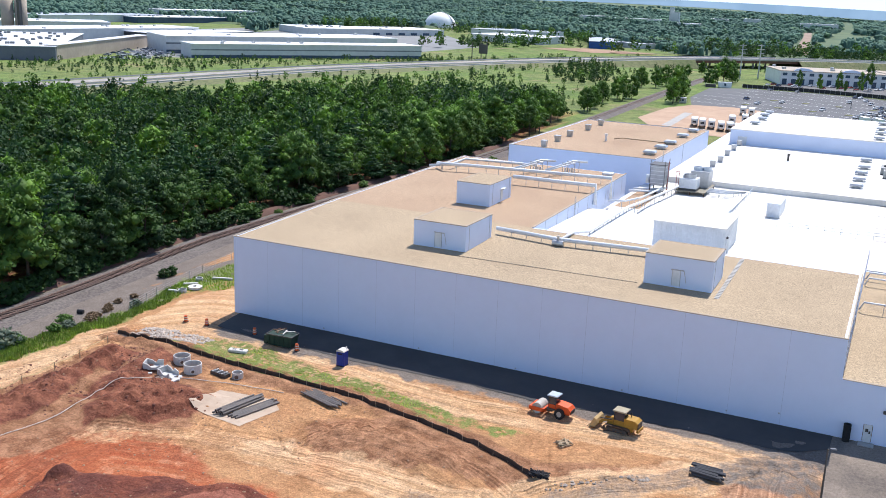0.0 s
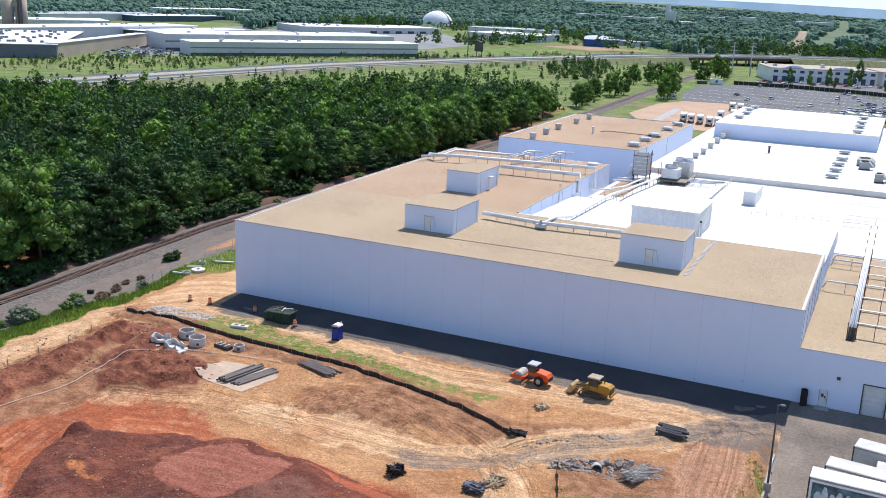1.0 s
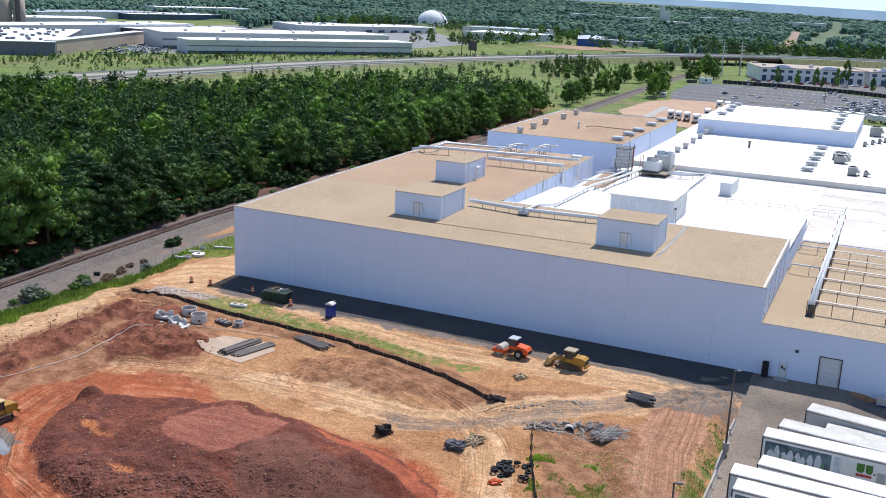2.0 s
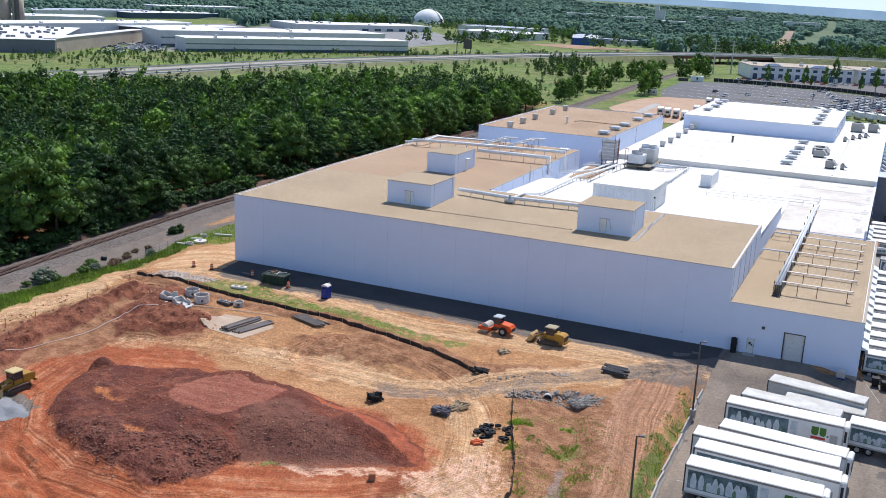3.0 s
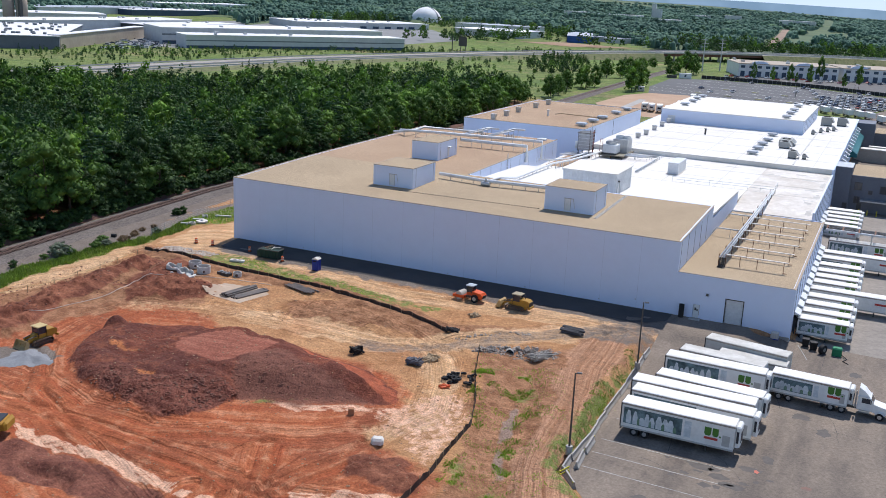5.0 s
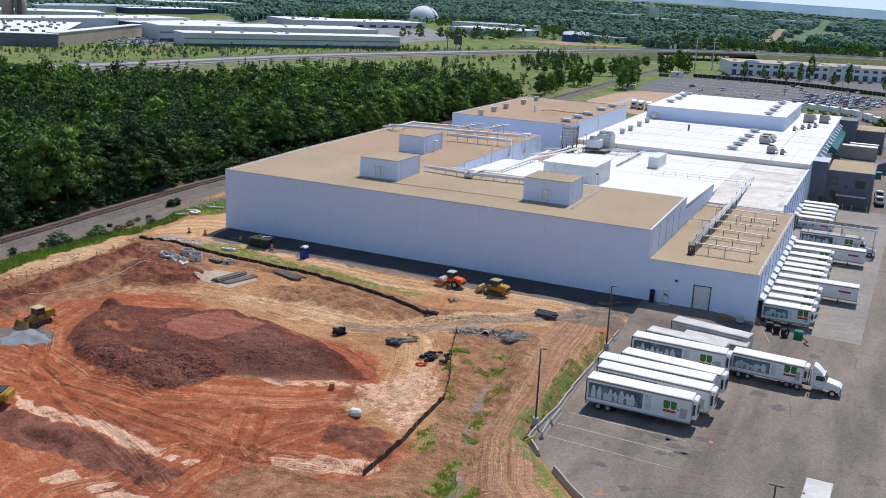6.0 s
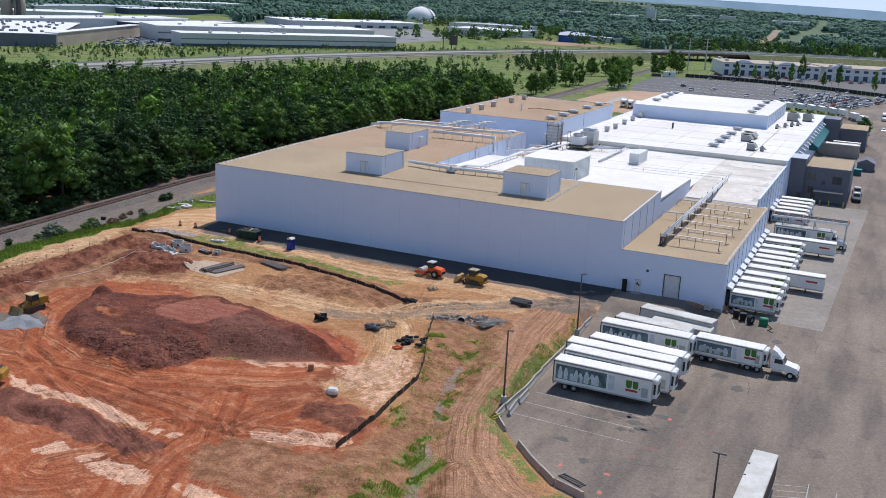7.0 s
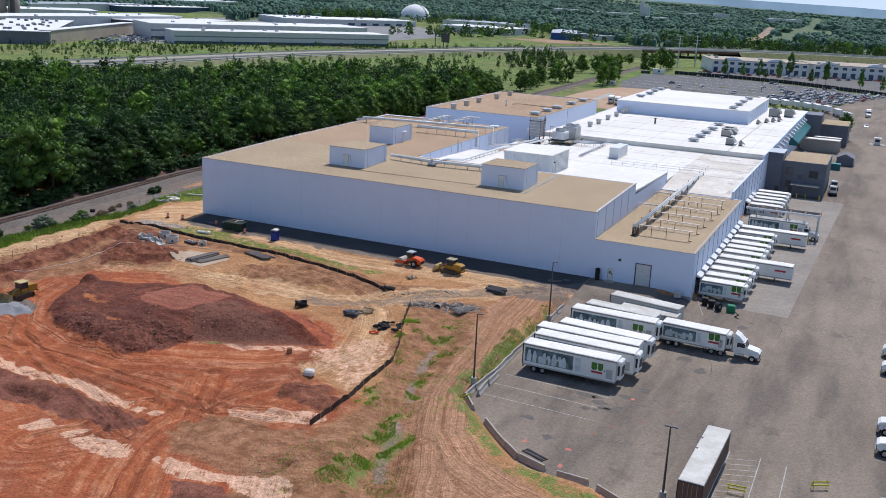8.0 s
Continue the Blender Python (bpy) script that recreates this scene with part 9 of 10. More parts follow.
def silt_fence(line, h, label, seed):
    """A sagging silt fence: fabric between stakes along a line on the ground."""
    ob = thing("silt_fence", label, "fence", "silt fences")
    rs = random.Random(seed)
    pts = []
    for (x0, y0), (x1, y1) in zip(line, line[1:]):
        k = max(1, int(math.hypot(x1 - x0, y1 - y0) / 0.7))
        pts += [(x0 + (x1 - x0) * i / k, y0 + (y1 - y0) * i / k) for i in range(k)]
    pts.append(line[-1])
    s = Shape()
    for i, (x, y) in enumerate(pts):
        z = ground_z(x, y)
        top = h * (0.72 + 0.28 * rs.random())
        dx, dy = rs.uniform(-0.12, 0.12), rs.uniform(-0.14, 0.05)
        s.v += [(x, y, z - 0.1), (x + dx * 0.5, y + dy * 0.6, z + top * 0.5), (x + dx, y + dy, z + top), (x + dx, y + dy + 0.03, z + top), (x, y + 0.04, z - 0.1)]
        if i:
            o = 5 * i
            for j in range(4):
                s.f.append((o + j - 5, o + j, o + j + 1, o + j - 4))
                s.m.append(0)
    part("fabric", s, fabric, ob, "dusty black fabric")
    sm = Shape().box(-0.03, -0.03, -0.2, 0.03, 0.03, h + 0.12).mesh("stake", stake_wood)
    for i in range(0, len(pts), 3):
        x, y = pts[i]
        part("stake", sm, None, ob, at=pose(x, y - 0.08, ground_z(x, y), rs.uniform(-6, 6), rs.uniform(-6, 6), 0))
    return ob


silt_fence(SILT_A, 0.7, "black silt fence sagging along the grass", 1)
silt_fence(SILT_B, 0.85, "black silt fence beside the drainage swale", 2)


def on_ground(ob, x, y, deg=0.0, lift=0.0):
    ob.matrix_basis = pose(x, y, ground_z(x, y) + lift, 0, 0, deg)
    return ob


# portable toilet
pt = thing("portable_toilet", "blue portable toilet with white roof", "toilet cabin")
part("cabin", Shape().soft_box(-0.58, -0.58, 0.12, 0.58, 0.58, 2.05, 0.05), potty_blue, pt)
part("base", Shape().box(-0.62, -0.62, 0, 0.62, 0.62, 0.12), black_plastic, pt)
s = Shape()
s.side([(0.62 * math.cos(a), 2.03 + 0.3 * math.sin(a)) for a in (math.pi * k / 8 for k in range(9))], -0.62, 0.62)
part("roof", s, tape_white, pt, "white arched roof")
part("door", Shape().box(-0.42, -0.62, 0.2, 0.42, -0.58, 1.9), surface("door_blue", (0.03, 0.06, 0.36), rough=0.4), pt)
part("vent", Shape().box(-0.35, -0.635, 1.65, 0.35, -0.62, 1.85), black_plastic, pt)
part("vent_pipe", Shape().cyl(0.4, 0.4, 2.1, 2.6, 0.05, 8), tape_white, pt)
on_ground(pt, 25.3, -10.2, 0)
# green skip with scrap on top
dp = thing("skip", "dark green steel skip heaped with scrap", "skip")
s = Shape().add([(-1.7, -0.95, 0.25), (1.7, -0.95, 0.25), (1.7, 0.95, 0.25), (-1.7, 0.95, 0.25), (-2.0, -1.05, 1.75), (2.0, -1.05, 1.75), (2.0, 1.05, 1.75), (-2.0, 1.05, 1.75)], [(0, 3, 2, 1), (0, 1, 5, 4), (1, 2, 6, 5), (2, 3, 7, 6), (3, 0, 4, 7), (4, 5, 6, 7)])
part("bin", s, dump_green, dp)
part("rim", Shape().box(-2.08, -1.12, 1.7, 2.08, -1.0, 1.85).box(-2.08, 1.0, 1.7, 2.08, 1.12, 1.85).box(-2.08, -1.0, 1.7, -1.95, 1.0, 1.85).box(1.95, -1.0, 1.7, 2.08, 1.0, 1.85), steel_dark, dp)
for k in range(5):
    part("rib", Shape().box(-1.6 + 0.75 * k, -1.12, 0.3, -1.5 + 0.75 * k, -1.0, 1.7), dump_green, dp)
rs = random.Random(5)
for k in range(9):
    x, y = rs.uniform(-1.6, 1.4), rs.uniform(-0.8, 0.8)
    part("scrap", Shape().box(0, 0, 0, rs.uniform(0.6, 1.6), 0.12, 0.1), rs.choice((tape_white, rust, galv, stake_wood)), dp, at=pose(x, y, 1.78 + rs.uniform(0, 0.15), rs.uniform(-10, 10), rs.uniform(-12, 12), rs.uniform(0, 180)))
part("side_box", Shape().box(-2.6, -0.7, 0.2, -2.05, 0.7, 1.4), dump_green, dp)
on_ground(dp, 14.3, -8.0, 4)
# precast rings and channel pieces
# shade inside the rings' pipe holes, coloured onto solid discs
hole_shade = surface("shaded_clay", (0.16, 0.11, 0.085), rough=0.9, fine=4)
for x, y, r, h in ((7.2, -20.6, 1.1, 1.05), (10.3, -22.2, 1.15, 1.2)):
    mh = thing("manhole_ring", "pale precast concrete manhole ring with pipe hole", "manhole ring", "precast pieces")
    part("ring", Shape().ring(0, 0, 0, h, r, 0.11, 24), precast, mh)
    part("pipe_opening", Shape().tube([(0.42 * r, -0.80 * r, 0.5), (0.53 * r, -0.94 * r, 0.5)], 0.33, 14), tape_white, mh)
    part("pipe_hole", Shape().tube([(0.5 * r, -0.90 * r, 0.5), (0.545 * r, -0.96 * r, 0.5)], 0.2, 12), hole_shade, mh)
    on_ground(mh, x, y, 10)
sm_ = thing("manhole_ring", "small precast concrete ring on bare earth", "manhole ring", "precast pieces")
part("ring", Shape().ring(0, 0, 0, 0.75, 0.72, 0.12, 20), precast, sm_)
part("pipe_hole", Shape().tube([(0.3, -0.6, 0.35), (0.36, -0.74, 0.35)], 0.24, 12), hole_shade, sm_)
on_ground(sm_, 16.2, -20.7)
for x, y, a, k in ((6.0, -24.6, 25, 0), (8.6, -24.9, -10, 1)):
    bx = thing("precast_trough", "broken open precast concrete trough", "trough", "precast pieces")
    part("floor", Shape().box(-1.1, -0.8, 0, 1.1, 0.8, 0.15), precast, bx)
    part("side", Shape().side([(-1.1, 0.1), (1.1, 0.1), (1.1, 0.9 - 0.3 * k), (0.4, 0.85), (0.1, 0.45), (-0.4, 0.8), (-1.1, 0.95)], 0.68, 0.82), precast, bx)
    part("side", Shape().side([(-1.1, 0.1), (1.1, 0.1), (1.1, 0.75), (0.5, 0.35), (-0.1, 0.35), (-0.6, 0.8), (-1.1, 0.8)], -0.82, -0.68), precast, bx)
    part("end", Shape().box(-1.15, -0.8, 0, -1.0, 0.8, 0.9), precast, bx)
    on_ground(bx, x, y, a)
rs = random.Random(52)
for k in range(9):
    x, y = 8.4 + rs.uniform(-2.2, 2.2), -25.3 + rs.uniform(-0.9, 0.9)
    q = rs.uniform(0.2, 0.5)
    on_ground(single("concrete_piece", Shape().soft_box(-q, -q * 0.7, 0, q, q * 0.6, q * 0.5, 0.06), precast, "broken piece of pale concrete on earth", "rubble", "broken concrete"), x, y, rs.uniform(0, 180))
fm = thing("steel_form", "dark steel pipe form lying by the rings", "form")
part("frame", Shape().box(-1.3, -0.5, 0, 1.3, 0.5, 0.45), steel_dark, fm)
for k in range(3):
    part("cradle", Shape().tube([(-0.9 + 0.8 * k, -0.5, 0.5), (-0.6 + 0.8 * k, 0, 0.65), (-0.9 + 0.8 * k, 0.5, 0.5)], 0.08, 8), tape_white, fm)
on_ground(fm, 13.9, -21.2, -8)
# pipe stacks
def pipe_stack(x, y, deg, n_, L, r, mat, label, layers=1):
    ob = thing("pipe_stack", label, "pipe stack", "pipe stacks")
    rs_ = random.Random(int(x * 10))
    for j in range(layers):
        for k in range(n_ - j):
            o = (k + 0.5 * j - n_ / 2) * r * 2.08
            l_ = L * rs_.uniform(0.92, 1.05)
            s_ = rs_.uniform(-0.5, 0.5)
            pp = part("pipe", Shape().tube([(-l_ / 2 + s_, o, r + j * r * 1.75), (l_ / 2 + s_, o + rs_.uniform(-0.14, 0.14), r + j * r * 1.75)], r, 10), mat, ob)
            # black end disc, coloured as the shade inside an open pipe
            part("pipe_mouth", Shape().tube([(-l_ / 2 + s_ - 0.01, o, r + j * r * 1.75), (-l_ / 2 + s_ + 0.02, o, r + j * r * 1.75)], r * 0.8, 10), black_plastic, pp)
    for d_ in (-L * 0.3, L * 0.3):
        part("batten", Shape().box(d_, -n_ * r * 1.15, -0.04, d_ + 0.12, n_ * r * 1.15, 0.0), stake_wood, ob)
    return on_ground(ob, x, y, deg, 0.06)


pipe_stack(21.6, -27.6, 78, 5, 6.2, 0.14, pipe_dark, "stack of dark iron pipes on pale earth", 2)
pipe_stack(23.6, -27.4, 74, 6, 6.4, 0.13, pipe_dark, "loose row of dark iron pipes", 1)
pipe_stack(29.3, -20.9, -18, 8, 5.8, 0.12, pipe_dark, "row of long dark pipes beside the silt fence", 1)
pipe_stack(74.7, -17.3, -6, 8, 3.2, 0.15, surface("grey_black_pipe", (0.095, 0.095, 0.10), (0.05, 0.05, 0.055), 0.7, fine=4), "low heap of black plastic pipes on gravel", 2)
sheet("pale_slab", [(17, -31), (16.8, -25), (24, -24), (26.3, -26), (25, -32)], lambda x, y: ground_z(x, y), 1.2, surface("washed_fines", (0.50, 0.39, 0.29), (0.42, 0.31, 0.22), 0.9, big=0.3, fine=1.5), "pale washed-out fines under the pipes", "bare patch", 0.05)
wf = thing("concrete_plank", "white precast plank lying on grass", "plank")
part("plank", Shape().soft_box(-1.35, -0.45, 0.05, 1.35, 0.45, 0.4, 0.08), tape_white, wf)
# flat dark plates, coloured as the shade inside its recesses
for x in (-0.5, 0.5):
    part("recess", Shape().box(x - 0.3, -0.2, 0.4, x + 0.3, 0.2, 0.41), steel_dark, wf)
on_ground(wf, 10.6, -13.2, 12)
# lids and beams near the railway fence
ldp = thing("tank_lid", "round white concrete tank lid on grass", "lid")
part("disc", Shape().cyl(0, 0, 0.1, 0.45, 1.15, 28), tape_white, ldp)
part("neck", Shape().ring(0, 0, 0.45, 0.6, 0.3, 0.06, 14), precast, ldp)
on_ground(ldp, -12.7, 6.2)
for x, y, r in ((-13.3, 3.8, 0.7), (-15.2, 10.3, 0.6)):
    mr = thing("manhole_ring", "low precast ring standing in grass", "manhole ring", "precast pieces")
    part("ring", Shape().ring(0, 0, 0, 0.5, r, 0.12, 20), precast, mr)
    on_ground(mr, x, y)
for x, y, a, L_ in ((-14.6, 7.4, 35, 2.4), (-12.2, 12.6, 20, 3.4), (-14.4, 3.0, 10, 2.0)):
    bm_ = single("concrete_beam", Shape().soft_box(-L_ / 2, -0.25, 0, L_ / 2, 0.25, 0.35, 0.06), precast, "pale concrete beam lying in grass", "beam", "precast pieces")
    on_ground(bm_, x, y, a, 0.05)
single("drum", Shape().tube([(-0.45, 0, 0.35), (0.45, 0, 0.35)], 0.35, 14), black_plastic, "black drum lying beside the ballast", "drum", at=pose(-18.6, -12.7, 0.0, 0, 0, 20))
# traffic barrels
tb = thing("traffic_barrel", "orange and white traffic barrel", "traffic barrel", "traffic barrels")
part("body", Shape().tube([(0, 0, 0.05), (0, 0, 1.0)], 0.28, 14, radii=[0.29, 0.22]), orange_plastic, tb)
part("base", Shape().cyl(0, 0, 0, 0.08, 0.4, 14), rubber, tb)
for z in (0.35, 0.65):
    part("band", Shape().tube([(0, 0, z), (0, 0, z + 0.13)], 0.285 - 0.05 * z, 14), tape_white, tb)
on_ground(tb, -3.4, -7.2)
for x, y in ((0.2, -6.9), (8.2, -6.2), (17.2, -8.8), (45.6, -9.8)):
    if x < 40:
        copy_thing(tb, pose(x, y, ground_z(x, y)))
# hose across the earth, and warning tape on stakes
hp = [(3.3, -53.5), (4.8, -47), (6.0, -41.2), (5.3, -37), (5.1, -33), (5.6, -29.5), (7.4, -26.6), (12, -24), (18, -22.6), (24, -21.8)]
hp = refine(hp, 2)
single("hose", Shape().tube([(x, y, ground_z(x, y) + 0.12) for x, y in hp], 0.05, 6), surface("dusty_hose", (0.66, 0.58, 0.50), rough=0.7), "long white hose lying over the earth", "hose")
tape_tan = surface("faded_tape", (0.58, 0.46, 0.22), rough=0.7)
tp = thing("warning_tape", "faded yellow tape strung between wooden stakes", "tape")
tpts = [(-7.2, -52), (-5.3, -45.5), (-4.4, -41), (-3.8, -36.6), (-4.4, -31), (-5.2, -26), (-6.2, -20)]
for x, y in tpts:
    part("stake", Shape().box(x - 0.04, y - 0.04, ground_z(x, y) - 0.2, x + 0.04, y + 0.04, ground_z(x, y) + 1.2), stake_wood, tp)
for a, c in zip(tpts, tpts[1:]):
    mid_ = ((a[0] + c[0]) / 2, (a[1] + c[1]) / 2)
    part("tape", Shape().tube([(a[0], a[1], ground_z(*a) + 1.0), (mid_[0], mid_[1], ground_z(*mid_) + 0.75), (c[0], c[1], ground_z(*c) + 1.0)], 0.035, 5), tape_tan, tp)
# mesh fence by the railway
wfn = thing("wire_fence", "old wire fence with grey steel posts by the railway", "fence")
fpts = [(-13.5, -8), (-14.6, -3), (-16, 3), (-17, 10), (-18, 18), (-18.5, 28), (-19, 40)]
for (x0, y0), (x1, y1) in zip(fpts, fpts[1:]):
    for i in range(2):
        x, y = x0 + (x1 - x0) * i / 2, y0 + (y1 - y0) * i / 2
        part("post", Shape().tube([(x, y, ground_z(x, y) - 0.2), (x, y, ground_z(x, y) + 1.45)], 0.035, 6), galv, wfn)
    for h_ in (0.3, 0.7, 1.05, 1.4):
        part("wire", Shape().tube([(x0, y0, ground_z(x0, y0) + h_), (x1, y1, ground_z(x1, y1) + h_)], 0.018, 4), galv, wfn)


# loose stones
def stone_shape(rs_, r):
    s_ = Shape()
    k = 6
    s_.v = [(rs_.uniform(-0.2, 0.2) * r, rs_.uniform(-0.2, 0.2) * r, r * rs_.uniform(0.6, 0.9))]
    for j in range(k):
        a = 2 * math.pi * j / k
        q = r * rs_.uniform(0.75, 1.1)
        s_.v.append((q * math.cos(a), q * math.sin(a), r * rs_.uniform(0.1, 0.45)))
    for j in range(k):
        a = 2 * math.pi * j / k
        q = r * rs_.uniform(0.6, 0.9)
        s_.v.append((q * math.cos(a), q * math.sin(a), -r * 0.4))
    for j in range(k):
        s_.f.append((0, 1 + j, 1 + (j + 1) % k))
        s_.f.append((1 + j, 7 + j, 7 + (j + 1) % k, 1 + (j + 1) % k))
    s_.m = [0] * len(s_.f)
    return s_


rock_grey = surface("pale_rock", (0.42, 0.36, 0.30), (0.25, 0.21, 0.175), 0.9, big=1.2, fine=5, vary=0.25)
clod_red = surface("earth_clod", (0.22, 0.085, 0.055), (0.13, 0.065, 0.05), 0.95, big=1.0, fine=5)
clod_tan = surface("tan_clod", (0.36, 0.24, 0.15), (0.26, 0.16, 0.10), 0.95, big=1.0, fine=5)
rs = random.Random(21)
stones = [stone_shape(rs, 0.5).mesh("rock", rock_grey) for _ in range(5)]
for k in range(120):  # boulders at the head of the swale, round the culvert mouth
    f = rs.random()
    x, y = 64.9 + 7.0 * f + rs.uniform(-0.6, 0.6), -31.6 + 4.4 * f + rs.uniform(-1.2, 1.2)
    sc = 0.34 + 0.72 * rs.random() ** 2
    if math.hypot(x - 69.3, y + 30.0) < 0.75 + 0.4 * sc:
        continue
    tagged(part("rock", rs.choice(stones), None, None, at=pose(x, y, ground_z(x, y) + 0.05, rs.uniform(-25, 25), rs.uniform(-25, 25), rs.uniform(0, 360)) @ Matrix.Diagonal((sc, sc * rs.uniform(0.7, 1), sc * rs.uniform(1.0, 1.5), 1))), "grey boulder in a heap at the swale", "rock", "swale boulders")
for k in range(40):  # row of stones along the upper bank
    f = rs.random()
    x, y = 60.5 + 9 * f + rs.uniform(-0.3, 0.3), -28.4 + 7.6 * f + rs.uniform(-0.5, 0.5)
    sc = rs.uniform(0.2, 0.6)
    tagged(part("rock", rs.choice(stones), None, None, at=pose(x, y, ground_z(x, y), 0, 0, rs.uniform(0, 360)) @ Matrix.Diagonal((sc, sc, sc, 1))), "pale stone in a row on the bank", "rock", "bank stones")


def scatter(name, label, count, place, size, mat, seed):
    """Stones past counting, joined into one mesh."""
    rs_ = random.Random(seed)
    base = [stone_shape(rs_, 1.0) for _ in range(4)]
    xs, ys_ = place(count, seed)
    zs = ground_at(xs, ys_)
    s_ = Shape()
    for x, y, z in zip(xs, ys_, zs):
        b_ = rs_.choice(base)
        r = size[0] + (size[1] - size[0]) * rs_.random() ** 3
        a = rs_.uniform(0, 6.28)
        ca, sa = math.cos(a) * r, math.sin(a) * r
        o = len(s_.v)
        s_.v += [(x + ca * q[0] - sa * q[1], y + sa * q[0] + ca * q[1], z + r * q[2] * 0.9) for q in b_.v]
        s_.f += [tuple(o + i for i in f_) for f_ in b_.f]
    s_.m = [0] * len(s_.f)
    tagged(new(name, s_.mesh(name, mat)), label, "stones", kind="stuff")


def in_poly(poly):
    xs, ys_ = [q[0] for q in poly], [q[1] for q in poly]

    def place(count, seed):
        r = np.random.RandomState(seed)
        x, y = r.uniform(min(xs), max(xs), count * 6), r.uniform(min(ys_), max(ys_), count * 6)
        k = inside(x, y, poly) & (grain(x, y, 5, seed + 400) + 0.25 * r.uniform(-1, 1, len(x)) > 0.5)
        return x[k][:count], y[k][:count]
    return place


scatter("earth_clods", "dark red clods and stones over the spoil heap", 1700, in_poly([(17, -53), (19, -62), (28, -68), (43, -68), (50, -61), (60, -55), (46, -52), (42, -58), (33, -58), (28, -51)]), (0.04, 0.18), clod_red, 31)
scatter("earth_clods", "dark clods at the foot of the heap", 1100, in_poly(LIP), (0.05, 0.25), clod_red, 32)
scatter("earth_clods", "reddish clods over churned earth", 1500, in_poly([(-5, -20), (4, -19), (11, -26), (20, -28), (19, -34), (9, -37), (2, -45), (6, -60), (-2, -62), (-10, -45), (-9, -28)]), (0.04, 0.24), clod_red, 33)
scatter("small_stones", "small tan clods over the bare earth", 2600, in_poly([(-6, -24), (30, -20), (60, -24), (84, -20), (85, -60), (84, -90), (40, -98), (20, -70)]), (0.04, 0.17), clod_tan, 34)
scatter("rubble", "pale rubble beside the drive", 800, in_poly([(-9, -16), (-2, -16), (4, -14.5), (5, -11.5), (0, -10.5), (-6, -12)]), (0.08, 0.40), surface("pale_rubble", (0.56, 0.48, 0.40), (0.38, 0.31, 0.255), 0.9, big=1.2, fine=5), 35)
scatter("rubble", "brown clods and rubble beside the swale", 150, in_poly([(74, -80), (79, -79), (80, -86), (77, -90), (73, -86)]), (0.05, 0.22), clod_tan, 36)
scatter("rubble", "grey stones at the swale head", 300, in_poly([(64, -33), (72, -27), (76, -26), (76, -29), (70, -31)]), (0.08, 0.3), rock_grey, 37)
# grey gravel heap by the loader
gp = Shape()
nr, na_ = 8, 26
for j in range(nr + 1):
    for k in range(na_):
        a = 2 * math.pi * k / na_
        rr = 3.4 * j / nr * (1 + 0.16 * math.sin(3 * a + 1) + 0.08 * math.sin(7 * a))
        x, y = 15.8 + rr * math.cos(a), -65.2 + rr * 0.9 * math.sin(a)
        gp.v.append((x, y, ground_z(x, y) + 1.0 * (1 - j / nr) ** 1.15 - 0.03 + 0.1 * math.sin(5 * a) * (j / nr) * (1 - j / nr)))
for j in range(nr):
    for k in range(na_):
        gp.f.append((j * na_ + k, (j + 1) * na_ + k, (j + 1) * na_ + (k + 1) % na_, j * na_ + (k + 1) % na_))
        gp.m.append(0)
single("gravel_mound", gp, surface("blue_grey_gravel", (0.26, 0.27, 0.28), (0.20, 0.205, 0.215), 0.95, big=0.5, fine=4, bump=0.04), "low heap of blue-grey gravel", "gravel heap", smooth=True)
# tyres, bundles and boards by the second fence
ty = Shape().ring(0, 0, 0, 0.22, 0.38, 0.16, 18).mesh("tyre", rubber)
rs = random.Random(8)
for k in range(26):
    x, y = rs.uniform(65.4, 69.3), rs.uniform(-43.8, -40.6)
    tagged(part("tyre", ty, None, None, at=pose(x, y, ground_z(x, y) + rs.choice((0.0, 0.0, 0.24)), rs.uniform(-12, 12), rs.uniform(-12, 12), 0)), "worn black tyre in a scattered heap", "tyre", "scrap tyres")


def bundle(x, y, w, d, h, n_, mat, label, cat, seed, r=0.09):
    """A crumpled heap of bent strips and folds."""
    rs_ = random.Random(seed)
    s_ = Shape()
    for k in range(n_):
        a = rs_.uniform(0, 6.28)
        q = [(rs_.uniform(-w, w) * 0.5, rs_.uniform(-d, d) * 0.5, rs_.uniform(0.05, h)) for _ in range(4)]
        s_.tube(q, r, 5, radii=[r * 0.8, r * 1.5, r * 1.4, r * 0.7])
    ob_ = single("debris_pile", s_, mat, label, cat, kind="stuff")
    return on_ground(ob_, x, y, rs_.uniform(0, 90))


bundle(51.4, -41.3, 1.9, 1.4, 1.1, 30, black_plastic, "crumpled heap of black plastic sheeting", "plastic heap", 1)
bundle(59.8, -40.4, 2.1, 1.6, 0.8, 40, surface("bundled_steel", (0.14, 0.14, 0.16), rough=0.6, metal=0.3), "bundle of dark reinforcing steel", "steel bundle", 2)
bundle(61.0, -38.0, 3.2, 2.2, 0.5, 22, stake_wood, "scattered broken boards and sticks", "boards", 3, 0.06)
bundle(58.7, -17.8, 2.0, 1.4, 0.4, 12, stake_wood, "few broken boards on brown earth", "boards", 4)
bundle(73.6, -28.4, 4.6, 2.6, 0.6, 80, surface("grey_sticks", (0.46, 0.42, 0.37), (0.33, 0.30, 0.26), 0.8, fine=5), "tangled heap of grey sticks and wire", "brushwood", 5, 0.035)
cv_ = thing("culvert", "dark concrete culvert mouth among boulders", "culvert")
part("pipe", Shape().ring(0, 0, 0, 1.3, 0.62, 0.1, 18), concrete, cv_)
# black disc gives the culvert's inside its shade by colour
part("dark_mouth", Shape().cyl(0, 0, 0.3, 0.32, 0.52, 18), black_plastic, cv_)
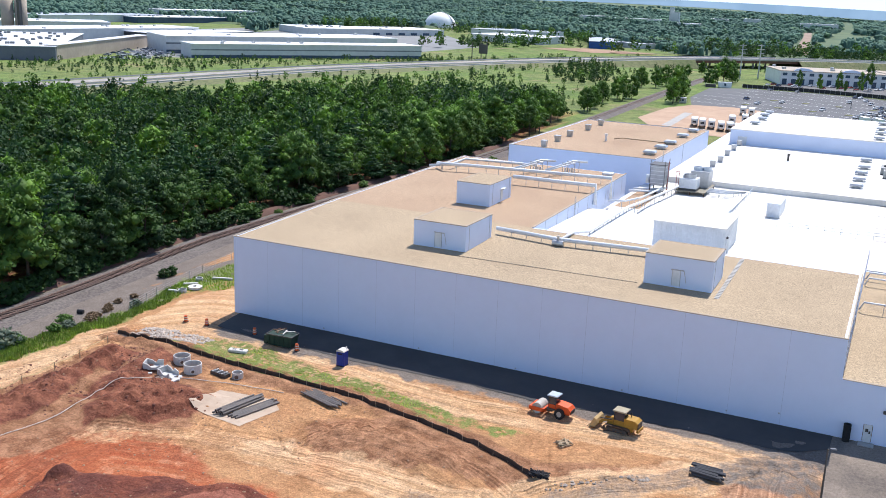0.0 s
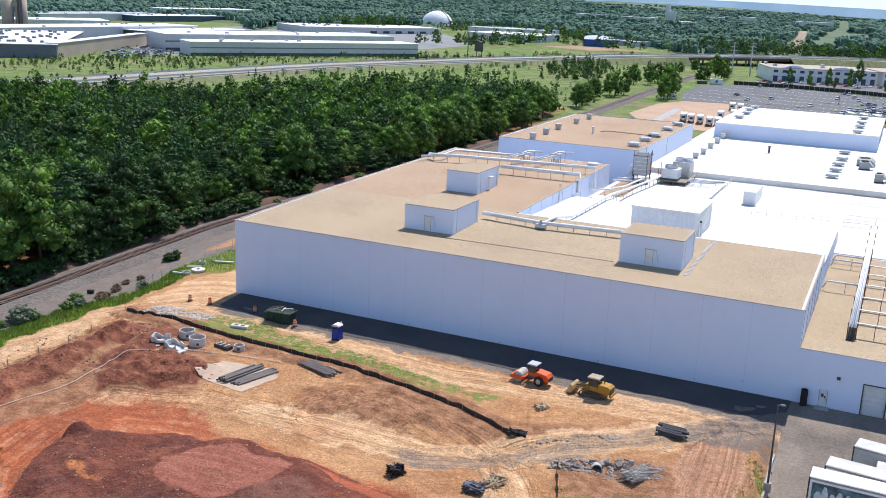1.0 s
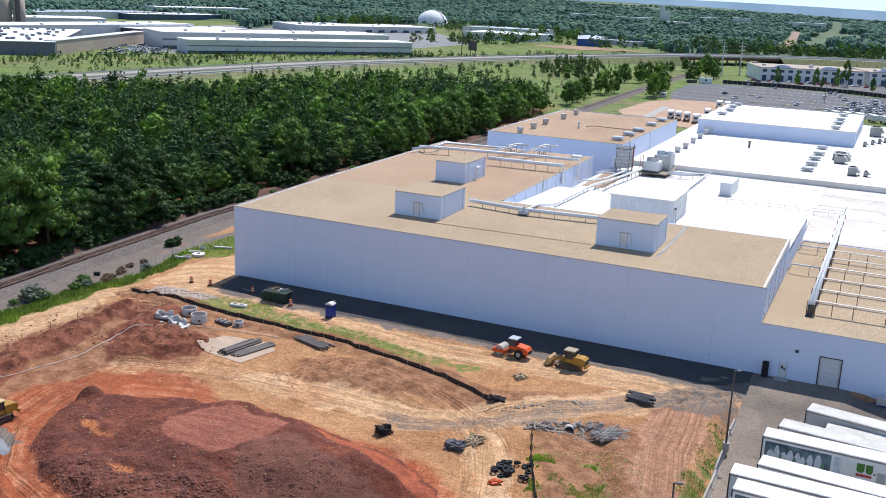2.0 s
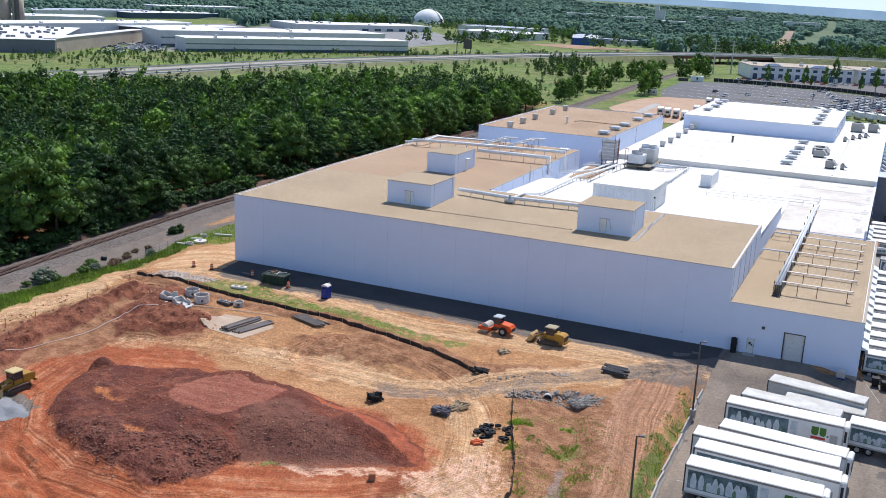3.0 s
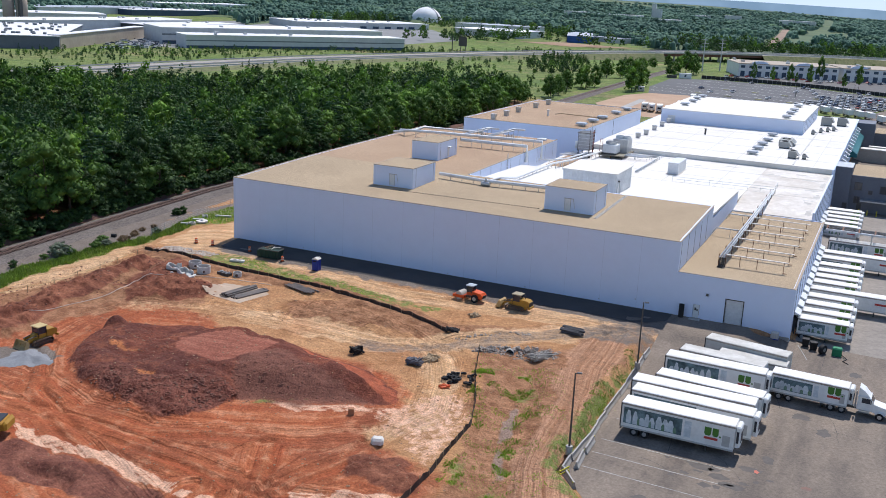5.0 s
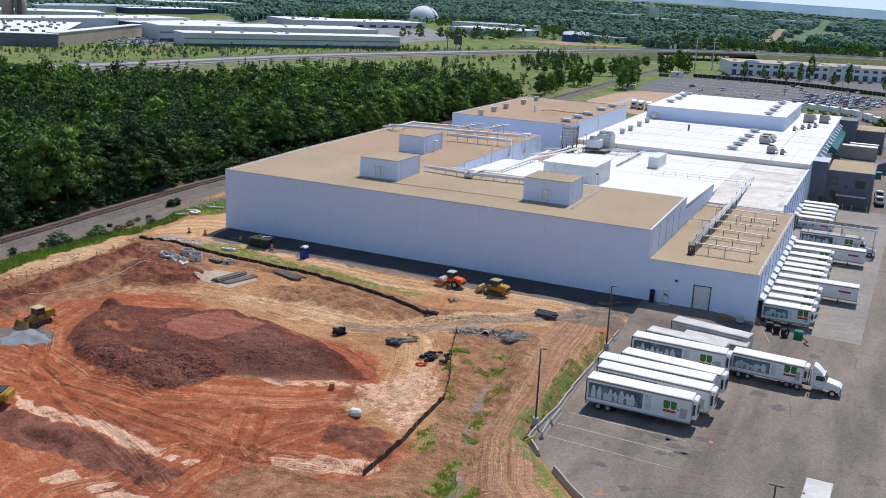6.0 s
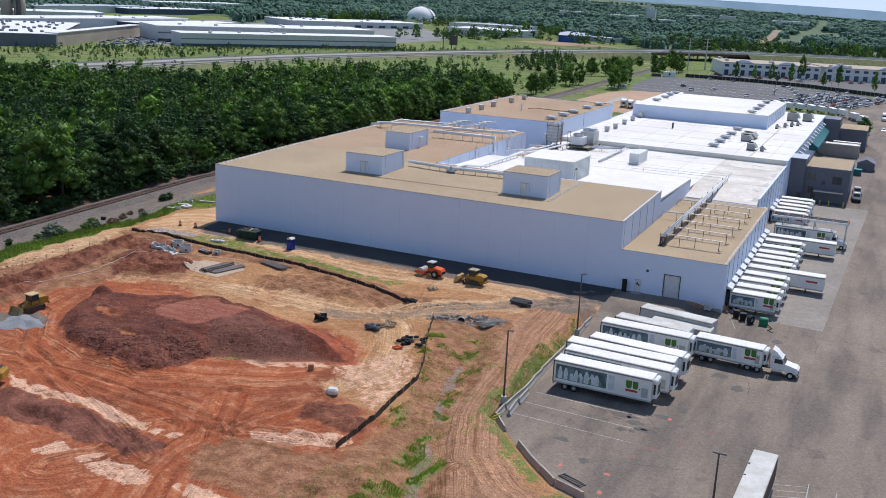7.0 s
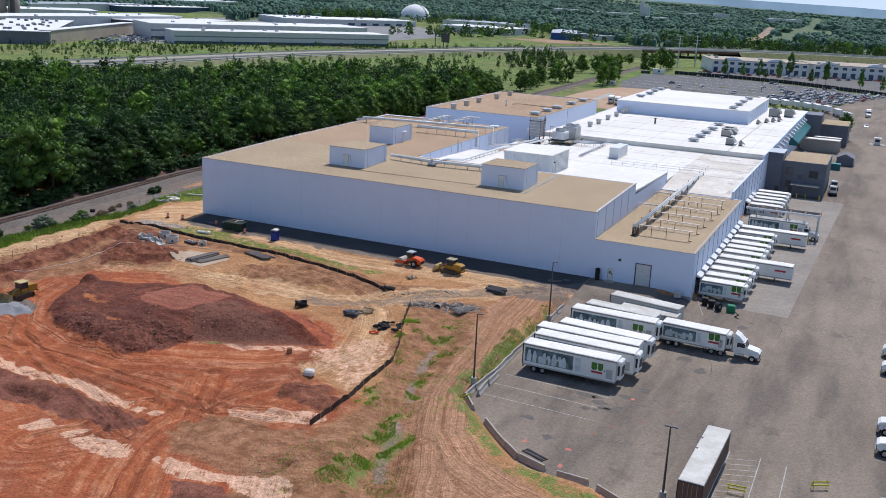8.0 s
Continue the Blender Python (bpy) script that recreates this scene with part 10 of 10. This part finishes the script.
cv_.matrix_basis = pose(69.4, -29.9, ground_z(69.4, -29.9) + 0.02, -104, 0, 20)
bundle(59.2, -26.9, 2.2, 1.2, 0.5, 16, black_plastic, "torn black silt fabric at the fence end", "fabric heap", 6)
wb = single("bulk_bag", Shape().soft_box(-0.7, -0.6, 0, 0.7, 0.6, 0.7, 0.25), tape_white, "white bulk bag lying on red earth", "bag")
on_ground(wb, 66.6, -63.0, 20, -0.05)
single("marker_box", Shape().soft_box(-0.35, -0.3, 0, 0.35, 0.3, 0.85, 0.04), surface("brown_box", (0.45, 0.20, 0.10), rough=0.8), "rusty brown box standing on the track", "box", at=pose(60.6, -58.5, ground_z(60.6, -58.5) - 0.05, 0, 0, 30))
bundle(66.6, -45.6, 1.4, 0.9, 0.3, 8, orange_plastic, "scrap of orange safety netting", "netting", 7)

# ---- the edge and furniture of the yard ----
bar = thing("concrete_barrier", "weathered concrete road barrier at the yard edge", "barrier", "yard barriers")
part("block", Shape().add([(-1.8, -0.3, 0), (1.8, -0.3, 0), (1.8, 0.3, 0), (-1.8, 0.3, 0), (-1.8, -0.3, 0.12), (1.8, -0.3, 0.12), (1.8, 0.3, 0.12), (-1.8, 0.3, 0.12), (-1.8, -0.14, 0.4), (1.8, -0.14, 0.4), (1.8, 0.14, 0.4), (-1.8, 0.14, 0.4), (-1.8, -0.09, 0.82), (1.8, -0.09, 0.82), (1.8, 0.09, 0.82), (-1.8, 0.09, 0.82)],
     [(0, 3, 2, 1), (12, 13, 14, 15)] + [(k + i, k + (i + 1) % 4, k + 4 + (i + 1) % 4, k + 4 + i) for k in (0, 4, 8) for i in range(4)]), concrete, bar)
part("reflector", Shape().box(1.6, -0.16, 0.7, 1.75, -0.1, 0.85), lime_yellow, bar)
EDGE = [(85.6, -15), (85.8, -22), (86.0, -33), (86.3, -47), (86.2, -56.8), (88.4, -59.8), (91.3, -62.6), (95.6, -67), (97.4, -68.8), (102.5, -70.8), (107, -71.2), (111.5, -74)]
first = True
for (x0, y0), (x1, y1) in zip(EDGE, EDGE[1:]):
    ln = math.hypot(x1 - x0, y1 - y0)
    k = max(1, round(ln / 3.9))
    for i in range(k):
        f = (i + 0.5) / k
        x, y = x0 + (x1 - x0) * f, y0 + (y1 - y0) * f
        if math.hypot(x - 90.0, y + 61.4) < 0.8:
            continue
        m4 = pose(x + rs.uniform(-0.15, 0.15), y, float(lot_z(np.array([x + 0.5]), np.array([y]))[0]) + 0.02, 0, 0, math.degrees(math.atan2(y1 - y0, x1 - x0)) + rs.uniform(-3, 3))
        if first:
            bar.matrix_basis = m4
            first = False
        else:
            copy_thing(bar, m4)
for x, y, a in ((87.0, -49.5, 92), (87.1, -53.5, 95)):
    copy_thing(bar, pose(x, y, -1.66, 0, 0, a))


def lamp_pole(x, y, z, h, deg, double=False):
    ob = thing("light_pole", "tall dark steel yard light pole", "light pole", "light poles")
    part("base", Shape().cyl(0, 0, -0.3, 0.75, 0.38, 14), concrete, ob)
    part("shaft", Shape().tube([(0, 0, 0.7), (0, 0, h)], 0.12, 8, radii=[0.13, 0.08]), steel_dark, ob)
    for k, sgn in enumerate((1, -1) if double else (1,)):
        part("arm", Shape().tube([(0, 0, h - 0.1), (0.3 * sgn, 0, h)], 0.05, 6), steel_dark, ob)
        part("lamp_head", Shape().soft_box(0.4 * sgn - 0.2, -0.16, h - 0.06, 0.4 * sgn + 0.35, 0.16, h + 0.08, 0.04), surface("lamp_grey", (0.16, 0.16, 0.17), rough=0.5), ob)
    ob.matrix_basis = pose(x, y, z, 0, 0, deg)
    return ob


lamp_pole(86.0, -23.6, -0.9, 9.5, 20)
lamp_pole(85.7, -53.2, -0.9, 9.5, 20)
lamp_pole(114.3, -69.6, -1.7, 8.2, 0, True)
lamp_pole(62, 420, 0.1, 10, 0, True)
lamp_pole(92, 405, 0.1, 10, 0, True)
for x, y, a in ((86.6, -57.8, 70), (121.1, -64.8, 4), (129.1, -59.2, 30)):
    bc = thing("barricade", "yellow folding barricade on asphalt", "barricade", "barricades")
    for z in (0.85, 0.45):
        part("board", Shape().box(-1.0, -0.03, z, 1.0, 0.03, z + 0.16), lime_yellow, bc)
    for xx in (-0.85, 0.8):
        part("leg", Shape().tube([(xx, -0.35, 0), (xx, 0, 1.0)], 0.03, 6), lime_yellow, bc)
        part("leg", Shape().tube([(xx, 0.35, 0), (xx, 0, 1.0)], 0.03, 6), lime_yellow, bc)
    bc.matrix_basis = pose(x, y, float(lot_z(np.array([x + 1.0]), np.array([y]))[0]) + 0.03, 0, 0, a)
# painted lines
white_line = surface("worn_line", (0.50, 0.50, 0.47), (0.26, 0.26, 0.25), 0.8, big=0.5, fine=2)
red_scuff = surface("red_dust", (0.28, 0.14, 0.10), (0.19, 0.13, 0.11), 0.9, big=0.5, fine=1.5)
zl = -1.7 + 0.034
def yard_line(x0, y0, x1, y1, w=0.11, mat=None, name="painted_line", label="worn white painted line on asphalt"):
    d = Vector((x1 - x0, y1 - y0)).normalized() * w / 2
    s_ = Shape()
    k = max(1, int(math.hypot(x1 - x0, y1 - y0) / 4))
    for i in range(k):
        a = (x0 + (x1 - x0) * i / k, y0 + (y1 - y0) * i / k)
        c = (x0 + (x1 - x0) * (i + 1) / k, y0 + (y1 - y0) * (i + 1) / k)
        za, zc = float(lot_z(np.array([a[0]]), np.array([a[1]]))[0]) + 0.036, float(lot_z(np.array([c[0]]), np.array([c[1]]))[0]) + 0.036
        s_.add([(a[0] - d.y, a[1] + d.x, za), (a[0] + d.y, a[1] - d.x, za), (c[0] + d.y, c[1] - d.x, zc), (c[0] - d.y, c[1] + d.x, zc)], [(0, 1, 2, 3)])
    return tagged(part(name, s_, mat or white_line), label, "road marking", "yard lines", "structure")


for y in (-46.4, -50.2, -54.2, -39.9, -36.2, -28, -33):
    yard_line(87.6, y, 102.5, y - 0.6)
for x in (118.9, 122.4):
    yard_line(x, -54.8, x, -70)
for k in range(10):
    yard_line(119.0, -56.8 - 1.4 * k, 122.3, -55.6 - 1.4 * k, 0.1)
yard_line(125.3, -55.4, 125.4, -66)
yard_line(127, -66.0, 138, -55)
yard_line(104.6, 1.6, 106.8, -5.2)
# pale concrete apron before the docks and the cracks of the yard
sheet("dock_apron", [(103.65, 2.0), (119.6, 1.2), (121, 58), (122.5, 112), (106, 112), (101.65, 104), (101.65, 53.6), (103.65, 53.4)], lot_z, 6.0, surface("apron_concrete", (0.31, 0.275, 0.235), (0.235, 0.208, 0.18), 0.9, big=0.12, fine=1.0, grit=0.12), "pale concrete apron before the docks", "apron", 0.045)
tar = surface("crack_tar", (0.085, 0.078, 0.072), rough=0.8)
oil = surface("oil_stain", (0.082, 0.072, 0.064), (0.125, 0.108, 0.095), 0.7, big=1.2, fine=3)
rs = random.Random(15)
for k in range(16):
    x, y, a = rs.uniform(92, 134), rs.uniform(-66, 0), rs.choice((0.0, 1.57, 0.2, 1.3)) + rs.uniform(-0.25, 0.25)
    pts_ = [(x, y)]
    for i in range(rs.randint(3, 8)):
        a += rs.uniform(-0.35, 0.35)
        pts_.append((pts_[-1][0] + 1.4 * math.cos(a), pts_[-1][1] + 1.4 * math.sin(a)))
    s = Shape()
    for (xa, ya), (xb, yb) in zip(pts_, pts_[1:]):
        d = Vector((xb - xa, yb - ya)).normalized() * rs.uniform(0.015, 0.04)
        za, zb = (float(lot_z(np.array([q[0]]), np.array([q[1]]))[0]) + 0.034 for q in ((xa, ya), (xb, yb)))
        s.add([(xa - d.y, ya + d.x, za), (xa + d.y, ya - d.x, za), (xb + d.y, yb - d.x, zb), (xb - d.y, yb + d.x, zb)], [(0, 1, 2, 3)])
    tagged(part("asphalt_crack", s, tar), "dark tarred crack in the asphalt", "crack", "asphalt cracks", "structure")
stains = [(99.5, -47.5, 2.0, 0.35), (101.5, -49.0, 1.2, 0.3), (103.4, -50.6, 1.6, 0.3), (100.4, -51.8, 0.8, 0.25), (104.5, -45.6, 1.3, 0.3), (106, -42, 0.9, 0.4), (95, -58, 1.0, 0.3), (111, -31, 0.9, 0.5), (108, -27.5, 1.4, 0.4), (113.5, -8, 1.0, 0.5), (118, 8, 0.7, 0.4), (99, -62, 0.7, 0.3)] + [(95.5 + 1.25 * k, -47.2 - 0.55 * ((k * 7) % 9), 0.35 + 0.12 * (k % 4), 0.10 + 0.04 * (k % 3)) for k in range(10)]
for x, y, w, h_ in stains:
    s = Shape()
    ring_ = []
    for k in range(14):
        a = 2 * math.pi * k / 14
        q = rs.uniform(0.6, 1.15)
        ring_.append((x + w * q * math.cos(a), y + 2.6 * h_ * q * math.sin(a), float(lot_z(np.array([x]), np.array([y]))[0]) + 0.036))
    s.add(ring_, [tuple(range(14))])
    tagged(part("oil_stain", s, oil), "dark oil stain on worn asphalt", "stain", "oil stains", "structure")
for x, y, w, h_ in ((105.2, -55.2, 1.0, 0.22), (107.8, -52.0, 0.7, 0.2), (103.6, -58.3, 0.5, 0.18), (110.5, -47, 0.6, 0.2)):
    s = Shape()
    s.add([(x + w * rs.uniform(0.5, 1.1) * math.cos(0.5236 * k), y + 2.6 * h_ * rs.uniform(0.5, 1.1) * math.sin(0.5236 * k), -1.7 + 0.038) for k in range(12)], [tuple(range(12))])
    tagged(part("dust_mark", s, red_scuff), "faint red dust mark on asphalt", "stain", "red dust marks", "structure")
gr = thing("steel_grate", "rusty steel grate lying on asphalt", "grate")
for k in range(11):
    part("bar", Shape().box(-1.5 + 0.3 * k, -0.45, 0.0, -1.38 + 0.3 * k, 0.45, 0.1), steel_dark, gr)
for y in (-0.45, 0.39):
    part("edge_bar", Shape().box(-1.55, y, 0.0, 1.7, y + 0.06, 0.12), steel_dark, gr)
gr.matrix_basis = pose(99.2, -67.2, -1.66, 0, 0, -25)
spray = surface("orange_spray", (0.62, 0.16, 0.10), (0.45, 0.16, 0.12), 0.8, big=1.5, fine=4)
for x, y in ((97.0, -64.4), (102.2, -63.9), (102.6, -68.2), (105.2, -45.8)):
    s = Shape()
    s.add([(x + 0.42 * rs.uniform(0.4, 1.1) * math.cos(0.6283 * k), y + 0.5 * rs.uniform(0.4, 1.1) * math.sin(0.6283 * k), float(lot_z(np.array([x]), np.array([y]))[0]) + 0.038) for k in range(10)], [tuple(range(10))])
    tagged(part("spray_mark", s, spray), "faded orange spray mark on asphalt", "road marking", "spray marks", "structure")
# bins, tyre and hose by the dock
bn = thing("waste_bin", "black wheeled waste bin by dock", "bin", "bins")
part("tub", Shape().add([(-0.4, -0.4, 0.1), (0.4, -0.4, 0.1), (0.4, 0.4, 0.1), (-0.4, 0.4, 0.1), (-0.5, -0.5, 1.2), (0.5, -0.5, 1.2), (0.5, 0.5, 1.2), (-0.5, 0.5, 1.2)], [(0, 3, 2, 1), (4, 5, 6, 7), (0, 1, 5, 4), (1, 2, 6, 5), (2, 3, 7, 6), (3, 0, 4, 7)]), black_plastic, bn)
part("lid", Shape().soft_box(-0.55, -0.55, 1.2, 0.55, 0.55, 1.32, 0.05), black_plastic, bn)
bn.matrix_basis = pose(106.0, 0.8, -1.67)
copy_thing(bn, pose(107.2, -0.2, -1.67, 0, 0, 15))
cr = thing("hose_reel", "black hose reel on a stand", "hose reel")
part("coil", Shape().tube([(0, -0.3, 0.75), (0, 0.3, 0.75)], 0.7, 18), rubber, cr)
part("core", Shape().tube([(0, -0.34, 0.75), (0, 0.34, 0.75)], 0.3, 12), galv, cr)
part("stand", Shape().box(-0.5, -0.4, 0, 0.5, 0.4, 0.08), steel_dark, cr)
cr.matrix_basis = pose(108.6, -1.4, -1.67, 0, 0, 60)
gb = thing("spill_bin", "green plastic bin with hose beside it", "bin")
part("tub", Shape().soft_box(-0.7, -0.6, 0, 0.7, 0.6, 1.25, 0.15), surface("bright_green", (0.02, 0.22, 0.10), rough=0.5), gb)
part("hose", Shape().tube([(0.7, -0.3, 0.3), (1.5, -1.2, 0.06), (1.0, -2.4, 0.06), (1.8, -3.2, 0.06)], 0.07, 6), rubber, gb)
gb.matrix_basis = pose(110.6, -0.8, -1.67)
br_ = thing("tote_tank", "white plastic tote tank in blue cage", "tank")
part("tank", Shape().soft_box(-0.55, -0.5, 0.16, 0.55, 0.5, 1.1, 0.08), tape_white, br_)
part("pallet", Shape().box(-0.6, -0.55, 0, 0.6, 0.55, 0.14), potty_blue, br_)
for k in range(4):
    part("cage_bar", Shape().box(-0.58 + 0.37 * k, -0.57, 0.14, -0.54 + 0.37 * k, -0.53, 1.12), galv, br_)
br_.matrix_basis = pose(101.6, -1.3, float(lot_z(np.array([101.6]), np.array([-1.3]))[0]) + 0.03)
for k, (x, y) in enumerate(((108.4, 112.6), (110.4, 112.2), (112.6, 112.4), (116.2, 112.0), (113.9, 59.5), (117.8, 60.4))):
    bo = single("bollard", Shape().cyl(0, 0, 0, 1.3, 0.14, 10).cyl(0, 0, 1.3, 1.36, 0.1, 10), lime_yellow, "yellow steel bollard in yard", "bollard", "bollards", at=(x, y, -1.67))

# ---- weeds and grass ----
grass_leaf = foliage("grass_blades", (0.42, 0.58, 0.08), (0.27, 0.37, 0.06))


def grass_field(name, polys, count, hmin, hmax, mat, label, seed, need=0.5, clump=0.0):
    """Blades over some outlines, thicker where the ground suits them; clump: how far they stand in separate tufts."""
    rs_ = np.random.RandomState(seed)
    vs, fs = [], []
    for poly in polys:
        xs, ys_ = [q[0] for q in poly], [q[1] for q in poly]
        area = (max(xs) - min(xs)) * (max(ys_) - min(ys_))
        x, y = rs_.uniform(min(xs), max(xs), count), rs_.uniform(min(ys_), max(ys_), count)
        ok = inside(x + 5 * (grain(x, y, 6, 101) - 0.5) + 2.5 * clump * (grain(x, y, 1.3, 145) - 0.5) * 2, y + 3 * clump * (grain(x, y, 1.6, 146) - 0.5) * 2, poly) & (grain(x, y, 3.5, 141) + 0.15 * (x < 0) > need) & (grain(x, y, 1.1, 143, 2) + 0.25 * rs_.uniform(-1, 1, count) > clump)
        x, y = x[ok], y[ok]
        z = ground_at(x, y)
        n_ = len(x)
        h = rs_.uniform(hmin, hmax, n_) * (0.6 + 0.8 * grain(x, y, 5, 151))
        a = rs_.uniform(0, 6.28, n_)
        w = np.minimum(h, 0.16 + 0.2 * h) * rs_.uniform(0.35, 0.8, n_)
        lean = rs_.uniform(-0.5, 0.5, (n_, 2)) * h[:, None]
        p0 = np.stack([x - np.cos(a) * w * 0.5, y - np.sin(a) * w * 0.5, z - 0.03], -1)
        p1 = np.stack([x + np.cos(a) * w * 0.5, y + np.sin(a) * w * 0.5, z - 0.03], -1)
        p2 = np.stack([x + lean[:, 0], y + lean[:, 1], z + h], -1)
        o = sum(len(q) for q in vs)
        vs.append(np.stack([p0, p1, p2], 1).reshape(-1, 3))
        fs.append(np.arange(n_ * 3).reshape(-1, 3) + o)
    vs, fs = np.concatenate(vs), np.concatenate(fs)
    me_ = bpy.data.meshes.new(name)
    me_.from_pydata(vs.tolist(), [], fs.tolist())
    me_.materials.append(mat)
    me_.update()
    tagged(new(name, me_), label, "grass", kind="stuff")


weed_olive = foliage("olive_weeds", (0.33, 0.40, 0.09), (0.17, 0.20, 0.06))
verge_leaf = foliage("verge_blades", (0.30, 0.40, 0.07), (0.13, 0.19, 0.04))
grass_field("grass", GRASS[:1], 30000, 0.15, 0.5, grass_leaf, "long green grass beside the railway", 1, 0.34)
grass_field("grass", [GRASS[0][:7] + GRASS[0][12:]], 24000, 0.18, 0.70, verge_leaf, "tall rank weeds beside the railway", 7, 0.33, 0.36)
grass_field("grass", [[(83.4, -18), (85.2, -15.5), (85.9, -20), (86.2, -54), (85.0, -53), (84.0, -36), (83.2, -26)]], 8000, 0.05, 0.22, weed_olive, "tall weeds behind the yard barriers", 8, 0.40, 0.44)
grass_field("grass", [SWALE_WEEDS[2], SWALE_WEEDS[6]], 6500, 0.06, 0.26, grass_leaf, "dense bright weeds at the swale head", 9, 0.40, 0.46)
grass_field("grass", GRASS[1:2] + GRASS[-1:], 16000, 0.06, 0.24, grass_leaf, "patchy green weeds on the site", 2, 0.44, 0.42)
grass_field("grass", SWALE_WEEDS[:-1], 3600, 0.08, 0.30, grass_leaf, "clumps of bright weeds in the swale", 3, 0.40, 0.52)
grass_field("grass", [[(66, -33), (77, -30), (83, -45), (85, -60), (90, -75), (92, -90), (76, -92), (75, -75), (74, -56), (69, -42)]], 60000, 0.05, 0.20, grass_leaf, "thin weeds over the swale", 5, 0.50, 0.56)
RUNNEL = [[(76.6, -46), (78.6, -46), (81.2, -60), (79.2, -60)], [(82.4, -64), (84.2, -64), (87.4, -78), (85.2, -78)], [(74.6, -60), (76.2, -60), (76.6, -76), (75.2, -76)], [(70, -40), (71.6, -40), (75.2, -54), (73.8, -54)], [(82, -80), (87, -78), (91, -88), (84, -92)]]
grass_field("grass", RUNNEL, 3600, 0.08, 0.30, grass_leaf, "green weeds along the muddy runnel", 6, 0.42, 0.55)
low_b = crown_arrays(901, 1.8, 1.3, 320, 0.16, "broad")
bush_mesh = crown_mesh("leaves", low_b, leaf_d)
bush_dark = crown_mesh("leaves", crown_arrays(902, 2.2, 1.3, 330, 0.19, "broad"), leaf_b)
bush_grey = crown_mesh("leaves", crown_arrays(903, 2.0, 1.5, 360, 0.17, "broad"), foliage("silvery_leaves", (0.20, 0.23, 0.16), (0.12, 0.15, 0.10)))
stem_mesh = Shape().tube([(0, 0, -0.2), (0.05, 0, 0.5), (0.2, 0.1, 1.2)], 0.06, 6).tube([(0, 0, 0), (-0.2, 0.1, 0.9)], 0.04, 5).mesh("stem", bark)
rs = random.Random(77)
bush_dry = crown_mesh("leaves", crown_arrays(904, 1.5, 1.3, 300, 0.12, "broad"), foliage("dry_leaves", (0.26, 0.17, 0.10), (0.15, 0.10, 0.06)))
shrubs = [(-17.0, -27.6, bush_grey, 1.35), (-16.2, -26.2, bush_mesh, 0.9), (-15.9, -20.3, bush_mesh, 0.85), (-17.2, -17.2, bush_mesh, 1.0), (-15.4, -18.2, bush_grey, 0.7), (-17.6, -30.6, bush_mesh, 0.6), (-17.9, -37.0, bush_dark, 0.65), (-21.2, 8.4, bush_dark, 0.8), (-21.0, 10.3, bush_dark, 0.85), (-14.2, -5.9, bush_grey, 0.7), (-13.9, -44, bush_mesh, 0.7), (-33, 46, bush_dark, 1.1), (-32.5, 58, bush_mesh, 0.9), (-33.5, 71, bush_dark, 1.3), (-33, 96, bush_mesh, 1.2), (-34, 118, bush_dark, 1.6), (-20.5, 150, bush_mesh, 1.5), (-21, 170, bush_dark, 1.6), (-12, 170, bush_mesh, 1.4), (-17, 31, bush_mesh, 0.8)]
for k in range(11):  # dry brush on the edge of the ballast
    f = rs.random()
    shrubs.append((-15.4 - 2.6 * f + rs.uniform(-0.8, 0.8), -14 + 11 * f + rs.uniform(-1, 1), bush_dry, rs.uniform(0.35, 0.65)))
for k in range(64):
    y = rs.uniform(45, 190)
    shrubs.append((float(rail_x(y)) - rs.uniform(6.4, 9.0), y, bush_dark, rs.uniform(0.6, 1.9)))
for k in range(64):  # close undergrowth below the first trees, dark leaves carrying the shade there
    y = -48 + 1.6 * k + rs.uniform(-0.8, 0.8)
    shrubs.append((float(rail_x(y)) - rs.uniform(5.0, 7.0), y, bush_dark, rs.uniform(1.0, 1.9)))
for x, y, me_, sc in shrubs:
    ob = thing("bush", "silvery green bush beside the railway" if me_ is bush_grey else "dry brown bush beside the ballast" if me_ is bush_dry else "leafy green bush beside the railway", "bush", "railway bushes", at=pose(x, y, ground_z(x, y) - 0.35 * sc, 0, 0, rs.uniform(0, 360)) @ Matrix.Diagonal((sc * rs.uniform(0.9, 1.3), sc, sc, 1)))
    part("leaves", me_, None, ob)
    part("stem", stem_mesh, None, ob)
